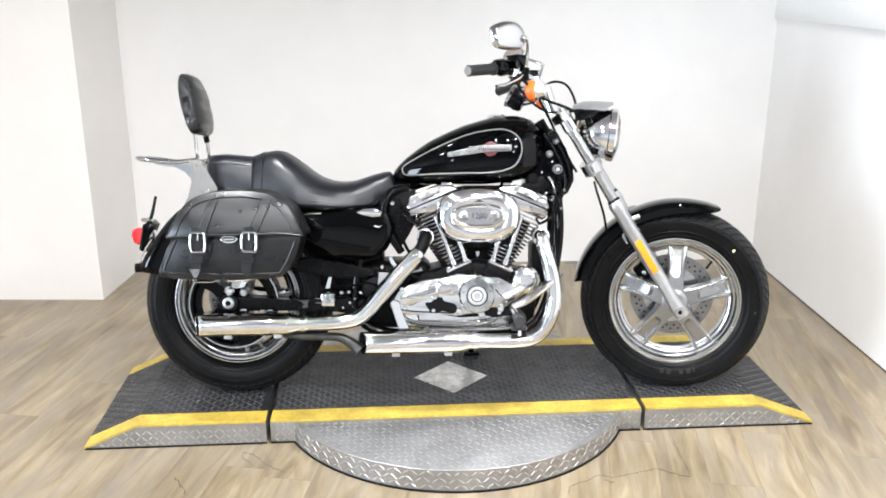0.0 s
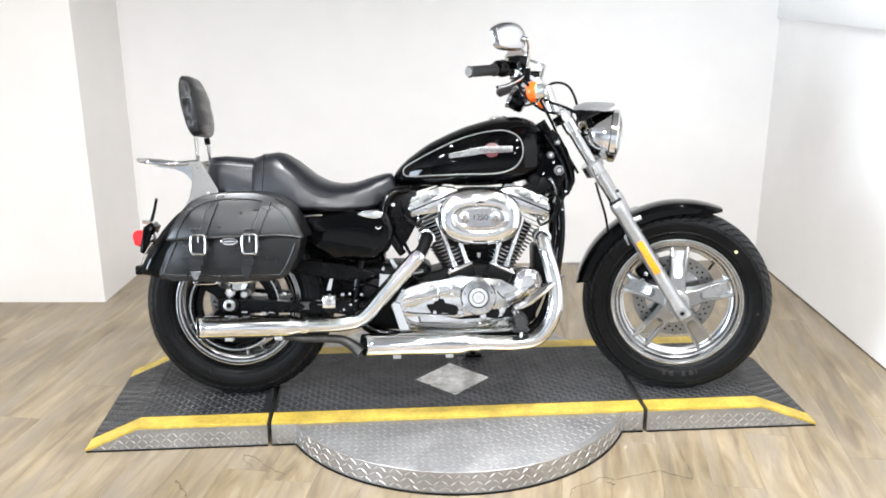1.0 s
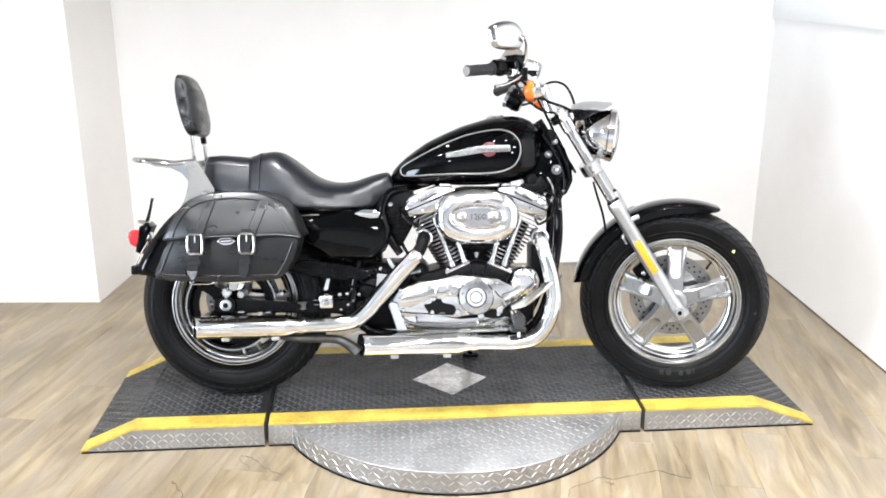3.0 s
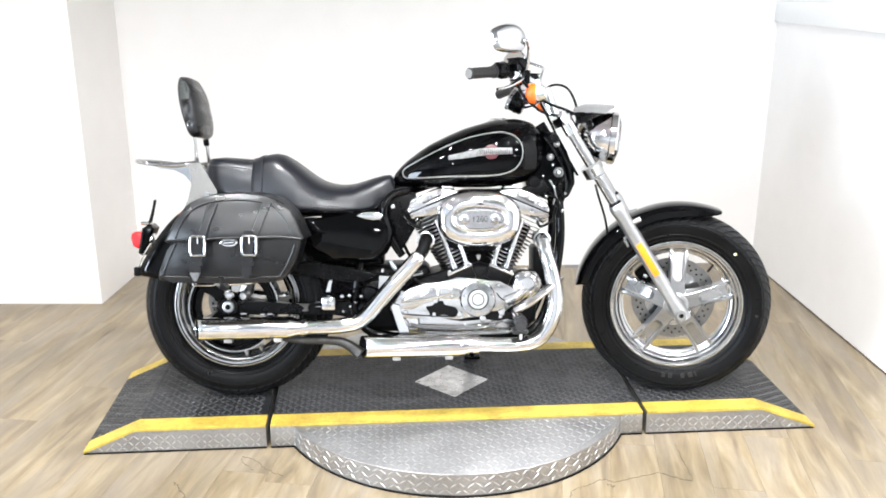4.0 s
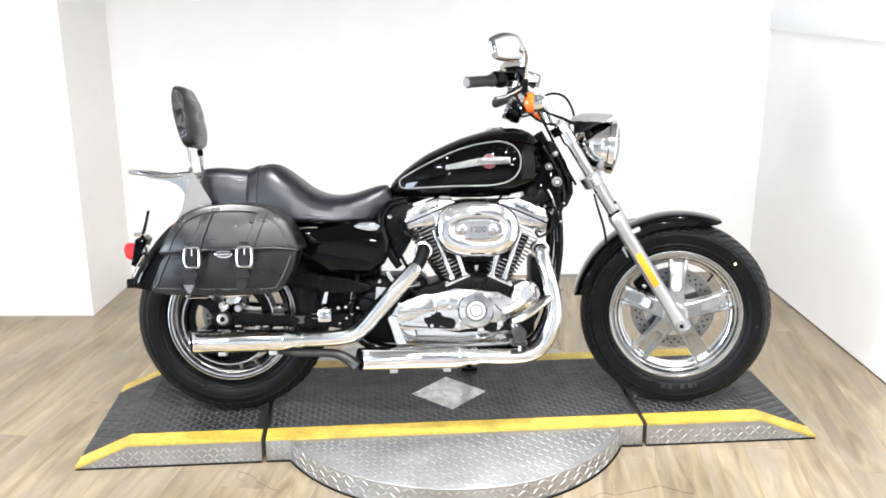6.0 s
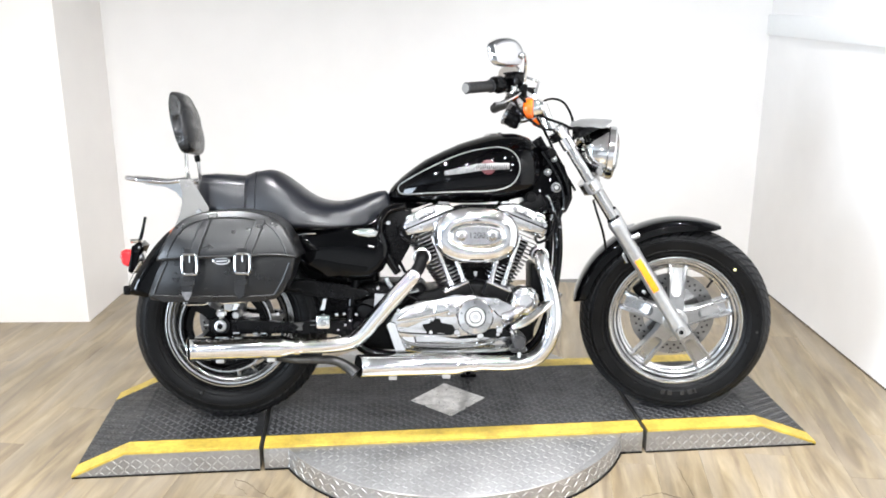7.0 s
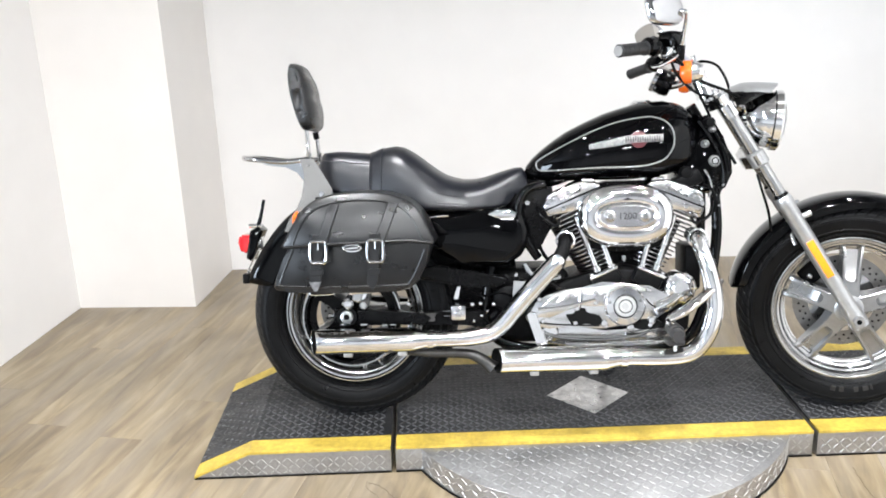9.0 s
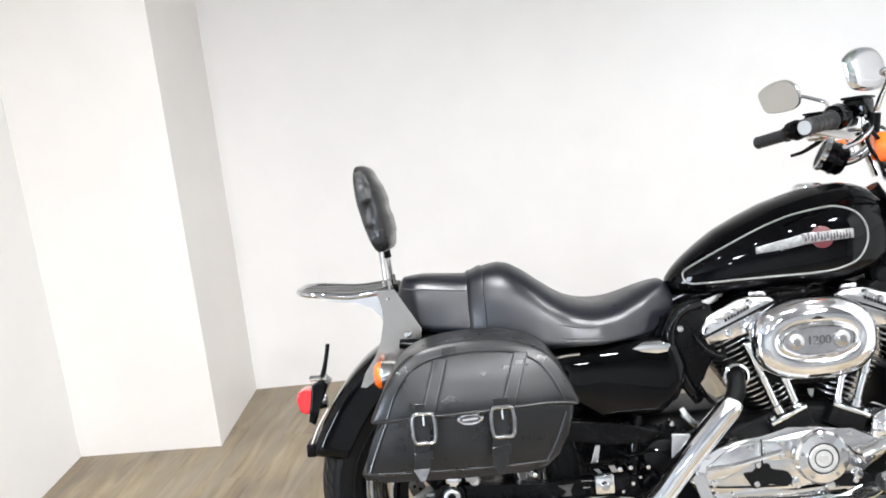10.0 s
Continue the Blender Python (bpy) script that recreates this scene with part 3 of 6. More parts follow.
# ---- the framed pegboard on the side wall ----
def pegboard():
    d = Vector((-2.198 + 2.405, 1.16 + 1.2, 0)).normalized()
    yaw = math.degrees(math.atan2(d.y, d.x))
    at = Vector((-2.405, -1.2, 0)) + d * ((PEG_Y + 1.2) / d.y)
    m = pose(at.x, at.y, 0, 0, 0, yaw + 180)      # x runs away from the corner, y out of the wall
    ob = thing("pegboard", "white perforated pegboard in a dark weathered wooden frame", "pegboard", m)
    w, z0, z1, f = 1.25, 0.10, 2.05, 0.085
    board = part("board", box(f - 0.01, w - f + 0.01, 0.004, 0.022, z0 + f - 0.01, z1 - f + 0.01), PEG, ob, "white perforated board")
    part("frame_side", box(0.0, f, 0.001, 0.045, z0, z1, 0.004), WOODFRAME, ob)
    part("frame_side", box(w - f, w, 0.001, 0.045, z0, z1, 0.004), WOODFRAME, ob)
    part("frame_rail", box(f, w - f, 0.001, 0.043, z0, z0 + f, 0.004), WOODFRAME, ob)
    part("frame_rail", box(f, w - f, 0.001, 0.043, z1 - f, z1, 0.004), WOODFRAME, ob)
    verts, faces = [], []
    for i in range(int((w - 2 * f) / 0.0254)):
        for j in range(int((z1 - z0 - 2 * f) / 0.0254)):
            k = len(verts)
            cx, cz = f + 0.012 + i * 0.0254, z0 + f + 0.012 + j * 0.0254
            for q in range(6):
                a = q * math.pi / 3
                verts.append((cx + 0.0046 * math.cos(a), 0.0226, cz + 0.0046 * math.sin(a)))
            faces.append(tuple(range(k, k + 6)))
    me = bpy.data.meshes.new("peg_holes")
    me.from_pydata(verts, [], faces)
    lugs("perforation", me, DARK, board, "dark round holes")
    return ob


PEG_Y = 0.43
pegboard()

# ---- the motorcycle: x ahead, y to its left, z up from the tyre's foot ----
LEAN = 12.0
BIKE = pose(0, 0, 0.0885, -LEAN, 0, 0)
bike = thing("motorcycle", "black and chrome cruiser motorcycle on its side stand", "motorcycle", BIKE)
FW, RW = Vector((0.756, 0, 0.32)), Vector((-0.762, 0, 0.322))


def tyre_bm(c, R, r, half, grooves):
    """Tyre: tread crown, shoulders and bulged walls, with slanting sipes cut in as raised blocks between them."""
    prof = [(r - 0.004, -half * 0.62), (r + 0.010, -half * 0.80), (r + 0.035, -half * 0.98), (r + 0.060, -half), (R - 0.036, -half * 0.95), (R - 0.0225, -half * 0.80), (R - 0.0105, -half * 0.50), (R - 0.0045, -half * 0.2), (R, -half * 0.15)]
    prof = prof + [(a, -h) for a, h in prof[::-1]]
    return lathe(prof, 96, "y", c, closed=True)


def tread_blocks(c, R, half, n):
    """Slanting tread blocks standing proud on both shoulders, with open grooves between them."""
    verts, faces = [], []
    step = 2 * math.pi / n
    for i in range(n):
        for side in (-1, 1):
            a0 = step * (i + (0.5 if side > 0 else 0))
            k = len(verts)
            for t, off in ((0.0, 0.0), (0.35, 0.045), (0.7, 0.105), (1.0, 0.165)):
                y = side * half * (0.16 + 0.74 * t)
                base = interp(abs(y) / half, [(0.1, R - 0.0045), (0.2, R - 0.0045), (0.5, R - 0.0105), (0.8, R - 0.0225), (0.95, R - 0.036)])
                for w in (-0.34 * step, 0.34 * step):
                    a = a0 + off + w
                    for rad in (base - 0.001, base + 0.0046 * (1 - 0.45 * t)):
                        verts.append((c.x + rad * math.cos(a), c.y + y, c.z + rad * math.sin(a)))
            for q in range(3):
                m = k + 4 * q
                faces += [(m + 1, m + 3, m + 7, m + 5), (m, m + 1, m + 5, m + 4), (m + 2, m + 6, m + 7, m + 3)]
            faces += [(k, k + 2, k + 3, k + 1), (k + 12, k + 13, k + 15, k + 14)]
    me = bpy.data.meshes.new("tread_blocks")
    me.from_pydata(verts, [], faces)
    return me


def wheel(name, c, R, rim_r, half, label, turn, front):
    prof = [(rim_r + 0.001, -half * 0.70), (rim_r + 0.002, -half * 0.745), (rim_r - 0.002, -half * 0.755), (rim_r - 0.006, -half * 0.70), (rim_r - 0.012, -half * 0.69), (rim_r - 0.016, -half * 0.60), (rim_r - 0.017, -half * 0.50), (rim_r - 0.023, -half * 0.47), (rim_r - 0.026, -half * 0.36), (rim_r - 0.031, -half * 0.30), (rim_r - 0.036, -half * 0.27), (rim_r - 0.038, -half * 0.16), (rim_r - 0.043, -half * 0.13), (rim_r - 0.043, 0)]
    prof = prof + [(a, -h) for a, h in prof[-2::-1]] + [(rim_r - 0.010, half * 0.5), (rim_r - 0.014, 0), (rim_r - 0.010, -half * 0.5)]
    rim = part(name, lathe(prof, 96, "y", c, closed=True), POLISHED, bike, label)
    tyre = part("tyre", tyre_bm(c, R, rim_r, half, 40), RUBBER, rim, "black road tyre with slanting grooves")
    me = tread_blocks(c, R, half, 60)
    me.materials.append(TREAD)
    ob = new("tread", me)
    ob.parent = tyre
    tagged(ob, "slanting tread blocks", kind="stuff")
    ring = lathe([(rim_r + 0.026, -half * 0.985), (rim_r + 0.028, -half * 1.0), (rim_r + 0.030, -half * 0.985)], 96, "y", c)
    part("sidewall_rib", ring, RUBBER, rim)
    for rr, yy in ((0.012, 0.86), (0.016, 0.885), (0.058, 1.0), (0.062, 0.998)):
        part("sidewall_rib", lathe([(rim_r + rr - 0.0012, -half * yy + 0.001), (rim_r + rr, -half * yy - 0.0011), (rim_r + rr + 0.0012, -half * yy + 0.001)], 96, "y", c), TREAD, rim)
    hub = [(0.0, -0.062), (0.030, -0.062), (0.034, -0.055), (0.042, -0.05), (0.046, -0.03), (0.046, 0.04), (0.036, 0.06), (0.0, 0.06)]
    part("hub", lathe(hub, 40, "y", c), SILVER, rim, "cast aluminium hub")
    for i in range(5):
        a = radians(turn + 72 * i)
        # broad flat spoke with a scooped pocket
        b = bmesh.new()
        rows = []
        for r, w, y0, y1, dep in ((0.034, 0.030, -0.050, 0.02, 0.0), (0.066, 0.0265, -0.046, 0.015, 0.0), (0.080, 0.026, -0.044, 0.013, 0.0), (0.084, 0.026, -0.0435, 0.013, 0.006), (0.094, 0.0262, -0.042, 0.012, 0.014), (0.13, 0.028, -0.038, 0.012, 0.021), (rim_r - 0.044, 0.031, -0.034, 0.012, 0.026), (rim_r - 0.030, 0.034, -0.024, 0.012, 0.020)):
            e = 0.003
            q = w * (0.66 if r > 0.09 else 0.5 if r > 0.083 else 0.2)
            rows.append([Vector((r, y, z)) for y, z in ((y0, -w + e), (y0, -q), (y0 + dep, -q + 0.002), (y0 + dep, q - 0.002), (y0, q), (y0, w - e), (y0 + e, w), (y1, w), (y1, -w), (y0 + e, -w))])
        b = loft(rows)
        m = Matrix.Translation(c) @ Matrix.Rotation(-a, 4, "Y")
        part("spoke", moved(b, m), SPOKE, rim, "cast aluminium spoke with a long pocket")
    return rim


front = wheel("front_wheel", FW, 0.322, 0.221, 0.066, "polished five-spoke cast front wheel", 88, True)
rear = wheel("rear_wheel", RW, 0.3235, 0.212, 0.076, "polished five-spoke cast rear wheel", 70, False)
# valve stem and white paint dots of the new tyre
vm = Matrix.Translation(FW) @ Matrix.Rotation(radians(-48), 4, "Y")
part("valve_stem", moved(rod((0.188, -0.012, 0), (0.155, -0.030, 0), 0.004), vm), SATIN, front)
for ang, rr in ((45, 0.262), (-6, 0.268)):
    m = Matrix.Translation(FW) @ Matrix.Rotation(radians(-ang), 4, "Y")
    part("paint_dot", moved(lathe([(0.0, -0.0675), (0.005, -0.0672), (0.0045, -0.0655)], 14, "y", (rr, 0, 0)), m), material("yellow_dot", (0.8, 0.75, 0.35), 0.5, grain=0.1) if ang > 0 else TYRE_TEXT, front)


def rotor(c, y, r0, r1, parent, label, n=30):
    b = lathe([(r0, y - 0.0025), (r1, y - 0.0025), (r1, y + 0.0025), (r0, y + 0.0025)], 72, "y", c, closed=True)
    ob = part("brake_disc", b, ROTOR, parent, label)
    verts, faces = [], []
    for i in range(n):
        for j, rr in enumerate((0.3, 0.7)):
            a = 2 * math.pi * (i + 0.5 * j) / n
            q = r0 + (r1 - r0) * (0.2 + 0.6 * rr if j else 0.35)
            k = len(verts)
            for m in range(8):
                t = m * math.pi / 4
                verts.append((c.x + q * math.cos(a) + 0.0038 * math.cos(t), y - 0.003, c.z + q * math.sin(a) + 0.0038 * math.sin(t)))
            faces.append(tuple(range(k, k + 8)))
    me = bpy.data.meshes.new("disc_holes")
    me.from_pydata(verts, [], faces)
    me.materials.append(DARK)
    h = new("disc_holes", me)
    h.parent = ob
    tagged(h, "drilled holes", kind="stuff")
    return ob


rotor(FW, 0.056, 0.098, 0.146, front, "drilled stainless brake disc")
rotor(RW, 0.075, 0.09, 0.13, rear, "drilled stainless brake disc")
part("disc_carrier", lathe([(0.03, 0.05), (0.1, 0.052), (0.1, 0.060), (0.03, 0.060)], 40, "y", FW, closed=True), POLISHED, front)
# rear belt pulley on the near side
pul = part("belt_pulley", lathe([(0.112, -0.090), (0.135, -0.090), (0.147, -0.092), (0.147, -0.118), (0.138, -0.118), (0.132, -0.10), (0.112, -0.100)], 72, "y", RW, closed=True), SATIN, rear, "black belt pulley")
part("pulley_hub", lathe([(0.0, -0.105), (0.045, -0.104), (0.055, -0.096), (0.055, -0.07)], 40, "y", RW), SATIN, pul)
for i in range(5):
    arm_b = loft([[Vector((r, y, z)) for y, z in ((-0.100, -w), (-0.100, w), (-0.090, w), (-0.090, -w))] for r, w in ((0.045, 0.024), (0.08, 0.017), (0.116, 0.024))])
    part("pulley_arm", moved(arm_b, Matrix.Translation(RW) @ Matrix.Rotation(radians(-70 - 72 * i), 4, "Y")), SATIN, pul)
part("pulley_edge", lathe([(0.1465, -0.1185), (0.151, -0.1185), (0.151, -0.1155), (0.1465, -0.1155)], 72, "y", RW, closed=True), POLISHED, pul, "bright pulley flange")

# raised sidewall marking, as plain bars
for i, (w, ang) in enumerate(((0.013, -98), (0.014, -92.5), (0.013, -83), (0.015, -77), (0.006, -73))):
    m = Matrix.Translation(FW) @ Matrix.Rotation(radians(-ang), 4, "Y")
    part("sidewall_bar", moved(box(0.2445, 0.2595, -0.0668, -0.062, -w / 2, w / 2, 0.001, 1), m), TYRE_TEXT, front)


# ---- fenders ----
def fender(name, c, radii, half, a0, a1, lip, label, n=44, point=0.0):
    """A wheel arch: rounded crown and straight side skirts, swept round the axle; radii are rows of (degrees, radius)."""
    rings = []
    sec = [(-half, -lip), (-half, -lip * 0.5), (-half * 0.985, -0.022), (-half * 0.9, -0.009), (-half * 0.72, -0.003), (-half * 0.4, 0.0), (0, 0.0015), (half * 0.4, 0.0), (half * 0.72, -0.003), (half * 0.9, -0.009), (half * 0.985, -0.022), (half, -lip * 0.5), (half, -lip)]
    t = 0.003
    ring2d = sec + [(y * (1 - t / half), r - t) for y, r in sec[::-1]]
    for i in range(n + 1):
        f = i / n
        deg = a0 + (a1 - a0) * f
        a = radians(deg)
        R = interp(deg, sorted(radii))
        end = min(1.0, f / 0.05, (1 - f) / (0.05 + point))
        k = math.sqrt(max(0.01, 1 - (1 - end) ** 2)) if end < 1 else 1.0
        rings.append([Vector((c.x + (R + (r * (0.12 + 0.88 * k))) * math.cos(a), c.y + y * (0.75 + 0.25 * k), c.z + (R + r * (0.12 + 0.88 * k)) * math.sin(a))) for y, r in ring2d])
    return part(name, loft(rings), BLACK, bike, label, 40)


ff = fender("front_fender", FW, [(171, 0.352), (151, 0.351), (133, 0.349), (114, 0.347), (94, 0.350), (80, 0.352), (67, 0.3555)], 0.074, 169.5, 67, 0.042, "gloss black front fender", point=0.30)
rf = fender("rear_fender", RW, [(162, 0.352), (147, 0.349), (136, 0.355), (122, 0.369), (110, 0.378), (60, 0.385)], 0.095, 162, 60, 0.085, "gloss black rear fender")
# fender stays at the fork
for s in (-1, 1):
    part("fender_stay", tube([(0.60, s * 0.083, 0.575), (0.575, s * 0.098, 0.56), (0.585, s * 0.10, 0.53)], 0.006, 8), CHROME, ff)
    part("stay_bolt", lathe([(0, -0.088 if s < 0 else 0.088), (0.008, -0.087 if s < 0 else 0.087), (0.008, s * 0.076)], 12, "y", (0.62, 0, 0.575)), CHROME, ff)

# ---- fork, head and bars ----
FD = Vector((0.385, 0, -0.626)).normalized()          # down the fork
FTOP, FAX = Vector((0.336, 0, 1.005)), Vector((0.766, 0, 0.306))
for s in (-1, 1):
    y = s * 0.108
    slider0 = FTOP + FD * 0.405
    p = lambda d, r=None: FTOP + FD * d + Vector((0, y, 0))
    L_end = (FAX - FTOP).dot(FD)
    leg = part("fork_slider", tube([p(0.385), p(0.392), p(0.41), p(0.43), p(L_end - 0.05), p(L_end - 0.02), p(L_end + 0.022), p(L_end + 0.028)], [0.021, 0.0255, 0.0265, 0.0235, 0.0230, 0.027, 0.027, 0.021], 24, smooth=False), SILVER, bike, "satin silver fork slider")
    part("fork_tube", tube([p(0.03), p(0.40)], 0.0180, 20, smooth=False), POLISHED, bike, "chromed fork tube")
    part("dust_seal", tube([p(0.378), p(0.384), p(0.394)], [0.019, 0.0225, 0.0225], 20, smooth=False), SATIN, leg)
    part("axle_boss", lathe([(0.0, y + s * 0.034), (0.014, y + s * 0.034), (0.017, y + s * 0.028), (0.017, y)], 24, "y", (FAX.x, 0, FAX.z)), SILVER, leg)
    part("axle_hole", lathe([(0.0, y + s * 0.0346), (0.0075, y + s * 0.0343), (0.0075, y + s * 0.033)], 20, "y", (FAX.x, 0, FAX.z)), DARK, leg)
    if s < 0:
        b = box(-0.011, 0.011, -0.0035, 0.0035, -0.062, 0.062, 0.002)
        ang = math.degrees(math.atan2(FD.x, -FD.z))
        q = p(0.60)
        part("reflector", moved(b, Matrix.Translation((q.x, y - 0.0268, q.z)) @ Matrix.Rotation(radians(-ang), 4, "Y")), REFLECTOR, leg, "amber fork reflector")
    q = p(0.47)
    part("lug", tube([q + Vector((0.015, 0, 0.010)), q + Vector((0.040, s * -0.01, 0.020))], 0.009, 12, smooth=False), SILVER, leg)
part("front_axle", rod((FAX.x, -0.12, FAX.z), (FAX.x, 0.12, FAX.z), 0.012), STEEL, bike)


def clamp(d, thick, name):
    b = bmesh.new()
    c = FTOP + FD * d
    ang = math.atan2(FD.x, -FD.z)
    o = []
    for i in range(32):
        a = 2 * math.pi * i / 32
        o.append((0.034 * math.cos(a) + (-0.012 if abs(math.sin(a)) < 0.7 else 0), 0.14 * math.sin(a)))
    lo = [b.verts.new((x, y, -thick / 2)) for x, y in o]
    hi = [b.verts.new((x, y, thick / 2)) for x, y in o]
    b.faces.new(lo[::-1]), b.faces.new(hi)
    for i in range(32):
        b.faces.new((lo[i], lo[(i + 1) % 32], hi[(i + 1) % 32], hi[i]))
    bmesh.ops.bevel(b, geom=[e for e in b.edges if abs(e.verts[0].co.z - e.verts[1].co.z) < 1e-5], offset=0.005, segments=2, affect="EDGES")
    return moved(b, Matrix.Translation(c) @ Matrix.Rotation(-ang, 4, "Y"))


top_clamp = part("top_clamp", clamp(0.055, 0.03, ""), CHROME, bike, "polished top fork clamp")
lower_clamp = part("lower_clamp", clamp(0.255, 0.04, ""), POLISHED, bike, "polished lower fork clamp")
for s in (-1, 1):
    part("clamp_ring", tube([FTOP + FD * d + Vector((0, s * 0.108, 0)) for d in (0.232, 0.236, 0.274, 0.278)], [0.020, 0.0265, 0.0265, 0.020], 22, smooth=False), SILVER, lower_clamp)
part("clamp_cover", tube([FTOP + FD * 0.07 + Vector((0, -0.108, 0)), FTOP + FD * 0.11 + Vector((0, -0.108, 0))], 0.023, 20, smooth=False), CHROME, top_clamp)
part("steering_neck", tube([FTOP + FD * 0.06 + Vector((-0.095, 0, -0.02)), FTOP + FD * 0.24 + Vector((-0.095, 0, -0.02))], 0.025, 20, smooth=False), SATIN, bike, "black steering head")
# headlight
HL = Vector((0.492, 0, 0.893))
hm = Matrix.Translation(HL) @ Matrix.Rotation(radians(6), 4, "Y")
shell = part("headlight", moved(lathe([(0.0, -0.085), (0.03, -0.082), (0.06, -0.062), (0.078, -0.025), (0.084, 0.015), (0.0845, 0.03)], 48, "x"), hm), CHROME, bike, "chrome headlight bucket")
part("bezel", moved(lathe([(0.0835, 0.022), (0.090, 0.026), (0.091, 0.045), (0.086, 0.05), (0.082, 0.046)], 48, "x"), hm), CHROME, shell, "chrome headlight ring")
part("bowl", moved(lathe([(0.0, -0.03), (0.03, -0.022), (0.06, 0.005), (0.081, 0.04)], 40, "x"), hm), POLISHED, shell, "bright reflector bowl")
lens = part("lens", moved(lathe([(0.083, 0.043), (0.075, 0.052), (0.05, 0.061), (0.0, 0.066)], 48, "x"), hm), GLASS, shell, "clear glass lens")
lens.visible_shadow = False
# visor over the lamp: chrome top, black underside
def visor_bm(r0, thick, lo, hi, cut):
    """A hood over the lamp whose sides are cut back slantwise."""
    rings = []
    for i in range(17):
        deg = lo + (hi - lo) * i / 16
        a = radians(deg)
        k = 1 - math.sin(a)
        front, backx = 0.028 - cut * k, -0.108 + 0.35 * k * 0.1
        pts = []
        for x, r in ((backx, r0 - 0.022), (backx + (front - backx) * 0.25, r0 - 0.006), (backx + (front - backx) * 0.6, r0), (front, r0 + 0.001)):
            pts.append((x, r))
        ring = pts + [(x, r - thick) for x, r in pts[::-1]]
        rings.append([Vector((x, r * math.cos(a), r * math.sin(a) + 0.006)) for x, r in ring])
    return loft(rings)


part("visor", moved(visor_bm(0.104, 0.003, 48, 132, 0.10), hm), SILVER, shell, "bright headlight visor")
part("visor_lining", moved(visor_bm(0.1005, 0.004, 22, 158, 0.16), hm), SATIN, shell, "black visor lining")
part("headlight_bracket", tube([(0.40, 0, 0.965), (0.43, 0, 0.985), (0.47, 0, 0.985)], 0.016, 12), CHROME, bike)
for s in (-1, 1):
    part("riser", tube([(0.325, s * 0.045, 0.965), (0.312, s * 0.045, 1.0), (0.292, s * 0.045, 1.055)], [0.024, 0.021, 0.022], 16), CHROME, bike, "chrome handlebar riser")
BX = lambda q: Vector((0.290 + ((q[0] - 0.3) + 0.2079 * abs(q[1])) / 0.978, q[1], q[2]))   # pulls the ends ahead, for bars turned to the right
half = [(0.085, 0.375, 1.078), (0.125, 0.325, 1.086), (0.168, 0.262, 1.096), (0.225, 0.19, 1.085), (0.272, 0.10, 1.066), (0.288, 0.04, 1.062)]
bar_pts = [Vector((x, -y, z)) for x, y, z in half] + [Vector(q) for q in half[::-1]]
bars = part("handlebar", tube(bar_pts, 0.0127, 16), CHROME, bike, "chrome pull-back handlebar")
for s in (-1, 1):
    at = lambda x, y, z: Vector((x, s * y, z))
    g0, g1 = at(0.083, 0.3775, 1.0775), at(0.152, 0.289, 1.0915)
    d = (g1 - g0).normalized()
    grip = part("grip", tube([g0, g0 + d * 0.004, g0 + d * 0.01, g1 - d * 0.006, g1 - d * 0.005, g1], [0.013, 0.0185, 0.0172, 0.0172, 0.021, 0.021], 20, smooth=False), GRIP, bars, "ribbed black rubber grip")
    part("grip_cap", tube([g0 - d * 0.002, g0 + d * 0.002], 0.0145, 18, smooth=False), SILVER, grip, "grey grip cap")
    for i in range(4):
        q = g0 + d * (0.03 + 0.02 * i)
        part("grip_rib", tube([q - d * 0.0015, q + d * 0.0015], 0.0179, 18, smooth=False), GRIP, grip)
    yaw = math.atan2(d.y, d.x)
    mm = Matrix.Translation(at(0.172, 0.258, 1.099)) @ Matrix.Rotation(yaw, 4, "Z")
    house = part("switch_housing", moved(lathe([(0.0, -0.030), (0.017, -0.030), (0.024, -0.024), (0.027, -0.008), (0.027, 0.012), (0.022, 0.026), (0.0, 0.028)], 28, "x"), mm), BLACK, bars, "gloss black switch housing")
    part("switch_band", moved(lathe([(0.0265, -0.003), (0.0285, -0.002), (0.0285, 0.002), (0.0265, 0.003)], 24, "x", closed=True), mm), SATIN, house)
    part("switch_button", moved(box(-0.010, 0.006, -0.030, -0.022, -0.004, 0.008, 0.002), mm), SATIN, house)
    mc = at(0.222, 0.225, 1.098)
    mm2 = Matrix.Translation(mc) @ Matrix.Rotation(yaw, 4, "Z")
    tank_r = part("reservoir", moved(box(-0.027, 0.024, -0.024, 0.024, 0.0, 0.036, 0.005), mm2), BLACK, bars, "black brake fluid reservoir" if s < 0 else "black clutch lever perch")
    part("reservoir_lid", moved(box(-0.029, 0.026, -0.026, 0.026, 0.036, 0.0415, 0.002), mm2), SATIN, tank_r)
    perch = part("perch", moved(box(-0.030, 0.026, -0.020, 0.020, -0.034, 0.0, 0.009, 3), mm2), CASTCHROME, bars, "chrome lever perch")
    part("perch_clamp", moved(lathe([(0.016, -0.012), (0.020, -0.010), (0.020, 0.010), (0.016, 0.012)], 20, "x", closed=True), mm2), CHROME, perch)
    for k in (-0.012, 0.010):
        part("perch_bolt", moved(lathe([(0.0, -0.026), (0.005, -0.0255), (0.006, -0.022), (0.006, -0.016)], 10, "y", (k, 0, -0.016)), mm2), POLISHED, perch)
    lv = [mc + Vector((0.018, s * 0.012, -0.018)), mc + Vector((0.006, s * 0.040, -0.036)), mc + Vector((-0.028, s * 0.080, -0.058)), mc + Vector((-0.055, s * 0.108, -0.066))]
    part("lever", tube(lv, [0.008, 0.0085, 0.007, 0.0065], 10, flat=0.7), SHELL if s < 0 else SATIN, bars, "hand lever")
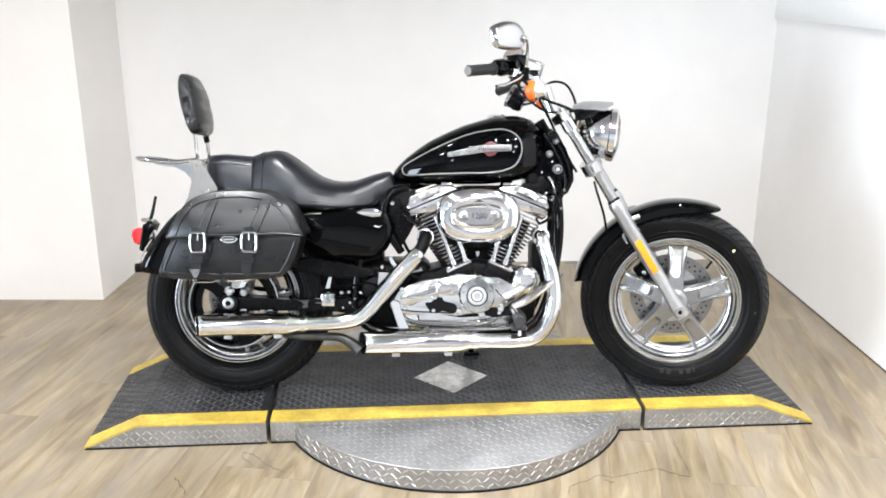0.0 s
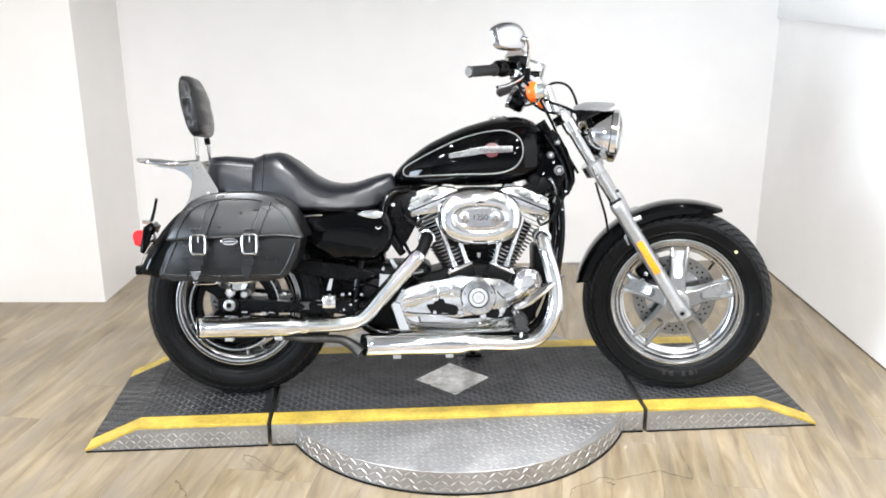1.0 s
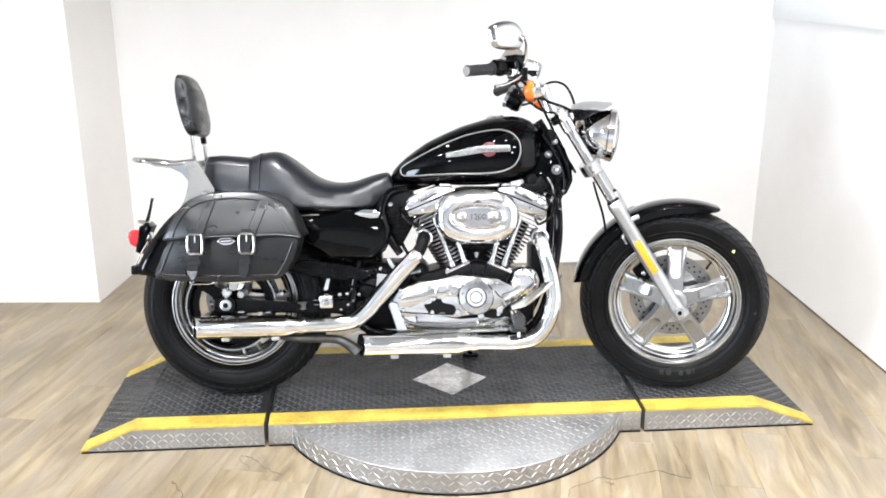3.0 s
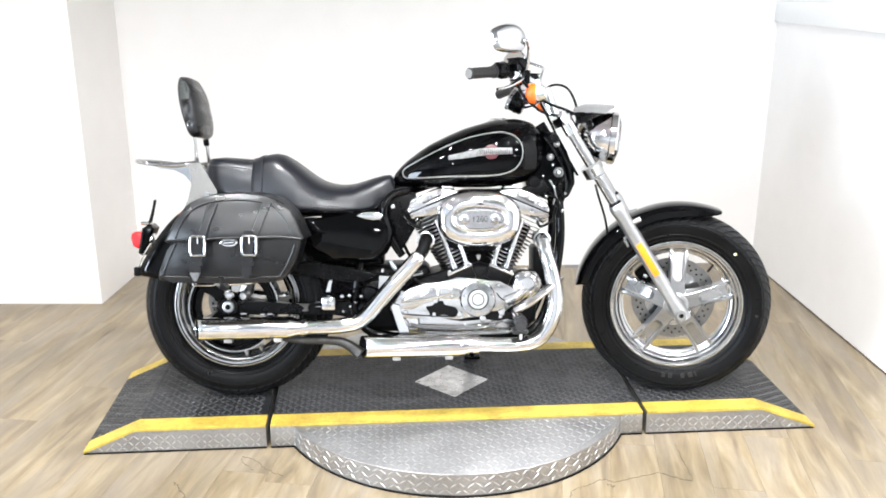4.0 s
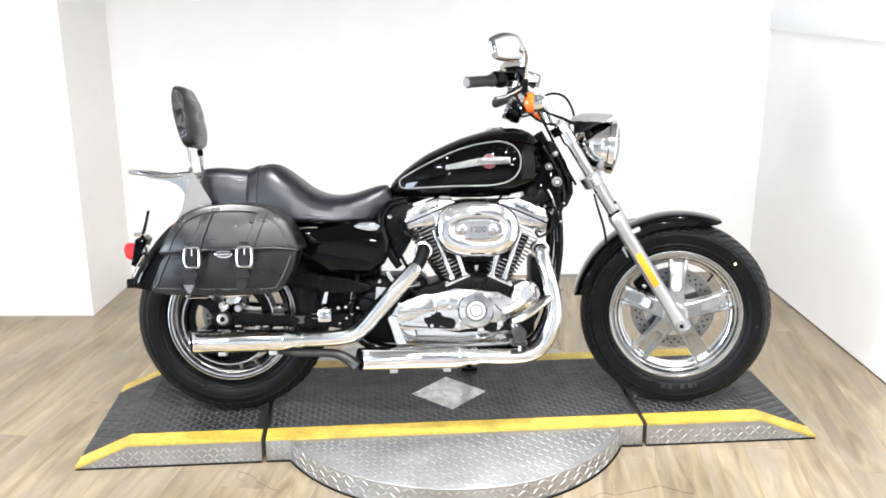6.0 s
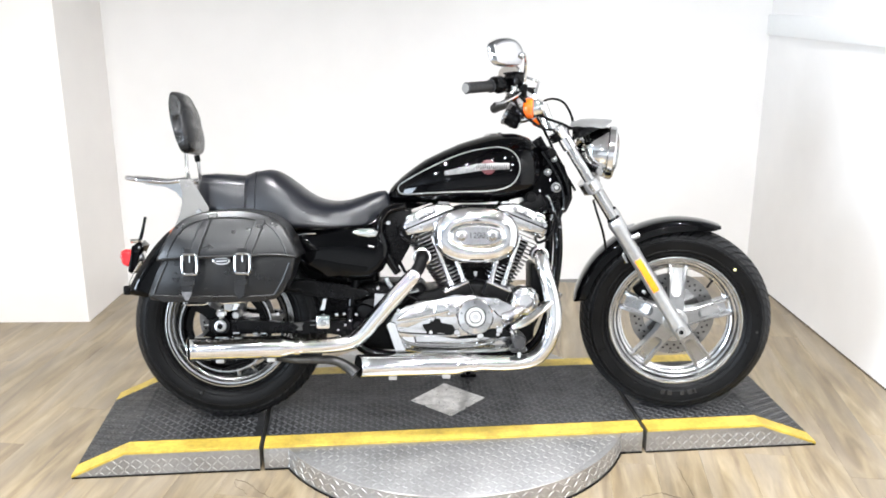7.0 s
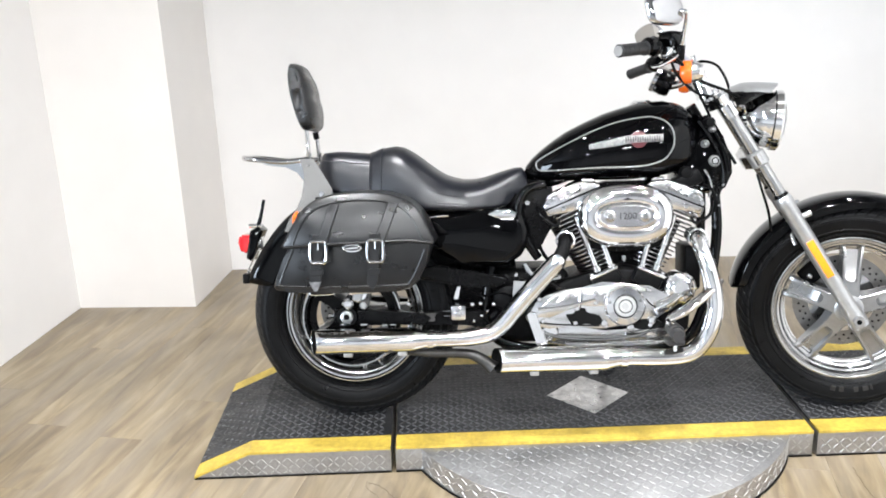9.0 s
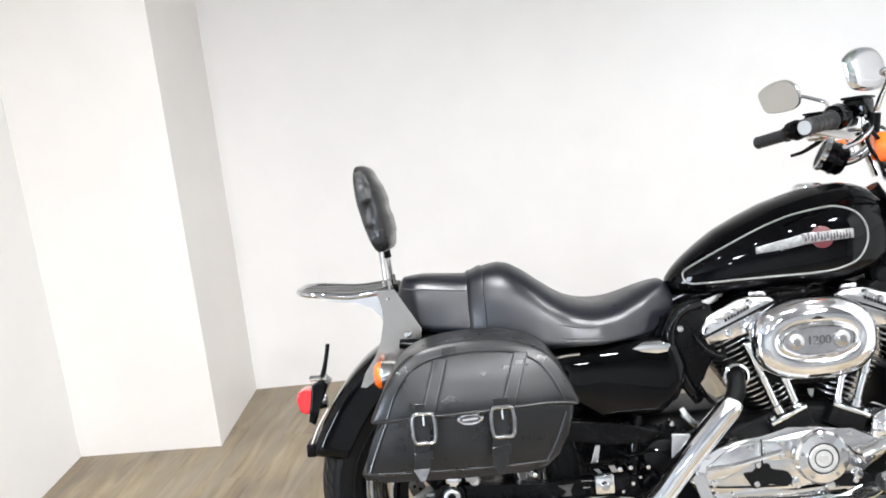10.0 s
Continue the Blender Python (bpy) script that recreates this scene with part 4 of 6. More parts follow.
    # mirror: stem, shell and glass; its back is turned ahead and outwards
    cm = at(0.205 if s < 0 else 0.150, 0.362, 1.183 if s < 0 else 1.20)
    st = [at(0.250, 0.232, 1.075), at(0.254, 0.245, 1.11), at(0.262, 0.300, 1.160), at(0.262, 0.330, 1.172), cm + Vector((0.056, -s * 0.020, -0.005)), cm + Vector((0.036, -s * 0.027, -0.001))]
    stem = part("mirror", tube(st, [0.0085, 0.0065, 0.0055, 0.0055, 0.0055, 0.0055], 12), CHROME, bars, "teardrop mirror on a curved stem")
    part("stem_sleeve", tube([at(0.249, 0.228, 1.06), at(0.252, 0.238, 1.10)], 0.011, 14, smooth=False), SATIN, stem, "black stem clamp")
    mr = Matrix.Translation(cm) @ Matrix.Rotation(radians(s * 43), 4, "Z") @ Matrix.Rotation(radians(-8 if s < 0 else -16), 4, "Y")
    out = [(-0.068, 0.004), (-0.065, 0.022), (-0.030, 0.040), (0.010, 0.047), (0.042, 0.043), (0.064, 0.024), (0.069, 0.0), (0.060, -0.028), (0.030, -0.041), (-0.030, -0.043), (-0.059, -0.033)]
    out = [(q.x, q.z) for q in smooth_path([(-s * a, 0, z) for a, z in out], 5, True)]
    rings = []
    for k, xx in ((0.2, 0.0165), (0.55, 0.0160), (0.74, 0.0148), (0.80, 0.0135), (0.92, 0.0095), (1.0, 0.002), (1.0, -0.003), (0.95, -0.005)):
        rings.append([Vector((xx, y * k, z * k)) for y, z in out])
    part("mirror_shell", moved(loft(rings), mr), SHELL, stem, "chrome mirror shell", 50)
    ring = [Vector((-0.0056, y * 0.945, z * 0.945)) for y, z in out]
    ring2 = [Vector((-0.0045, y * 0.945, z * 0.945)) for y, z in out]
    part("mirror_glass", moved(loft([ring, ring2]), mr), MIRROR, stem, "mirror glass")
    # turn signal by the riser
    ts = Vector((0.282, s * 0.206, 1.027))
    lamp = part("turn_signal", moved(lathe([(0.0, 0.034), (0.02, 0.030), (0.028, 0.014), (0.031, -0.006), (0.031, -0.012)], 28, "x"), Matrix.Translation(ts)), CHROME, bars, "chrome turn signal with amber lens")
    part("signal_lens", moved(lathe([(0.0305, -0.002), (0.0335, -0.006), (0.0335, -0.022), (0.027, -0.034), (0.0, -0.039)], 28, "x"), Matrix.Translation(ts)), AMBER, lamp, "amber lens")
    part("signal_stem", tube([ts + Vector((0.008, 0, 0.02)), ts + Vector((0.002, s * 0.0, 0.045))], 0.008, 10, smooth=False), CHROME, lamp)
# speedometer, its dial turned back and up
gm = Matrix.Translation((0.196, -0.036, 1.016)) @ Matrix.Rotation(radians(-62), 4, "Y")
gauge = part("speedometer", moved(lathe([(0.0, -0.036), (0.030, -0.034), (0.037, -0.026), (0.038, 0.012), (0.0385, 0.014)], 40, "z"), gm), BLACK, bike, "black round speedometer with a chrome ring")
part("gauge_ring", moved(lathe([(0.038, 0.012), (0.042, 0.014), (0.042, 0.024), (0.038, 0.027), (0.034, 0.025)], 40, "z"), gm), SHELL, gauge, "chrome ring")
part("gauge_band", moved(lathe([(0.0378, -0.014), (0.0395, -0.013), (0.0395, -0.006), (0.0378, -0.005)], 40, "z", closed=True), gm), SATIN, gauge)
part("dial", moved(lathe([(0.0, 0.023), (0.036, 0.023), (0.036, 0.020)], 40, "z"), gm), SATIN, gauge)
part("gauge_bracket", tube([(0.215, -0.036, 1.00), (0.255, -0.036, 1.01), (0.295, -0.036, 1.04)], 0.012, 12), CHROME, gauge, "chrome bracket")
# cables and hoses
CABLES = (
    ([(0.185, -0.26, 1.075), (0.225, -0.225, 1.04), (0.28, -0.19, 1.0), (0.36, -0.13, 0.975), (0.425, -0.10, 0.94), (0.43, -0.08, 0.90)], 0.005),
    ([(0.175, -0.27, 1.07), (0.20, -0.24, 1.02), (0.27, -0.17, 0.97), (0.34, -0.12, 0.96), (0.42, -0.11, 0.965), (0.445, -0.09, 0.90), (0.42, -0.06, 0.84)], 0.0045),
    ([(0.20, -0.20, 1.07), (0.25, -0.15, 1.03), (0.31, -0.11, 0.93), (0.345, -0.085, 0.86), (0.40, -0.09, 0.76)], 0.0045),
    ([(0.23, 0.20, 1.07), (0.29, 0.16, 1.09), (0.35, 0.12, 1.07), (0.39, 0.08, 1.0), (0.395, 0.06, 0.92)], 0.0045),
    ([(0.455, -0.105, 0.73), (0.465, -0.11, 0.69), (0.487, -0.105, 0.62), (0.50, -0.09, 0.56)], 0.004),
)
for pts, r in CABLES:
    part("cable", tube([BX(q) for q in pts], r, 8, 7), SATIN, bike, "black control cable")
# front brake caliper behind the wheel
cal = part("brake_caliper", moved(box(-0.045, 0.045, 0.035, 0.085, -0.032, 0.032, 0.012, 3), Matrix.Translation((0.668, 0, 0.415)) @ Matrix.Rotation(radians(-42), 4, "Y")), CASTBLACK, bike, "black brake caliper")
part("caliper_bolt", lathe([(0, 0.03), (0.008, 0.031), (0.008, 0.04)], 12, "y", (0.655, 0, 0.40)), CHROME, cal)

# ---- the front end stands turned to the right round the steering axis ----
pivot = FTOP + Vector((-0.073, 0, -0.02))
STEER = Matrix.Translation(pivot) @ Matrix.Rotation(radians(12.0), 4, FD) @ Matrix.Translation(-pivot)
# Bars turn about the vertical and shift aside to fit the camera's view.
UPRIGHT = Matrix.Translation(pivot + Vector((0.0104, 0.0489, 0))) @ Matrix.Rotation(radians(-12.0), 4, "Z") @ Matrix.Translation(-pivot)
TURNING = ("front_wheel", "front_fender", "fork_slider", "fork_tube", "front_axle", "top_clamp", "lower_clamp", "headlight", "headlight_bracket", "riser", "handlebar", "speedometer", "cable", "brake_caliper")
for ob in list(bike.children):
    kind = ob.name.split(".")[0]
    if kind in TURNING:
        ob.matrix_basis = UPRIGHT if kind in ("handlebar", "cable", "riser", "speedometer") else STEER

# ---- tank ----
T_TOP = [(-0.228, 0.748), (-0.222, 0.766), (-0.205, 0.788), (-0.178, 0.813), (-0.14, 0.842), (-0.10, 0.869), (-0.04, 0.898), (0.016, 0.922), (0.07, 0.938), (0.112, 0.949), (0.15, 0.954), (0.19, 0.956), (0.222, 0.951), (0.248, 0.941), (0.27, 0.923), (0.285, 0.902), (0.294, 0.88), (0.299, 0.86)]
T_BOT = [(-0.228, 0.744), (-0.222, 0.735), (-0.205, 0.726), (-0.14, 0.719), (-0.025, 0.719), (0.089, 0.719), (0.18, 0.727), (0.222, 0.737), (0.255, 0.752), (0.275, 0.771), (0.29, 0.80), (0.299, 0.85)]
T_W = [(-0.228, 0.006), (-0.222, 0.026), (-0.205, 0.046), (-0.178, 0.064), (-0.14, 0.082), (-0.10, 0.097), (-0.04, 0.113), (0.03, 0.125), (0.10, 0.131), (0.17, 0.130), (0.22, 0.122), (0.255, 0.108), (0.28, 0.085), (0.292, 0.06), (0.299, 0.02)]


def tank_section(x):
    zt, zb, w = interp(x, T_TOP), interp(x, T_BOT), interp(x, T_W)
    zm = zb + (zt - zb) * 0.40
    return zt, zb, w, zm


def tank_y(x, z, proud=0.0):
    """The right-hand skin of the tank at x, z."""
    zt, zb, w, zm = tank_section(x)
    k = (z - zm) / (zt - zm) if z > zm else (zm - z) / (zm - zb)
    k = min(abs(k), 0.999)
    e = 2.3 if z > zm else 3.2
    return -(w * (1 - k ** e) ** (1 / e)) - proud


def tank_bm():
    xs = np.concatenate([np.linspace(-0.228, -0.18, 8), np.linspace(-0.17, 0.24, 26), np.linspace(0.248, 0.299, 12)])
    rings = []
    for x in xs:
        zt, zb, w, zm = tank_section(x)
        ring = []
        for i in range(44):
            a = 2 * math.pi * i / 44
            c, s = math.cos(a), math.sin(a)
            e = 2.3 if s > 0 else 3.2
            h = (zt - zm) if s > 0 else (zm - zb)
            ring.append(Vector((x, w * math.copysign(abs(c) ** (2 / e), c), zm + h * math.copysign(abs(s) ** (2 / e), s))))
        rings.append(ring)
    return loft(rings)


tank = part("fuel_tank", tank_bm(), BLACK, bike, "gloss black teardrop fuel tank", 60)
stripe = [(-0.193, 0.774), (-0.188, 0.757), (-0.165, 0.752), (-0.09, 0.756), (0.0, 0.759), (0.088, 0.760), (0.14, 0.766), (0.18, 0.782), (0.202, 0.812), (0.207, 0.842), (0.200, 0.870), (0.180, 0.892), (0.15, 0.903), (0.12, 0.904), (0.05, 0.893), (-0.01, 0.874), (-0.063, 0.851), (-0.11, 0.828), (-0.158, 0.802), (-0.184, 0.786)]
for s in (-1, 1):
    line = smooth_path([(x, 0, z) for x, z in stripe], 5, True)
    part("pinstripe", tube([(q.x, -s * tank_y(q.x, q.z, 0.0004), q.z) for q in line], 0.0024, 8, smooth=False, closed=True, flat=1.0), STRIPE, tank, "silver pinstripe")
    def strip(outline, n, thick):
        """A thin plate that follows the tank's skin; outline (x, z_low, z_high) rows."""
        rows = []
        for i in range(n + 1):
            x = outline[0][0] + (outline[-1][0] - outline[0][0]) * i / n
            lo, hi = interp(x, [(r[0], r[1]) for r in outline]), interp(x, [(r[0], r[2]) for r in outline])
            rows.append([Vector((x, -s * tank_y(x, z, t), z)) for z, t in ((lo, 0.0), (lo, thick), ((lo + hi) / 2, thick * 1.3), (hi, thick), (hi, 0.0))])
        return loft(rows)

    badge = part("tank_badge", strip([(-0.040, 0.8125, 0.8275), (0.03, 0.820, 0.842), (0.066, 0.826, 0.850), (0.10, 0.829, 0.853), (0.172, 0.832, 0.852)], 24, 0.004), BADGE_SILVER, tank, "polished bar-shaped tank badge")
    dots = []
    for i in range(20):
        a = 2 * math.pi * i / 20
        dots.append((0.102 + 0.0245 * math.cos(a), 0.839 + 0.0245 * math.sin(a)))
    b = bmesh.new()
    f0 = [b.verts.new((x, -s * tank_y(x, z, 0.0055), z)) for x, z in dots]
    f1 = [b.verts.new((x, -s * tank_y(x, z, 0.0), z)) for x, z in dots]
    mid = b.verts.new((0.102, -s * tank_y(0.102, 0.839, 0.0072), 0.839))
    for i in range(20):
        b.faces.new((f0[i], f0[(i + 1) % 20], f1[(i + 1) % 20], f1[i]))
        b.faces.new((f0[i], f0[(i + 1) % 20], mid))
    part("badge_disc", b, BADGE_RED, badge, "red enamel disc")
    part("badge_band", strip([(0.060, 0.829, 0.850), (0.168, 0.832, 0.853)], 18, 0.0078), BADGE_GREY, badge)
    for i in range(15):
        x0 = 0.062 + i * 0.0069
        lean = 0.0025 if i % 3 == 1 else -0.001
        part("badge_bar", strip([(x0, 0.8325 + lean, 0.8475 + lean), (x0 + 0.0034, 0.833 + lean, 0.848 + lean)], 2, 0.0092), ETCH, badge)
cap = part("filler_cap", lathe([(0.0, 0.013), (0.026, 0.0125), (0.034, 0.007), (0.036, 0.0), (0.036, -0.012)], 32, "z", (0.135, 0.012, 0.946)), CHROME, tank, "chrome filler cap")

# ---- seat ----
S_TOP = [(-0.862, 0.775), (-0.856, 0.806), (-0.845, 0.822), (-0.80, 0.826), (-0.75, 0.822), (-0.705, 0.818), (-0.682, 0.820), (-0.668, 0.828), (-0.645, 0.835), (-0.62, 0.838), (-0.595, 0.833), (-0.56, 0.812), (-0.525, 0.785), (-0.495, 0.762), (-0.468, 0.746), (-0.44, 0.736), (-0.411, 0.731), (-0.38, 0.731), (-0.353, 0.735), (-0.32, 0.745), (-0.294, 0.754), (-0.26, 0.763), (-0.236, 0.765), (-0.226, 0.752), (-0.222, 0.74)]
S_BOT = [(-0.862, 0.765), (-0.85, 0.725), (-0.82, 0.700), (-0.70, 0.680), (-0.63, 0.664), (-0.57, 0.648), (-0.53, 0.640), (-0.478, 0.642), (-0.403, 0.641), (-0.309, 0.644), (-0.265, 0.653), (-0.24, 0.672), (-0.222, 0.71)]
S_W = [(-0.862, 0.035), (-0.85, 0.062), (-0.82, 0.085), (-0.75, 0.10), (-0.69, 0.108), (-0.66, 0.122), (-0.60, 0.142), (-0.54, 0.162), (-0.47, 0.172), (-0.41, 0.165), (-0.35, 0.142), (-0.29, 0.11), (-0.25, 0.082), (-0.222, 0.055)]


def seat_point(x, a, grow=0.0):
    """A point of the seat's skin: steep, slightly tapered flanks and a padded top."""
    zt, zb, w = interp(x, S_TOP) + grow, interp(x, S_BOT), interp(x, S_W) + grow
    zm = zb + (zt - zb) * 0.34
    c, s = math.cos(a), math.sin(a)
    e = 3.2 if s > 0 else 7.0
    z = zm + ((zt - zm) if s > 0 else (zm - zb)) * math.copysign(abs(s) ** (2 / e), s)
    taper = 1.03 - 0.26 * ((z - zb) / (zt - zb)) ** 1.3
    return Vector((x, w * taper * math.copysign(abs(c) ** (2 / e), c), z))


def seat_ring(x, grow=0.0):
    return [seat_point(x, 2 * math.pi * i / 128, grow) for i in range(128)]


seat = part("seat", loft([seat_ring(x) for x in np.concatenate([np.linspace(-0.862, -0.845, 5), np.linspace(-0.83, -0.25, 62), np.linspace(-0.24, -0.222, 4)])]), VINYL, bike, "black vinyl two-up seat", 60)
strap = loft([seat_ring(x, g) for x, g in ((-0.697, 0.0005), (-0.696, 0.0035), (-0.684, 0.005), (-0.668, 0.0045), (-0.660, 0.0035), (-0.659, 0.0005))])
part("passenger_strap", strap, VINYL, seat, "stitched grab strap", 60)
for gx0, gx1, k in ((-0.845, -0.70, 0.72),):
    pts = [seat_point(gx0 + (gx1 - gx0) * i / 15, radians(180 - 40 * k), 0.0012) for i in range(16)]
    part("seam", tube(pts, 0.0016, 6, 2), THREAD, seat, "stitched seam")
# pressed emblem that cannot be read: low bars
for i, (w, z) in enumerate(((0.075, 0.690), (0.09, 0.678), (0.07, 0.667))):
    x0 = -0.50 + 0.006 * i
    pts = [seat_point(x0 + w * j / 5, radians(180 - 4 + 5 * i), 0.0006) for j in range(6)]
    part("pressed_emblem", tube(pts, 0.0013, 6, 3), VINYL, seat)

# ---- saddlebag ----
BO, BI = -0.345, -0.185
bag_out = [(-0.893, 0.575), (-0.912, 0.535), (-0.930, 0.49), (-0.945, 0.455), (-0.938, 0.442), (-0.90, 0.436), (-0.75, 0.432), (-0.60, 0.434), (-0.565, 0.440), (-0.54, 0.462), (-0.518, 0.505), (-0.505, 0.545), (-0.500, 0.585)]
bag = part("saddlebag", slab(bag_out, BO, BI, 0.012, 4), LEATHER, bike, "black leather saddlebag with buckled straps", 50)


def edge_tube(pts, y, r, steps=5):
    return tube([(x, y, z) for x, z in pts], r, 8, steps)


inset = [(-0.885, 0.556), (-0.906, 0.51), (-0.925, 0.462), (-0.918, 0.455), (-0.75, 0.450), (-0.585, 0.452), (-0.562, 0.462), (-0.538, 0.505), (-0.520, 0.55)]
part("piping", edge_tube(inset, BO + 0.0005, 0.0036), LEATHER, bag, "raised leather piping")
lid_out = [(-0.912, 0.560), (-0.905, 0.585), (-0.885, 0.625), (-0.855, 0.668), (-0.82, 0.692), (-0.77, 0.706), (-0.70, 0.711), (-0.63, 0.706), (-0.575, 0.690), (-0.540, 0.665), (-0.515, 0.628), (-0.501, 0.595), (-0.494, 0.566), (-0.56, 0.574), (-0.70, 0.571), (-0.84, 0.566)]
def bulge(x, z):
    """How far the stuffed lid stands out at a point; it leans back towards its top."""
    u, v = (x + 0.703) / 0.215, (z - 0.595) / 0.125
    lean = 0.030 * max(0.0, (z - 0.580) / 0.13) ** 1.3
    return 0.030 * max(0.0, 1 - u * u) * max(0.0, 1 - v * v) - lean


def lid_bm():
    line = [(q.x, q.z) for q in smooth_path([(x, 0, z) for x, z in lid_out], 4, True)]
    rings = []
    for k, y in ((0.97, BI + 0.006), (1.0, BI), (1.0, BO), (0.994, BO - 0.006), (0.978, BO - 0.010), (0.955, None), (0.9, None), (0.8, None), (0.65, None), (0.48, None), (0.3, None), (0.12, None)):
        ring = []
        for x, z in line:
            px, pz = -0.703 + (x + 0.703) * k, 0.625 + (z - 0.625) * k
            ring.append(Vector((px, (BO - 0.011 if y is None else y) - (bulge(px, pz) if y is None or y <= BO else 0.0), pz)))
        rings.append(ring)
    return loft(rings)


lid = part("lid", lid_bm(), LEATHER, bag, "domed leather lid", 50)
rim_in = [(-0.880, 0.572), (-0.862, 0.615), (-0.835, 0.653), (-0.80, 0.675), (-0.75, 0.686), (-0.69, 0.689), (-0.63, 0.684), (-0.585, 0.669), (-0.556, 0.643), (-0.535, 0.605), (-0.525, 0.578)]
part("lid_piping", tube([(x, BO - 0.0115 - bulge(x, z), z) for x, z in rim_in], 0.0028, 8, 5), LEATHER, lid, "raised leather piping")
part("lid_hem", tube([(x, BO - 0.0105 - bulge(x, z), z) for x, z in ((-0.905, 0.564), (-0.84, 0.5695), (-0.77, 0.573), (-0.70, 0.575), (-0.63, 0.577), (-0.56, 0.578), (-0.50, 0.570))], 0.004, 8, 5), LEATHER, lid)
for n, (bx, tx, bz) in enumerate(((-0.807, -0.765, 0.552), (-0.651, -0.603, 0.553))):
    yf = BO - 0.0115 - bulge(bx, bz)
    w = 0.0150
    rows = []
    for i in range(9):
        z = 0.548 + (0.680 - 0.548) * i / 8
        cx = bx + (tx - bx) * i / 8
        yb = BO - 0.0115
        rows.append([Vector((cx + e * w, yb - bulge(cx + e * w, z) + o, z)) for e, o in ((-1, 0.003), (-1, -0.0040), (-0.86, -0.0058), (0.86, -0.0058), (1, -0.0040), (1, 0.003))])
    st = loft(rows)
    part("lid_strap", st, LEATHER, lid, "leather strap sewn to the lid")
    for e in (-0.72, 0.72):
        part("stitching", tube([(bx + (tx - bx) * i / 8 + e * w, BO - 0.0176 - bulge(bx + (tx - bx) * i / 8 + e * w, 0.548 + 0.0165 * i), 0.548 + 0.0165 * i) for i in range(3, 9)], 0.0009, 6, 2), THREAD, lid)
    lo = bx - 0.012
    tail = slab([(bx - 0.0155, 0.60), (lo - 0.016, 0.468), (lo - 0.004, 0.446), (lo + 0.004, 0.446), (lo + 0.016, 0.468), (bx + 0.0155, 0.60)], yf - 0.007, yf - 0.0035, 0.001, 1)
    tl = part("strap", tail, LEATHER, bag, "leather closing strap with a pointed tip")
    if n == 0:
        part("strap_tip", slab([(lo - 0.017, 0.470), (lo - 0.004, 0.444), (lo + 0.004, 0.444), (lo + 0.017, 0.470)], yf - 0.0085, yf - 0.0068, 0.0005, 1), TIP_GREY, tl, "lighter grey strap tip")
    part("keeper", slab([(bx - 0.026, 0.486), (bx + 0.012, 0.490), (bx + 0.012, 0.506), (bx - 0.026, 0.502)], yf - 0.0095, yf - 0.0065, 0.001, 1), LEATHER, bag)
    loop = [(bx + 0.0215 * c, yf - 0.012, bz + 0.0285 * s) for c, s in ((-1, -0.55), (-0.75, -1), (0, -1.02), (0.75, -1), (1, -0.55), (1, 0.55), (0.75, 1), (0, 1.02), (-0.75, 1), (-1, 0.55))]
    bk = part("buckle", tube(loop, 0.0046, 10, 4, closed=True), BUCKLE, bag, "chrome roller buckle")
    part("prong", rod((bx, yf - 0.0125, bz + 0.030), (bx, yf - 0.0125, bz + 0.006), 0.0018, 8), STEEL, bk)
    part("strap_hole", lathe([(0.0, yf - 0.0074), (0.003, yf - 0.0073), (0.003, yf - 0.006)], 10, "y", (lo + 0.006, 0, 0.495)), DARK, tl)
emblem = part("bag_emblem", slab(oval(-0.715, 0.561, 0.027, 0.0115, 28, 2), BO - 0.035, BO - 0.009, 0.003, 2), CHROME, bag, "small oval chrome emblem")
part("emblem_field", slab(oval(-0.715, 0.561, 0.021, 0.0075, 24, 2), BO - 0.0358, BO - 0.034, 0.0), ETCH, emblem)
part("emblem_bar", slab([(-0.731, 0.558), (-0.70, 0.560), (-0.70, 0.5635), (-0.731, 0.5615)], BO - 0.0365, BO - 0.035, 0.0), CHROME, emblem)

# ---- backrest, rack and tail ----
for s in (-1, 1):
    y0 = s * 0.112
    out = [(-0.905, 0.806), (-0.862, 0.806), (-0.838, 0.765), (-0.808, 0.712), (-0.812, 0.672), (-0.86, 0.645), (-0.905, 0.612), (-0.945, 0.585), (-0.958, 0.588), (-0.945, 0.620), (-0.918, 0.655), (-0.902, 0.69), (-0.893, 0.73), (-0.892, 0.765)]
    side = part("rack_side_plate", slab(out, y0 - 0.003, y0 + 0.003, 0.001, 1), PLATE_STEEL, bike, "bright steel backrest side plate")
    part("plate_bolt", lathe([(0, y0 + s * 0.009), (0.008, y0 + s * 0.008), (0.009, y0)], 14, "y", (-0.84, 0, 0.70)), CHROME, side)
sissy = [(-0.880, -0.085, 0.80), (-0.884, -0.08, 0.86), (-0.892, -0.07, 0.93), (-0.905, -0.055, 1.02), (-0.91, 0.0, 1.05), (-0.905, 0.055, 1.02), (-0.892, 0.07, 0.93), (-0.884, 0.08, 0.86), (-0.880, 0.085, 0.80)]
back = part("backrest_bar", tube(sissy, 0.0085, 12, 5, flat=0.7), SHELL, bike, "chrome backrest hoop")
for s in (-1, 1):
    part("bar_foot", tube([(-0.880, s * 0.085, 0.82), (-0.878, s * 0.100, 0.80), (-0.876, s * 0.109, 0.78)], 0.009, 10), CHROME, back)


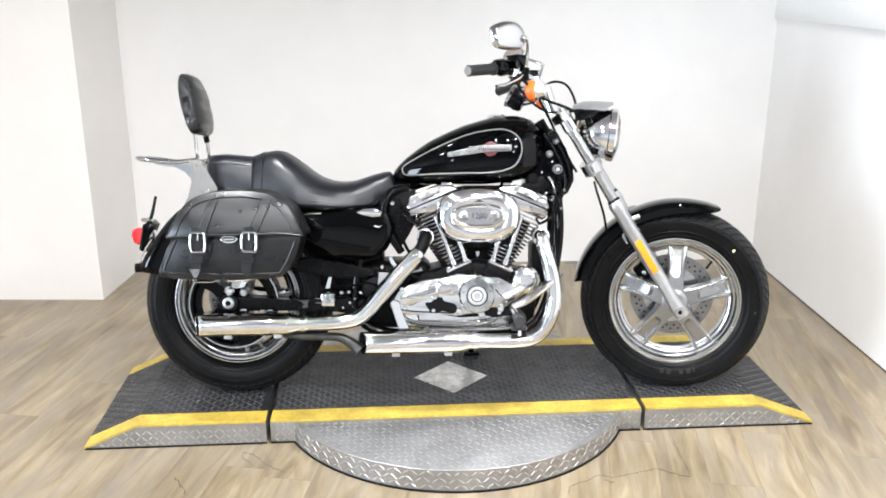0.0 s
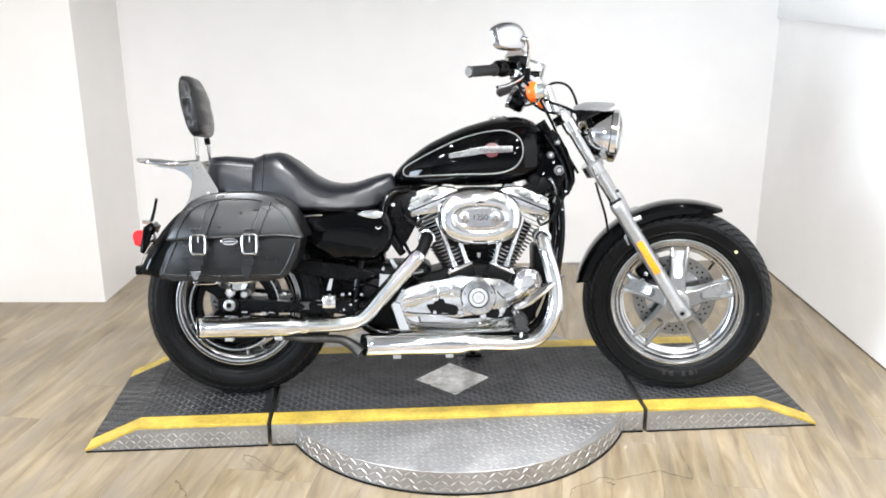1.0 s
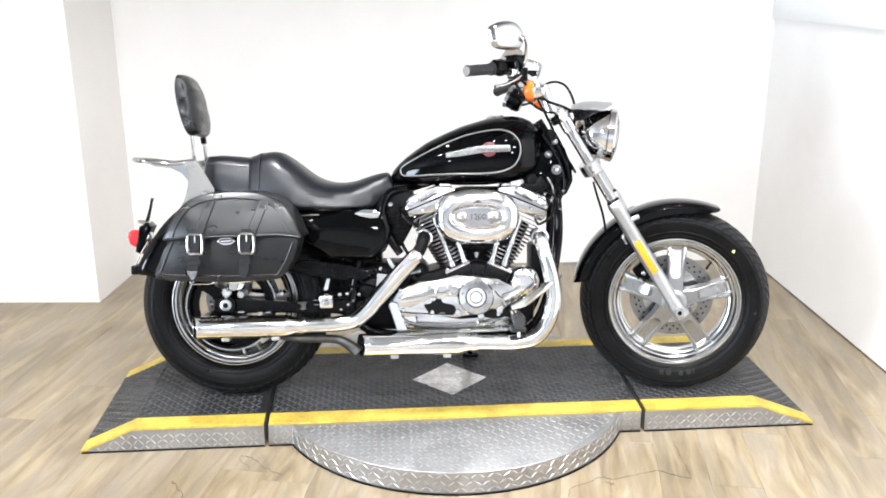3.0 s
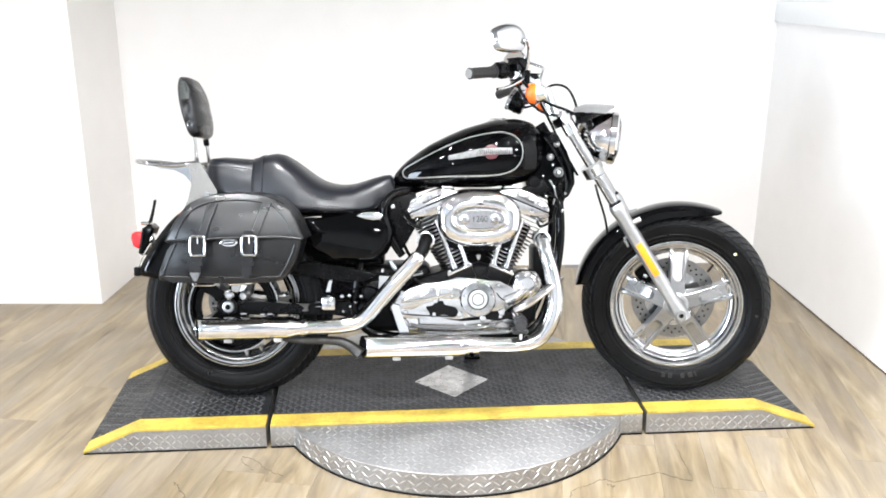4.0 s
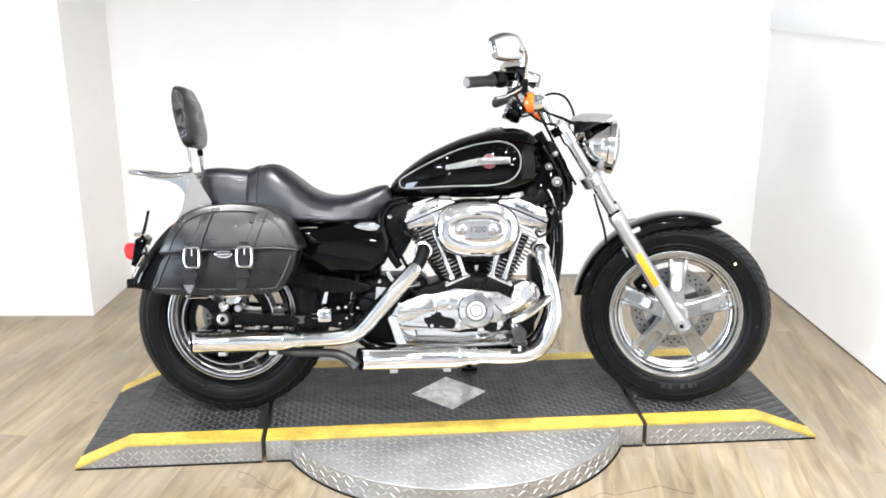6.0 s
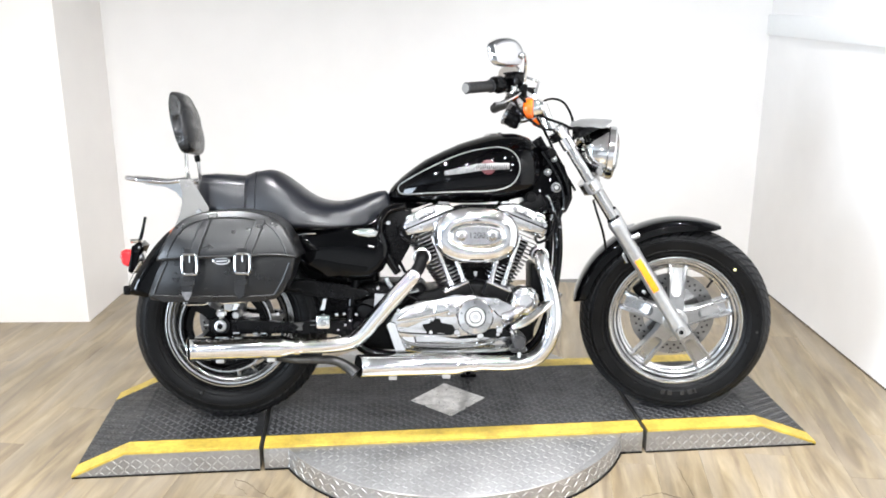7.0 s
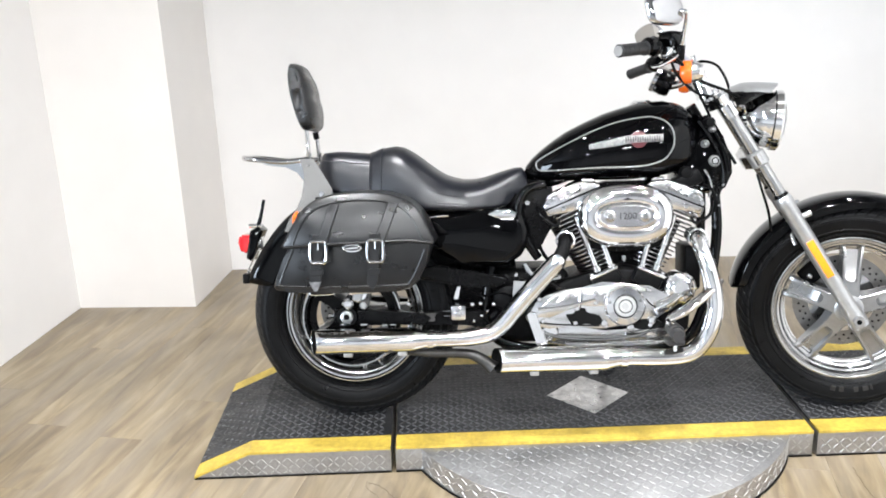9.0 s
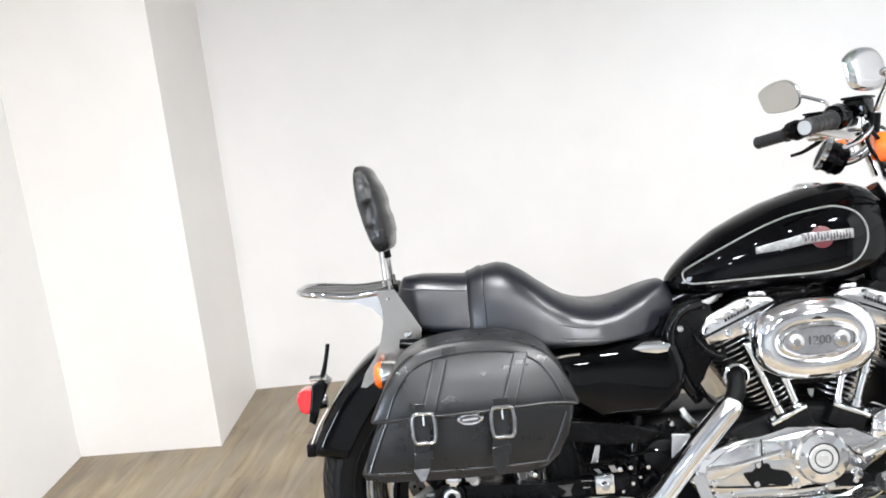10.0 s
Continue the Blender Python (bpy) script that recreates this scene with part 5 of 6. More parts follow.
def pad_bm():
    rings = []
    prof = [(-0.105, 0.15), (-0.101, 0.50), (-0.088, 0.80), (-0.055, 1.0), (0.0, 1.08), (0.04, 1.0), (0.07, 0.82), (0.092, 0.50), (0.101, 0.12)]
    prof = [(q.x, q.z) for q in smooth_path([(a, 0, b) for a, b in prof], 10)]
    for h, k in prof:
        ring = []
        wid = 0.118 * (0.62 + 0.38 * k) * (1.0 - 0.16 * (h + 0.1))
        thick = 0.032 * k
        for i in range(64):
            a = 2 * math.pi * i / 64
            c, s = math.cos(a), math.sin(a)
            crease = math.exp(-((c - 0.05 - 0.10 * math.sin(h * 31)) ** 2) / 0.045)
            dimple = 1 - 0.16 * max(0.0, math.cos((h + 0.01) * 84)) * math.exp(-(s / 0.5) ** 2)
            pucker = 1 - crease * (0.09 + 0.035 * math.cos(h * 118) + 0.03 * math.cos(h * 67 + 1)) * min(1.0, k)
            ring.append(Vector((thick * dimple * math.copysign(abs(c) ** 0.75, c) + 0.010 * (1 - (s * s)), wid * pucker * math.copysign(abs(s) ** 0.7, s), h + 0.003 * crease * math.cos(h * 110))))
        rings.append(ring)
    return loft(rings)


pad = part("backrest_pad", moved(pad_bm(), Matrix.Translation((-0.906, 0, 0.992)) @ Matrix.Rotation(radians(-12), 4, "Y")), FABRIC, bike, "black tufted backrest pad", 60)
# Short black band drawn for dark bits on the chrome bar.
part("bar_sleeve", tube([(-0.885, 0.079, 0.868), (-0.888, 0.075, 0.890)], 0.0100, 12, smooth=False), SATIN, back, "short black band on the far bar")
rack = part("luggage_rack", tube([(-0.875, -0.105, 0.805), (-0.96, -0.105, 0.798), (-1.05, -0.095, 0.808), (-1.085, -0.06, 0.812), (-1.09, 0.0, 0.812), (-1.085, 0.06, 0.812), (-1.05, 0.095, 0.808), (-0.96, 0.105, 0.798), (-0.875, 0.105, 0.805)], 0.0085, 12, 5), SHELL, bike, "chrome luggage rack")
for yy in (-0.06, -0.02, 0.02, 0.06):
    part("rack_bar", tube([(-0.89, yy, 0.800), (-0.98, yy, 0.800), (-1.082, yy, 0.811)], 0.006, 8), SHELL, rack)
for s in (-1, 1):
    part("rack_gusset", slab([(-0.895, 0.80), (-0.93, 0.797), (-0.98, 0.797), (-1.04, 0.803), (-1.0, 0.788), (-0.95, 0.782), (-0.915, 0.765), (-0.895, 0.74)], s * 0.105 - 0.002, s * 0.105 + 0.002), CHROME, rack)
tl = part("tail_light", moved(lathe([(0.0, 0.045), (0.024, 0.043), (0.028, 0.03), (0.028, 0.008)], 28, "x"), Matrix.Translation((-1.098, 0, 0.548))), CHROME, bike, "chrome tail light with red lens")
part("red_lens", moved(slab([(-0.026, 0.004), (-0.022, 0.022), (-0.008, 0.029), (0.010, 0.027), (0.020, 0.014), (0.012, -0.016), (-0.002, -0.030), (-0.018, -0.022)], -0.036, 0.036, 0.008, 3), Matrix.Translation((-1.100, 0, 0.545))), RED, tl, "red plastic lens")
part("lamp_base", slab([(-1.085, 0.585), (-1.06, 0.60), (-1.045, 0.585), (-1.07, 0.53), (-1.085, 0.49), (-1.10, 0.50)], -0.04, 0.04, 0.006), BLACK, tl)
plate = part("plate_bracket", tube([(-1.060, -0.03, 0.600), (-1.052, -0.034, 0.620), (-1.044, -0.035, 0.65), (-1.037, -0.035, 0.682)], [0.007, 0.006, 0.005, 0.005], 10), SATIN, bike, "small black bracket over the tail light")
part("bracket_bolt", rod((-1.088, -0.03, 0.602), (-1.050, -0.03, 0.602), 0.007, 10), CHROME, plate)
tip = []
for i in range(9):
    a = radians(161 - 18 * i / 8)
    tip.append((RW.x + 0.354 * math.cos(a), -0.072, RW.z + 0.354 * math.sin(a)))
# Chrome line standing in for the white highlight along the fender's edge.
part("fender_trim", tube(tip, 0.0028, 8, 2), CHROME, rf, "thin chrome line standing in for the fender edge's highlight")
part("fender_tip", box(-1.104, -1.080, -0.080, 0.080, 0.425, 0.456, 0.005), SATIN, rf, "black fender tip")
for s in (-1, 1):
    lamp = part("rear_turn_signal", moved(lathe([(0.0, 0.04), (0.02, 0.036), (0.029, 0.02), (0.031, -0.01)], 28, "x"), Matrix.Translation((-0.892, s * 0.165, 0.622))), CHROME, bike, "chrome rear turn signal")
    part("signal_lens", moved(lathe([(0.0305, -0.008), (0.030, -0.018), (0.022, -0.026), (0.0, -0.029)], 28, "x"), Matrix.Translation((-0.892, s * 0.165, 0.622))), AMBER, lamp, "amber lens")
    part("signal_stalk", rod((-0.895, s * 0.10, 0.625), (-0.895, s * 0.15, 0.625), 0.008), CHROME, lamp)

# ---- frame and running gear ----
for s in (-1, 1):
    part("frame_tube", tube([(0.285, s * 0.03, 0.86), (0.325, s * 0.07, 0.74), (0.338, s * 0.095, 0.60), (0.330, s * 0.10, 0.48), (0.30, s * 0.105, 0.34), (0.25, s * 0.11, 0.245), (0.15, s * 0.115, 0.215), (-0.10, s * 0.115, 0.212), (-0.30, s * 0.115, 0.235), (-0.36, s * 0.12, 0.32)], 0.0155, 14, 6), BLACK, bike, "gloss black frame tube")
    part("frame_rail", tube([(-0.20, s * 0.06, 0.70), (-0.36, s * 0.11, 0.625), (-0.55, s * 0.12, 0.62), (-0.72, s * 0.115, 0.66), (-0.86, s * 0.105, 0.68)], 0.015, 12), BLACK, bike, "gloss black rear frame rail")
    part("frame_upright", tube([(-0.36, s * 0.12, 0.30), (-0.345, s * 0.12, 0.42), (-0.31, s * 0.11, 0.56), (-0.25, s * 0.08, 0.68)], 0.0155, 12), BLACK, bike, "gloss black frame upright")
part("backbone", tube([(0.29, 0, 0.84), (0.15, 0, 0.80), (-0.05, 0, 0.76), (-0.24, 0, 0.70)], 0.03, 14), BLACK, bike)
for s in (-1, 1):
    arm = part("swingarm", slab([(-0.815, 0.318), (-0.812, 0.345), (-0.785, 0.356), (-0.74, 0.350), (-0.56, 0.338), (-0.40, 0.335), (-0.345, 0.345), (-0.33, 0.31), (-0.35, 0.285), (-0.42, 0.298), (-0.56, 0.302), (-0.74, 0.302), (-0.79, 0.302)], s * 0.128 - 0.016, s * 0.128 + 0.016, 0.006), SATIN, bike, "black swingarm")
    ya = s * 0.145
    part("axle_washer", lathe([(0.0, ya + s * 0.006), (0.030, ya + s * 0.006), (0.033, ya + s * 0.003), (0.034, ya)], 28, "y", (-0.772, 0, 0.330)), BLACK, arm, "black axle washer")
    part("axle_nut", lathe([(0.0, ya + s * 0.014), (0.010, ya + s * 0.014), (0.012, ya + s * 0.016), (0.018, ya + s * 0.014), (0.020, ya + s * 0.005)], 24, "y", (-0.772, 0, 0.330)), STEEL, arm, "steel axle nut")
    part("axle_recess", lathe([(0.0, ya + s * 0.0146), (0.009, ya + s * 0.0144), (0.009, ya + s * 0.01)], 16, "y", (-0.772, 0, 0.330)), DARK, arm)
    part("adjuster", rod((-0.83, ya - s * 0.012, 0.330), (-0.80, ya - s * 0.012, 0.330), 0.007, 10), CHROME, arm)
    # shock with its spring
    a, c = Vector((-0.765, s * 0.150, 0.372)), Vector((-0.615, s * 0.150, 0.66))
    d = c - a
    shock = part("shock_absorber", tube([a, a + d * 0.3, a + d * 0.32, a + d * 0.9, a + d], [0.014, 0.014, 0.020, 0.020, 0.015], 16, smooth=False), SATIN, bike, "black rear shock absorber")
    coil = []
    n1 = Vector((0, 1, 0)).cross(d.normalized())
    for i in range(121):
        t = i / 120
        an = 2 * math.pi * 9 * t
        coil.append(a + d * (0.22 + 0.7 * t) + (Vector((0, 1, 0)) * math.cos(an) + n1 * math.sin(an)) * 0.027)
    part("spring", tube(coil, 0.0045, 6, smooth=False), CASTBLACK, shock, "black coil spring")
    part("shock_eye", lathe([(0.0, a.y + s * 0.028), (0.012, a.y + s * 0.026), (0.017, a.y + s * 0.02), (0.017, a.y - s * 0.016), (0.0, a.y - s * 0.016)], 20, "y", (a.x, 0, a.z)), CHROME, shock, "chrome shock bolt")
part("bag_bracket", tube([(-0.87, -0.20, 0.428), (-0.80, -0.175, 0.424), (-0.74, -0.165, 0.412), (-0.70, -0.17, 0.424), (-0.63, -0.20, 0.43)], 0.0065, 10), CHROME, bike, "chrome saddlebag bracket")
part("bracket_plate", slab([(-0.735, 0.43), (-0.69, 0.43), (-0.715, 0.385), (-0.745, 0.38)], -0.17, -0.164, 0.001, 1), CHROME, bike)
# belt, guard and engine sprocket
belt = []
for i in range(20):
    a = radians(100 + 160 * i / 19)
    belt.append(Vector((RW.x + 0.144 * math.cos(a), -0.105, RW.z + 0.144 * math.sin(a))))
belt = [Vector((-0.30, -0.105, 0.395))] + belt + [Vector((-0.30, -0.105, 0.31))]
b = bmesh.new()
rows = [[b.verts.new(q + Vector((0, dy, 0)) + (q - Vector((RW.x, q.y, RW.z))).normalized() * dr) for dy, dr in ((-0.012, 0), (0.012, 0), (0.012, 0.005), (-0.012, 0.005))] for q in belt]
for u, w in zip(rows, rows[1:]):
    for i in range(4):
        b.faces.new((u[i], u[(i + 1) % 4], w[(i + 1) % 4], w[i]))
part("drive_belt", b, RUBBER, bike, "black toothed drive belt")
part("belt_guard", slab([(-0.565, 0.452), (-0.545, 0.472), (-0.50, 0.478), (-0.40, 0.462), (-0.30, 0.442), (-0.285, 0.43), (-0.325, 0.405), (-0.40, 0.413), (-0.50, 0.430), (-0.55, 0.436)], -0.135, -0.10, 0.006), SATIN, bike, "black upper belt guard")
part("sprocket_cover", lathe([(0.0, -0.13), (0.03, -0.128), (0.045, -0.12), (0.05, -0.10)], 32, "y", (-0.285, 0, 0.365)), CASTBLACK, bike, "black sprocket cover")
for i in range(14):
    a = radians(20 + i * 11)
    part("belt_tooth", moved(box(-0.005, 0.005, -0.118, -0.094, -0.004, 0.004), Matrix.Translation((-0.285 + 0.083 * math.cos(a), 0, 0.365 + 0.07 * math.sin(a))) @ Matrix.Rotation(-a, 4, "Y")), RUBBER, bike)
# gloss side cover with chrome emblem
cover = [(-0.535, 0.628), (-0.48, 0.640), (-0.36, 0.640), (-0.262, 0.648), (-0.238, 0.632), (-0.220, 0.585), (-0.222, 0.545), (-0.245, 0.505), (-0.285, 0.476), (-0.33, 0.470), (-0.42, 0.488), (-0.485, 0.508), (-0.525, 0.545), (-0.54, 0.59)]
sc = part("side_cover", slab(cover, -0.158, -0.06, 0.03, 6), BLACK, bike, "gloss black side cover", 60)
part("cover_emblem", moved(slab([(-0.045, 0.0), (-0.02, 0.014), (0.02, 0.016), (0.042, 0.008), (0.035, -0.008), (0.012, -0.012), (-0.02, -0.008)], -0.005, 0.0, 0.002, 2), Matrix.Translation((-0.300, -0.155, 0.628)) @ Matrix.Rotation(radians(3), 4, "Y")), CHROME, sc, "small chrome emblem")
part("cover_trim", edge_tube([(-0.52, 0.622), (-0.49, 0.627), (-0.46, 0.628)], -0.152, 0.003), CHROME, sc)
# plastic cover and hoses between seat and engine
part("coil_cover", slab([(-0.24, 0.695), (-0.20, 0.708), (-0.150, 0.705), (-0.142, 0.65), (-0.150, 0.59), (-0.178, 0.54), (-0.205, 0.50), (-0.235, 0.53), (-0.245, 0.61)], -0.115, 0.08, 0.008), SATIN, bike, "satin black shroud")
for z in (0.66,):
    part("shroud_bolt", lathe([(0, -0.125), (0.007, -0.124), (0.008, -0.115)], 12, "y", (-0.238 + 0.01 * (0.685 - z) / 0.02, 0, z)), CHROME, bike)
part("hose", tube([(-0.235, -0.11, 0.475), (-0.215, -0.12, 0.445), (-0.17, -0.12, 0.43), (-0.13, -0.11, 0.435)], 0.010, 10), POLISHED, bike, "bright hose")
part("hose", tube([(-0.20, -0.09, 0.55), (-0.175, -0.10, 0.50), (-0.15, -0.09, 0.47)], 0.006, 8), SATIN, bike, "black hose")
part("breather_hose", tube([(-0.175, -0.11, 0.712), (-0.225, -0.128, 0.700), (-0.252, -0.135, 0.660), (-0.250, -0.135, 0.60), (-0.225, -0.13, 0.54), (-0.195, -0.125, 0.495)], 0.0135, 14, 7), BLACK, bike, "thick gloss black breather hose")
part("transmission", box(-0.33, -0.10, -0.10, 0.12, 0.23, 0.46, 0.03, 4), CASTBLACK, bike, "black transmission housing")
part("inner_frame", box(-0.55, -0.26, -0.055, 0.09, 0.33, 0.64, 0.03, 3), SATIN, bike, "black oil tank and battery tray")

# ---- engine ----
CRANK = Vector((0.062, 0, 0.30))
cas = part("crankcase", slab([(-0.20, 0.25), (-0.21, 0.36), (-0.15, 0.42), (-0.03, 0.45), (0.062, 0.468), (0.15, 0.45), (0.22, 0.42), (0.262, 0.36), (0.255, 0.27), (0.20, 0.22), (0.05, 0.205), (-0.12, 0.212)], -0.118, 0.13, 0.02, 4), CASTBLACK, bike, "black crankcase")
CYL = {}
for name, tilt in (("rear", -24.5), ("front", 24.5)):
    m = Matrix.Translation(CRANK) @ Matrix.Rotation(radians(tilt), 4, "Y")
    CYL[name] = m
    cyl = part("cylinder", moved(lathe([(0.055, 0.14), (0.055, 0.335)], 32, "z"), m), CASTBLACK, bike, "black cylinder with bright fin edges")
    for i in range(15):
        z = 0.178 + i * 0.0132
        pts = oval(0, 0, 0.056 + 0.0021 * i, 0.098 + 0.0006 * i, 28, 3.2)
        ring = [[Vector((x, y, z + dz)) for x, y in pts] for dz in (0.0, 0.0036)]
        f = part("fin", moved(loft(ring), m), CASTBLACK, cyl)
        edge = loft([[Vector((x * q, y * q, z + dz)) for x, y in pts] for q, dz in ((0.985, 0.0037), (1.003, 0.0037), (1.005, 0.0018), (1.002, 0.0001), (0.985, 0.0001))], caps=False)
        part("fin_edge", moved(edge, m), POLISHED, cyl, "machined fin edge")
    head = part("cylinder_head", moved(box(-0.080, 0.080, -0.112, 0.118, 0.366, 0.40, 0.010, 3), m), CASTCHROME, bike, "polished cylinder head")
    sx = -1 if name == "rear" else 1
    fx = lambda pts: [(0.0605 + sx * (x - 0.0605), z) for x, z in pts]
    rock = fx([(0.286, 0.612), (0.302, 0.646), (0.288, 0.676), (0.268, 0.690), (0.243, 0.699), (0.215, 0.714), (0.190, 0.720), (0.145, 0.718), (0.125, 0.706), (0.125, 0.66), (0.205, 0.634)])
    rb = part("rocker_cover", slab(rock, -0.122, 0.126, 0.011, 4), CASTCHROME, bike, "chrome rocker cover", 50)
    part("gasket", slab(fx([(0.296, 0.632), (0.2975, 0.6365), (0.130, 0.7065), (0.128, 0.702)]), -0.1245, -0.10, 0.0), DARK, rb, "dark gasket line")
    part("rocker_step", slab(fx([(0.293, 0.667), (0.286, 0.681), (0.262, 0.694), (0.255, 0.684)]), -0.1265, -0.05, 0.003, 2), CHROME, rb)
    part("rocker_cap", slab(fx([(0.185, 0.716), (0.182, 0.728), (0.150, 0.727), (0.140, 0.716)]), -0.105, 0.10, 0.004, 2), CHROME, rb)
    for bx, bz in ((0.286, 0.650), (0.262, 0.672), (0.225, 0.690), (0.190, 0.706), (0.240, 0.640)):
        part("rocker_bolt", lathe([(0, -0.134), (0.006, -0.1335), (0.0075, -0.129), (0.0075, -0.118)], 12, "y", (0.0605 + sx * (bx - 0.0605), 0, bz)), CHROME, rb)
    for i in range(8):
        qx, qz = 0.192 + 0.0073 * i, 0.694 - 0.0033 * i
        part("gasket_notch", slab([(0.0605 + sx * (qx - 0.0605 + a), qz + c) for a, c in ((-0.002, -0.003), (0.002, -0.0045), (0.0025, 0.003), (-0.0015, 0.0045))][::sx], -0.1245, -0.118), DARK, rb)
    # spark plug and lead
    sg = -1 if name == "rear" else 1
    part("plug_lead", moved(tube([(sg * 0.05, -0.12, 0.36), (sg * 0.065, -0.15, 0.35), (sg * 0.09, -0.145, 0.39), (sg * 0.09, -0.09, 0.44)], 0.005, 8), m), SATIN, bike)
# pushrod tubes and lifter blocks
PR = (((-0.020, 0.452), (-0.082, 0.615)), ((0.022, 0.458), (-0.025, 0.60)), ((0.108, 0.458), (0.145, 0.60)), ((0.150, 0.452), (0.205, 0.615)))
for (x0, z0), (x1, z1) in PR:
    a, c = Vector((x0, -0.132, z0)), Vector((x1, -0.128, z1))
    d = c - a
    tb = part("pushrod_tube", tube([a, a + d * 0.10, a + d * 0.11, a + d * 0.45, a + d * 0.46, a + d * 0.52, a + d * 0.53, c], [0.0115, 0.0115, 0.0085, 0.0085, 0.0110, 0.0110, 0.0095, 0.0095], 16, smooth=False), CHROME, bike, "chrome pushrod tube")
for x0, x1, tilt in ((-0.042, 0.045, 24), (0.085, 0.172, -24)):
    cx = (x0 + x1) / 2
    m = Matrix.Translation((cx, 0, 0.435)) @ Matrix.Rotation(radians(-tilt), 4, "Y")
    lb = part("lifter_block", moved(box(-0.042, 0.042, -0.150, -0.09, -0.03, 0.012, 0.005), m), CASTBLACK, bike, "black lifter block")
    part("lifter_cap", moved(box(-0.044, 0.044, -0.153, -0.10, 0.011, 0.021, 0.003), m), CHROME, lb, "chrome lifter cap")
    for bx in (-0.034, 0.034):
        part("lifter_bolt", moved(lathe([(0, 0.028), (0.006, 0.027), (0.006, 0.018)], 10, "z", (bx, -0.142, 0)), m), CHROME, lb)
# cam cover and its round timer cover
cam_out = [(-0.222, 0.290), (-0.240, 0.318), (-0.232, 0.345), (-0.206, 0.366), (-0.170, 0.388), (-0.136, 0.405), (-0.07, 0.408), (-0.008, 0.410), (0.03, 0.420), (0.06, 0.424), (0.095, 0.412), (0.125, 0.396), (0.178, 0.400), (0.205, 0.386), (0.215, 0.352), (0.190, 0.330), (0.150, 0.312), (0.11, 0.300), (0.072, 0.288), (-0.008, 0.284), (-0.10, 0.290), (-0.17, 0.286)]
cc = part("cam_cover", slab(cam_out, -0.156, -0.11, 0.014, 6), CASTCHROME, bike, "chrome cam cover", 50)
part("cover_rib", tube([(-0.20, -0.157, 0.345), (-0.12, -0.158, 0.352), (-0.03, -0.158, 0.372)], 0.006, 8), CHROME, cc)
part("cover_seam", tube([(-0.075, -0.157, 0.395), (-0.078, -0.158, 0.35), (-0.072, -0.156, 0.30)], 0.0016, 6), CHROME, cc)
part("cover_step", slab([(-0.205, 0.322), (-0.196, 0.350), (-0.160, 0.378), (-0.128, 0.394), (-0.080, 0.397), (-0.078, 0.352), (-0.125, 0.336), (-0.165, 0.318)], -0.1595, -0.150, 0.003, 2), CASTCHROME, cc, "raised chrome panel")
part("cover_step", slab([(-0.068, 0.396), (-0.012, 0.398), (0.000, 0.380), (-0.006, 0.352), (-0.050, 0.352), (-0.070, 0.356)], -0.1595, -0.150, 0.003, 2), CASTCHROME, cc, "raised chrome panel")
part("cover_groove", tube([(-0.0735, -0.1572, 0.402), (-0.0745, -0.1572, 0.35), (-0.072, -0.1572, 0.296)], 0.0022, 6), DARK, cc, "dark joint line")
part("cover_groove", tube([(-0.226, -0.152, 0.322), (-0.200, -0.155, 0.305), (-0.12, -0.156, 0.297), (-0.02, -0.156, 0.293)], 0.0026, 6), DARK, cc, "dark joint line")
part("cover_groove", tube([(0.118, -0.155, 0.372), (0.135, -0.155, 0.352), (0.165, -0.154, 0.345), (0.195, -0.152, 0.350)], 0.0024, 6), DARK, cc, "dark joint line")
timer = part("timer_cover", lathe([(0.0, -0.176), (0.012, -0.176), (0.014, -0.173), (0.034, -0.173), (0.037, -0.177), (0.055, -0.175), (0.060, -0.170), (0.061, -0.150)], 56, "y", (0.055, 0, 0.353)), CHROME, cc, "round chrome timer cover")
part("timer_disc", lathe([(0.0, -0.1775), (0.030, -0.1775), (0.032, -0.1755), (0.032, -0.170)], 40, "y", (0.055, 0, 0.353)), BRIGHT, timer)
for rr in (0.0335, 0.0195):
    part("timer_groove", lathe([(rr - 0.0014, -0.1772 if rr > 0.03 else -0.1778), (rr, -0.1780 if rr > 0.03 else -0.1784), (rr + 0.0014, -0.1772 if rr > 0.03 else -0.1778)], 40, "y", (0.055, 0, 0.353)), DARK, timer, "dark ring groove")
part("timer_centre", lathe([(0.0, -0.1788), (0.009, -0.1788), (0.010, -0.177)], 24, "y", (0.055, 0, 0.353)), STEEL, timer)
for a in range(5):
    t = radians(20 + 72 * a)
    part("timer_screw", lathe([(0, -0.1785), (0.004, -0.178), (0.004, -0.172)], 10, "y", (0.055 + 0.047 * math.cos(t), 0, 0.353 + 0.047 * math.sin(t))), POLISHED, timer)
for bx, bz in ((-0.195, 0.375), (-0.10, 0.385), (-0.03, 0.392), (0.125, 0.398), (0.195, 0.375), (0.205, 0.325), (0.13, 0.293), (0.0, 0.292), (-0.09, 0.302), (-0.185, 0.31), (-0.085, 0.345), (-0.03, 0.362)):
    part("cover_screw", lathe([(0, -0.164), (0.0055, -0.1635), (0.0075, -0.161), (0.0075, -0.15)], 12, "y", (bx, 0, bz)), CHROME, cc)
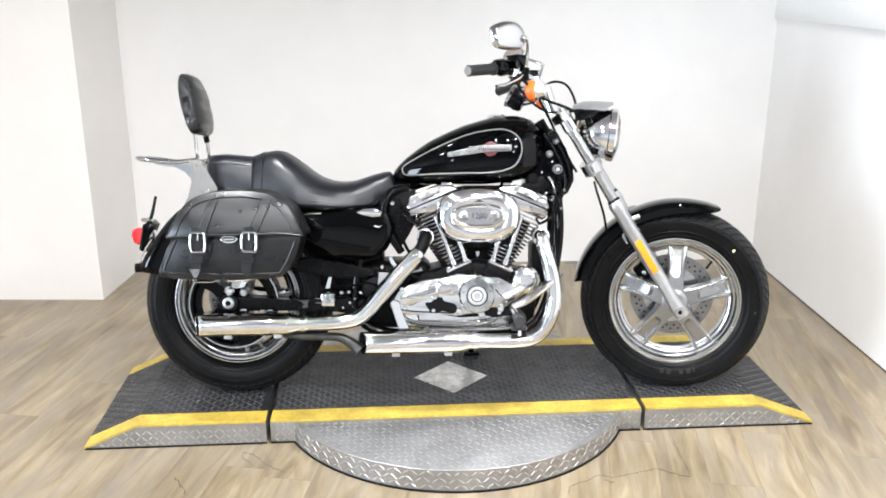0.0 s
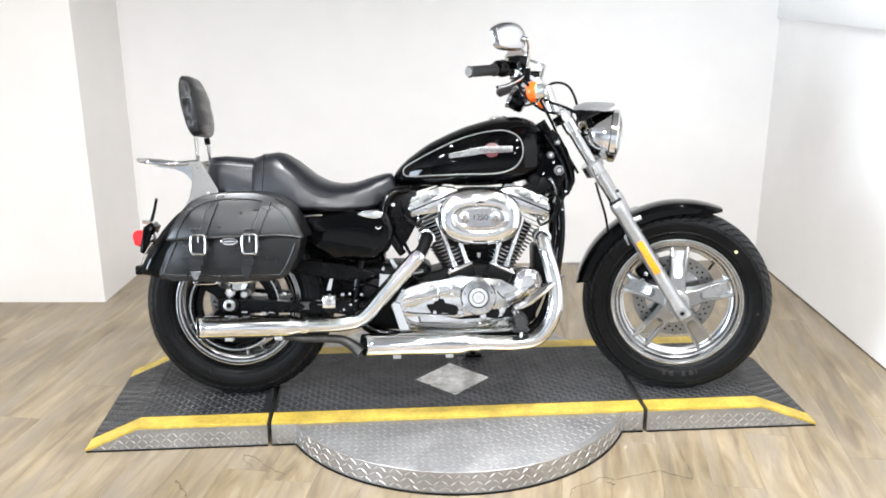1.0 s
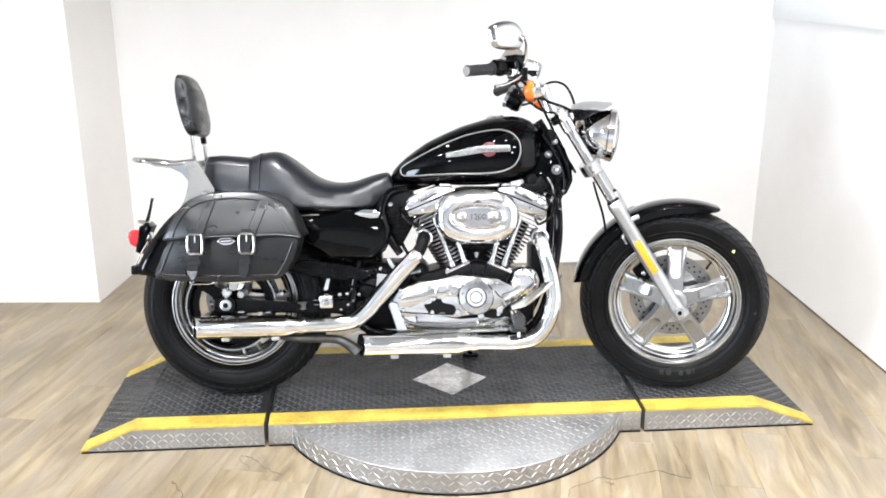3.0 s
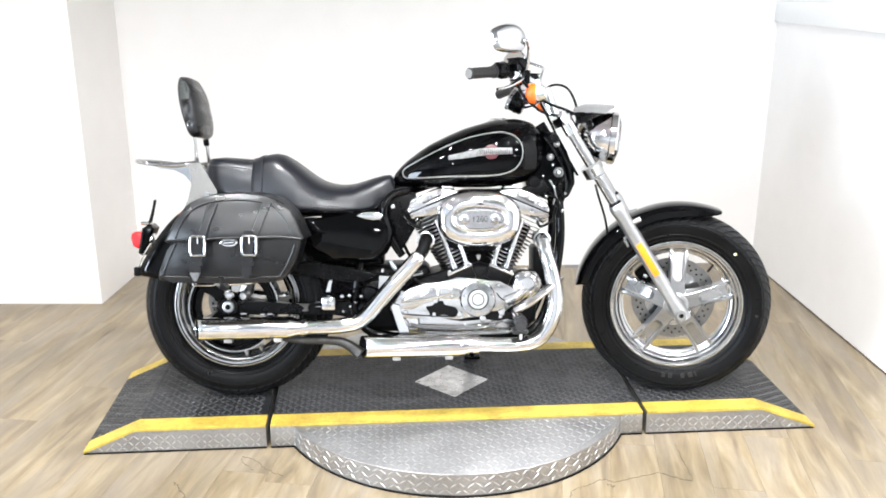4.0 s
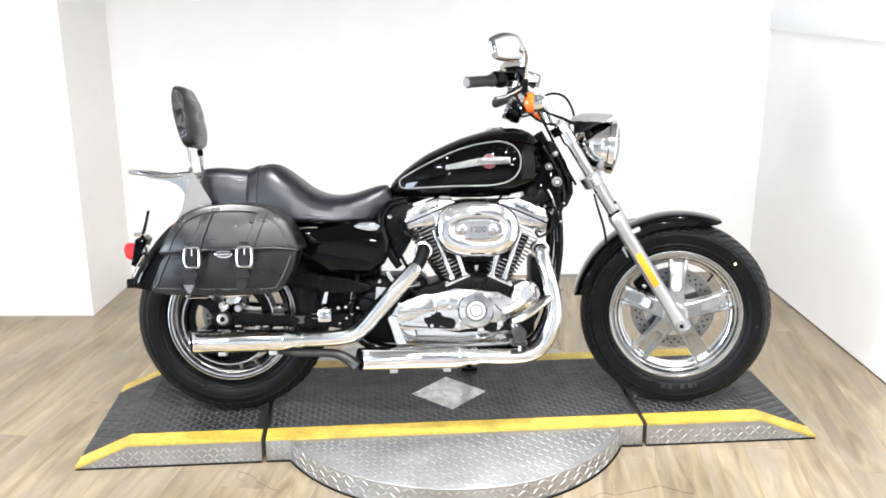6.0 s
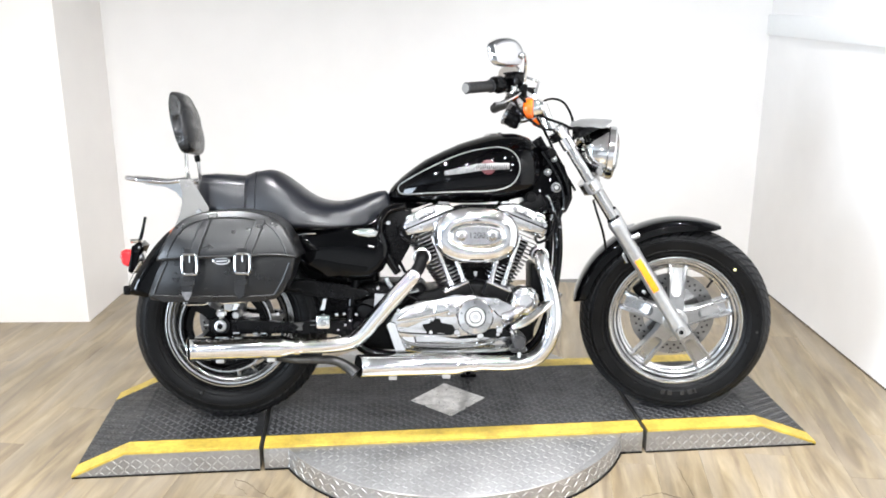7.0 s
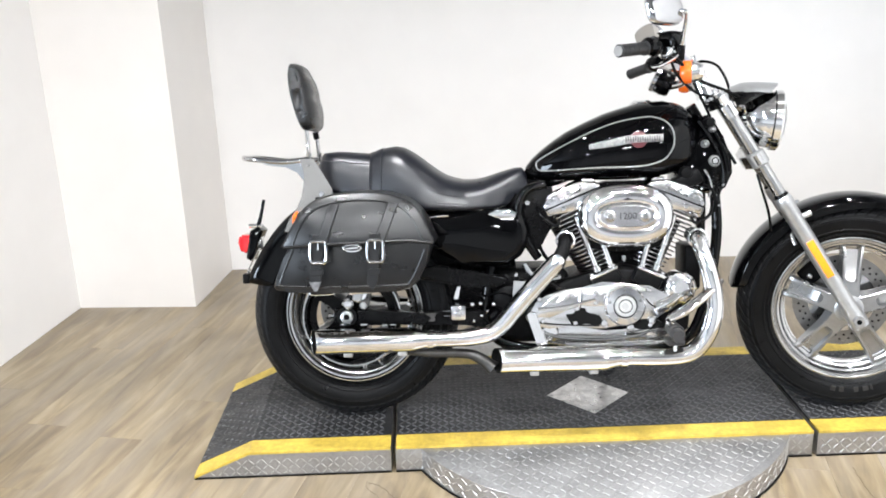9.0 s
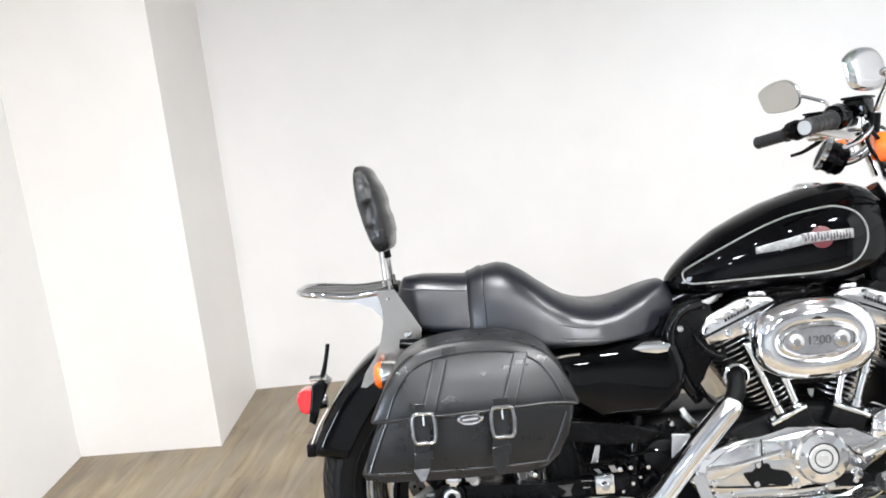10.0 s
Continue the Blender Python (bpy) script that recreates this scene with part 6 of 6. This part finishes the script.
# lower polished cases with ribs under the cam cover
lc = part("oil_pump_case", slab([(-0.21, 0.252), (-0.205, 0.29), (-0.15, 0.298), (-0.06, 0.285), (0.0, 0.275), (0.13, 0.272), (0.21, 0.29), (0.215, 0.262), (0.18, 0.236), (0.05, 0.226), (-0.10, 0.228), (-0.18, 0.236)], -0.142, -0.10, 0.010, 3), CASTCHROME, bike, "polished lower case")
part("case_rib", tube([(-0.19, -0.146, 0.262), (-0.10, -0.148, 0.258), (0.0, -0.148, 0.255), (0.12, -0.148, 0.258)], 0.008, 8), CHROME, lc)
part("oil_pump", lathe([(0.0, -0.150), (0.022, -0.149), (0.028, -0.142), (0.028, -0.11)], 24, "y", (-0.165, 0, 0.272)), CHROME, lc)
# Dark plates put the shade of recesses into colour; nothing is cut.
part("case_recess", slab([(-0.117, 0.327), (-0.097, 0.330), (-0.084, 0.343), (-0.061, 0.346), (-0.054, 0.333), (-0.018, 0.323), (-0.012, 0.300), (-0.030, 0.294), (-0.060, 0.300), (-0.094, 0.292), (-0.107, 0.307)], -0.1598, -0.14, 0.0, round_steps=3), DARK, cc, "dark plate drawn for a shaded recess")
part("case_recess", slab([(0.079, 0.305), (0.125, 0.310), (0.159, 0.303), (0.165, 0.290), (0.132, 0.280), (0.085, 0.284)], -0.1598, -0.13, 0.0, round_steps=3), DARK, lc, "dark plate drawn for the shaded gap under the cover")
part("case_boss", lathe([(0.0, -0.165), (0.010, -0.164), (0.014, -0.158), (0.014, -0.14)], 18, "y", (0.135, 0, 0.306)), CHROME, lc)
part("case_boss", lathe([(0.0, -0.165), (0.010, -0.164), (0.013, -0.158), (0.013, -0.14)], 18, "y", (0.072, 0, 0.287)), CHROME, lc)
part("case_boss", lathe([(0.0, -0.165), (0.009, -0.164), (0.012, -0.158), (0.012, -0.14)], 18, "y", (-0.005, 0, 0.300)), CHROME, lc)
# round chrome filter cover ahead of the cam cover
fl = part("filter_cover", lathe([(0.0, -0.166), (0.022, -0.165), (0.027, -0.161), (0.034, -0.160), (0.044, -0.153), (0.047, -0.145), (0.047, -0.09)], 48, "y", (0.220, 0, 0.401)), CHROME, bike, "round chrome filter cover")
for i in range(10):
    a = radians(36 * i)
    part("filter_rib", tube([(0.220 + 0.030 * math.cos(a), -0.162, 0.401 + 0.030 * math.sin(a)), (0.220 + 0.0455 * math.cos(a), -0.154, 0.401 + 0.0455 * math.sin(a))], 0.0028, 6, smooth=False), CHROME, fl)
part("yellow_tag", box(0.205, 0.232, -0.152, -0.146, 0.356, 0.372, 0.001), material("yellow_sticker", (0.7, 0.62, 0.12), 0.5, grain=0.1), fl, "small yellow tag")
part("pump_link", tube([(0.15, -0.15, 0.345), (0.185, -0.155, 0.36), (0.215, -0.15, 0.385)], [0.02, 0.017, 0.016], 14), CHROME, bike, "chrome link casting")
part("front_mount", box(0.25, 0.30, -0.07, 0.07, 0.38, 0.52, 0.012), CASTBLACK, bike, "black engine mount")
# horn, switch and bolts below the tank by the neck
nk = part("neck_bracket", slab([(0.225, 0.70), (0.225, 0.77), (0.27, 0.82), (0.31, 0.86), (0.35, 0.82), (0.355, 0.74), (0.32, 0.68), (0.26, 0.67)], -0.085, 0.08, 0.015, 3), BLACK, bike, "black neck bracket")
for bx, bz, r in ((0.325, 0.865, 0.010), (0.304, 0.822, 0.012), (0.332, 0.771, 0.017)):
    bolt = part("neck_bolt", lathe([(0, -0.100), (r * 0.75, -0.099), (r, -0.094), (r, -0.08)], 18, "y", (bx, 0, bz)), SILVER, nk, "steel bolt head")
    part("bolt_socket", lathe([(r * 0.45, -0.1004), (r * 0.62, -0.1008), (r * 0.66, -0.099)], 16, "y", (bx, 0, bz)), SATIN, bolt)
part("neck_plug", lathe([(0, -0.104), (0.016, -0.102), (0.020, -0.096), (0.020, -0.08)], 22, "y", (0.248, 0, 0.738)), CASTBLACK, nk, "black round cover")
# Black filler for dark clutter, outlined to fit the camera's view.
part("neck_gusset", slab([(0.282, 0.911), (0.31, 0.896), (0.335, 0.895), (0.362, 0.843), (0.388, 0.78), (0.392, 0.734), (0.372, 0.690), (0.335, 0.669), (0.303, 0.698), (0.286, 0.795)], -0.074, 0.06, 0.012, 3), BLACK, nk, "black filler slab outlined to fit the camera's view")
for pts, r in (([(0.300, -0.088, 0.905), (0.335, -0.092, 0.850), (0.366, -0.095, 0.785), (0.376, -0.092, 0.740)], 0.0045), ([(0.285, -0.085, 0.890), (0.318, -0.092, 0.840), (0.348, -0.095, 0.780), (0.358, -0.095, 0.720), (0.345, -0.09, 0.670)], 0.004), ([(0.300, -0.09, 0.700), (0.318, -0.105, 0.690), (0.332, -0.108, 0.655), (0.328, -0.105, 0.620)], 0.006)):
    part("neck_wire", tube(pts, r, 8, 6), SATIN, nk, "black wiring")
part("bright_hose", tube([(0.300, -0.098, 0.745), (0.314, -0.104, 0.722), (0.320, -0.106, 0.690), (0.312, -0.104, 0.664)], 0.0042, 8, 6), POLISHED, nk, "bright thin metal line")
for bx, bz, r in ((0.352, 0.700, 0.006), (0.330, 0.668, 0.007), (0.290, 0.690, 0.005), (0.342, 0.640, 0.006)):
    part("line_fitting", lathe([(0, -0.112), (r * 0.8, -0.111), (r, -0.106), (r, -0.088)], 8, "y", (bx, 0, bz)), POLISHED, nk, "small bright line fitting")
part("neck_spring", tube([(0.336 + 0.008 * math.cos(t * 0.8), -0.098 + 0.008 * math.sin(t * 0.8), 0.745 - 0.0011 * t) for t in range(48)], 0.0022, 6, smooth=False), SATIN, nk, "small black spring")
part("neck_box", moved(box(-0.024, 0.024, -0.100, -0.06, -0.016, 0.016, 0.006, 2), Matrix.Translation((0.272, 0, 0.655)) @ Matrix.Rotation(radians(35), 4, "Y")), SATIN, nk, "black connector box")
part("ignition_switch", lathe([(0.0, -0.115), (0.013, -0.114), (0.016, -0.10), (0.016, -0.06)], 24, "y", (0.315, 0, 0.885)), CASTBLACK, nk)
part("coil", moved(box(-0.04, 0.04, -0.10, -0.03, -0.022, 0.022, 0.008), Matrix.Translation((0.255, 0, 0.715)) @ Matrix.Rotation(radians(-25), 4, "Y")), CASTBLACK, bike, "black ignition coil")
part("engine_bracket", slab([(-0.05, 0.70), (0.02, 0.716), (0.14, 0.716), (0.20, 0.705), (0.17, 0.69), (0.0, 0.69)], -0.05, 0.03, 0.005), SATIN, bike, "black top engine mount")

# ---- air cleaner ----
AC = (0.061, 0.618)
def oval_ring(hx, hz, y, power=2.35, cz=0.0):
    return [Vector((x, y, z)) for x, z in oval(AC[0], AC[1] + cz, hx, hz, 56, power)]
ac = part("air_cleaner", loft([oval_ring(0.126, 0.082, -0.105), oval_ring(0.137, 0.092, -0.118), oval_ring(0.139, 0.094, -0.150), oval_ring(0.136, 0.091, -0.162), oval_ring(0.126, 0.081, -0.172), oval_ring(0.110, 0.064, -0.178), oval_ring(0.094, 0.046, -0.1795), oval_ring(0.089, 0.040, -0.176), oval_ring(0.087, 0.038, -0.174)]), CHROME, bike, "oval chrome air cleaner cover", 50)
part("badge_ring", loft([oval_ring(0.086, 0.037, -0.174), oval_ring(0.085, 0.036, -0.1805), oval_ring(0.081, 0.0325, -0.1825), oval_ring(0.078, 0.030, -0.1805), oval_ring(0.077, 0.029, -0.176)]), CHROME, ac, "raised chrome ring")
plate_b = part("badge_plate", loft([oval_ring(0.0765, 0.029, -0.174, 2.8), oval_ring(0.0755, 0.028, -0.1785, 2.8)]), BADGE_STEEL, ac, "brushed badge plate")
for s in (-1, 1):
    part("badge_screw", lathe([(0.0, -0.183), (0.008, -0.183), (0.010, -0.181), (0.018, -0.1795), (0.0185, -0.176)], 28, "y", (AC[0] + s * 0.0505, 0, AC[1])), POLISHED, plate_b)
b = letters("1200", 0.027, 0.0012)
part("badge_lettering", moved(b, Matrix.Translation((AC[0], -0.1795, AC[1]))), ETCH, plate_b, "number 1200 in dark figures")
part("backing_plate", slab([(-0.06, 0.56), (-0.04, 0.52), (0.02, 0.507), (0.11, 0.507), (0.165, 0.52), (0.19, 0.56), (0.19, 0.62), (-0.06, 0.62)], -0.118, -0.09, 0.006), SATIN, ac, "black backing plate")
part("cover_notch", slab([(0.035, 0.537), (0.085, 0.537), (0.075, 0.549), (0.061, 0.545), (0.047, 0.549)], -0.1735, -0.160, 0.0), DARK, ac, "dark notch")
part("cover_notch", slab([(0.045, 0.665), (0.079, 0.665), (0.061, 0.672)], -0.1795, -0.165, 0.0), DARK, ac)
part("intake", tube([(0.06, -0.12, 0.60), (0.06, -0.06, 0.60), (0.06, 0.0, 0.58)], 0.04, 16), CASTBLACK, bike, "black intake body")

# ---- exhaust ----
def pipe(pts, radii, label, name="exhaust_pipe"):
    return part(name, tube(pts, radii, 24, 7), CHROME, bike, label)


rear_pipe = [(-0.140, -0.187, 0.497), (-0.149, -0.19, 0.487), (-0.190, -0.19, 0.443), (-0.231, -0.19, 0.399), (-0.270, -0.19, 0.354), (-0.305, -0.19, 0.312), (-0.340, -0.19, 0.284), (-0.39, -0.19, 0.272), (-0.45, -0.19, 0.268), (-0.505, -0.19, 0.267)]
rp = pipe(rear_pipe, [0.024, 0.0265, 0.0272, 0.0272, 0.0272, 0.0272, 0.0265, 0.0255, 0.025, 0.0245], "chrome rear exhaust pipe with heat shield")
part("pipe_neck", tube([(-0.112, -0.10, 0.555), (-0.118, -0.150, 0.545), (-0.126, -0.174, 0.520), (-0.145, -0.188, 0.490)], 0.0205, 18, 6), CASTBLACK, rp, "black bare pipe above the shield")
part("shield_seam", tube([(x + 0.014, y - 0.017, z - 0.012) for x, y, z in rear_pipe[1:6]], 0.003, 6), CHROME, rp)
front_pipe = [(0.262, -0.10, 0.555), (0.270, -0.15, 0.545), (0.276, -0.178, 0.512), (0.293, -0.19, 0.455), (0.306, -0.192, 0.39), (0.306, -0.192, 0.328), (0.288, -0.192, 0.268), (0.248, -0.192, 0.220), (0.18, -0.192, 0.204), (0.06, -0.192, 0.205)]
fp = pipe(front_pipe, [0.0225, 0.0225, 0.023, 0.0245, 0.026, 0.0265, 0.0265, 0.026, 0.025, 0.0245], "chrome front exhaust pipe with heat shield")
part("shield_seam", tube([(x + 0.02, y - 0.013, z - 0.006) for x, y, z in front_pipe[2:7]], 0.003, 6), CHROME, fp)
for c, d in (((-0.117, -0.15, 0.548), 0), ((0.269, -0.145, 0.548), 0)):
    part("pipe_clamp", moved(lathe([(0.024, -0.008), (0.029, -0.006), (0.029, 0.006), (0.024, 0.008)], 28, "y", closed=True), Matrix.Translation(c)), CHROME, bike)


def muffler(x0, x1, y, z0, z1, label):
    """Slash-free shorty muffler: a cone off the pipe, a long can and an open dark end."""
    d = Vector((x1 - x0, 0, z1 - z0))
    slant = 0.42

    def ring(t, r, cut=0.0):
        q = Vector((x0, y, z0)) + d * t
        out = []
        for j in range(36):
            a = 2 * math.pi * j / 36
            dy, dz = r * math.cos(a), r * math.sin(a)
            out.append(q + Vector((-dy * cut, dy, dz)))
        return out

    can = part("muffler", loft([ring(0, 0.0235), ring(0.02, 0.026), ring(0.10, 0.027), ring(0.16, 0.034), ring(0.2, 0.037), ring(0.9, 0.0375), ring(0.9985, 0.0375, slant), ring(1.0, 0.0371, slant), ring(0.9985, 0.0366, slant), ring(0.90, 0.0364, slant)], caps=False), CHROME, bike, label)
    part("muffler_clamp", loft([ring(0.03, 0.026), ring(0.032, 0.0295), ring(0.075, 0.0295), ring(0.077, 0.026)], caps=False), CHROME, can)
    part("muffler_core", loft([ring(0.9975, 0.0368, slant), ring(0.9975, 0.0362, slant), ring(0.86, 0.0360, slant), ring(0.85, 0.003, slant)], caps=False), DARK, can, "dark open end")
    c = [Vector((x0, y, z0))]
    for t in (0.28, 0.72):
        q = c[0] + d * t
        part("muffler_bracket", box(q.x - 0.013, q.x + 0.013, y - 0.012, y + 0.02, q.z - 0.046, q.z - 0.030, 0.002), STEEL, can)
    return can


up = muffler(-0.50, -0.868, -0.19, 0.267, 0.262, "chrome upper muffler")
muffler(0.068, -0.325, -0.192, 0.205, 0.200, "chrome lower muffler")
part("crossover_pipe", tube([(-0.600, -0.160, 0.224), (-0.52, -0.160, 0.218), (-0.455, -0.160, 0.217), (-0.400, -0.160, 0.212), (-0.362, -0.162, 0.192), (-0.335, -0.168, 0.170)], [0.009, 0.013, 0.014, 0.015, 0.018, 0.022], 18, 6), DULL, bike, "dull grey crossover pipe between the mufflers")
for i in range(11):
    x = -0.835 + i * 0.019
    part("muffler_lettering", moved(box(-0.006, 0.006, -0.0006, 0.0006, -0.003, 0.003), Matrix.Translation((x, -0.19 - 0.0375 * math.cos(radians(52)), 0.2625 + 0.0375 * math.sin(radians(52)))) @ Matrix.Rotation(radians(-52), 4, "X")), ETCH, up)

# ---- controls ----
arm = part("brake_arm", tube([(0.330, -0.175, 0.424), (0.305, -0.200, 0.410), (0.262, -0.222, 0.380), (0.215, -0.232, 0.348), (0.168, -0.236, 0.324)], [0.010, 0.013, 0.016, 0.017, 0.013], 16, 6, flat=0.75), CHROME, bike, "chrome forward foot control arm")
part("arm_rib", tube([(0.292, -0.222, 0.402), (0.252, -0.238, 0.375), (0.208, -0.248, 0.346)], 0.005, 8), CHROME, arm)
peg = part("foot_peg", tube([(0.192, -0.150, 0.288), (0.191, -0.165, 0.287), (0.187, -0.272, 0.282), (0.187, -0.280, 0.282)], [0.014, 0.0195, 0.0195, 0.017], 22, smooth=False), GRIP, bike, "black rubber foot peg")
for k in range(3):
    part("peg_rib", tube([(0.191, -0.185 - 0.03 * k, 0.2865), (0.190, -0.193 - 0.03 * k, 0.286)], 0.0207, 22, smooth=False), GRIP, peg)
part("peg_arm", tube([(0.168, -0.225, 0.322), (0.178, -0.215, 0.305), (0.188, -0.20, 0.290)], 0.011, 12), CHROME, arm)
ped = part("brake_pedal", box(0.165, 0.215, -0.235, -0.175, 0.245, 0.262, 0.005), GRIP, bike, "black rubber brake pedal")
part("pedal_rod", tube([(0.19, -0.165, 0.245), (0.10, -0.168, 0.240), (-0.02, -0.168, 0.238), (-0.12, -0.160, 0.240)], 0.0055, 10), CHROME, bike, "chrome brake rod")
part("pedal_stem", rod((0.193, -0.205, 0.225), (0.193, -0.205, 0.262), 0.006), CHROME, ped)
part("brake_hose", tube([(0.14, -0.16, 0.28), (0.08, -0.165, 0.262), (-0.02, -0.165, 0.252), (-0.15, -0.16, 0.262), (-0.20, -0.155, 0.29)], 0.004, 8), CHROME, bike, "braided brake hose")
pp = part("passenger_peg", moved(box(-0.022, 0.022, -0.045, 0.03, -0.02, 0.024, 0.006), Matrix.Translation((-0.435, -0.165, 0.345))), CHROME, bike, "chrome passenger peg mount")
part("peg_bolt", lathe([(0, -0.222), (0.008, -0.221), (0.010, -0.212)], 14, "y", (-0.435, 0, 0.345)), POLISHED, pp)
part("guard_bracket", slab([(-0.452, 0.375), (-0.440, 0.415), (-0.428, 0.415), (-0.436, 0.375)], -0.14, -0.13, 0.001, 1), CHROME, bike)
part("muffler_hanger", slab([(-0.205, 0.235), (-0.235, 0.33), (-0.225, 0.34), (-0.205, 0.335), (-0.195, 0.29), (-0.17, 0.24)], -0.165, -0.155, 0.002, 1), CHROME, bike, "chrome muffler hanger")
for bx, bz, q in ((-0.394, 0.366, 0.007), (-0.370, 0.368, 0.006), (-0.331, 0.366, 0.006), (-0.367, 0.332, 0.005), (-0.390, 0.316, 0.0045), (-0.350, 0.345, 0.004), (-0.583, 0.370, 0.007)):
    part("frame_bolt", lathe([(0, -0.175), (q * 0.8, -0.174), (q, -0.169), (q, -0.12)], 10, "y", (bx, 0, bz)), CHROME, bike, "chrome bolt head")
# Plain shapes for small marks, placed to fit the camera's view.
part("spring_seat", lathe([(0, -0.175), (0.010, -0.174), (0.013, -0.168), (0.013, -0.12)], 16, "y", (-0.718, 0, 0.368)), STEEL, bike, "dull steel disc")
for x0, x1, z0, z1 in ((-0.482, -0.458, 0.346, 0.349), (-0.480, -0.462, 0.331, 0.334), (-0.664, -0.648, 0.304, 0.311), (-0.640, -0.622, 0.306, 0.311), (-0.728, -0.708, 0.307, 0.314)):
    part("cable_clip", box(x0, x1, -0.176, -0.168, z0, z1, 0.001, 1), POLISHED, bike, "small bright clip")
part("arm_tip", slab([(-0.535, 0.341), (-0.499, 0.343), (-0.508, 0.330), (-0.505, 0.317), (-0.527, 0.317), (-0.515, 0.328)], -0.176, -0.170, 0.001, 1), DULL, bike, "grey chevron-shaped plate on the swingarm")
# bright carrier that holds the saddlebag
carrier = part("bag_carrier", tube([(-0.746, -0.26, 0.419), (-0.715, -0.26, 0.421), (-0.684, -0.26, 0.423), (-0.662, -0.26, 0.427), (-0.650, -0.26, 0.434)], [0.005, 0.005, 0.005, 0.0045, 0.004], 8, 4), CHROME, bag, "chrome saddlebag carrier bar")
part("carrier_lug", slab([(-0.736, 0.420), (-0.705, 0.420), (-0.713, 0.396), (-0.722, 0.391), (-0.738, 0.397)], -0.257, -0.250, 0.002, 1), POLISHED, carrier, "bright carrier lug")
part("carrier_rail", tube([(-0.866, -0.23, 0.420), (-0.860, -0.23, 0.412), (-0.830, -0.23, 0.412), (-0.799, -0.23, 0.413), (-0.790, -0.23, 0.421)], 0.0035, 8, 4), CHROME, bag, "thin chrome rail")
part("pivot_plate", slab([(-0.271, 0.432), (-0.232, 0.429), (-0.239, 0.382), (-0.275, 0.379)], -0.163, -0.157, 0.001, 1), SILVER, bike, "small bright plate")
# Black filler added so the wall does not show through between the cylinders.
part("valley_cover", slab([(-0.045, 0.43), (-0.020, 0.50), (0.0, 0.545), (0.122, 0.545), (0.145, 0.50), (0.170, 0.43)], -0.060, 0.06, 0.006), CASTBLACK, bike, "black filler added between the cylinders")
part("valley_bolt", slab([(0.052, 0.498), (0.068, 0.498), (0.066, 0.482), (0.060, 0.474), (0.054, 0.482)], -0.118, -0.055, 0.002, 1), POLISHED, bike, "small bright piece between the cylinders")
part("pivot_cover", lathe([(0.0, -0.160), (0.016, -0.158), (0.024, -0.150), (0.028, -0.13)], 24, "y", (-0.325, 0, 0.325)), BLACK, bike, "gloss black swingarm pivot cover")
for bx, bz in ((-0.262, 0.445), (-0.30, 0.425)):
    part("small_bolt", lathe([(0, -0.130), (0.005, -0.1295), (0.0065, -0.125), (0.0065, -0.10)], 10, "y", (bx, 0, bz)), CHROME, bike)
part("hose", tube([(-0.25, -0.13, 0.40), (-0.22, -0.14, 0.425), (-0.17, -0.135, 0.42), (-0.13, -0.125, 0.40)], 0.007, 8), SATIN, bike, "black hose")
part("wire", tube([(-0.40, -0.13, 0.40), (-0.36, -0.14, 0.385), (-0.31, -0.145, 0.395), (-0.26, -0.14, 0.375)], 0.0035, 6), BLACK, bike, "black wire")
stand = part("side_stand", tube([(0.02, 0.12, 0.20), (0.045, 0.20, 0.12), (0.06, 0.27, 0.072)], 0.011, 12), SATIN, bike, "black side stand, folded down")
part("stand_foot", moved(box(-0.03, 0.03, -0.02, 0.02, -0.006, 0.006, 0.003), Matrix.Translation((0.06, 0.28, 0.067)) @ Matrix.Rotation(radians(12), 4, "X")), SATIN, stand)

plank_floor()
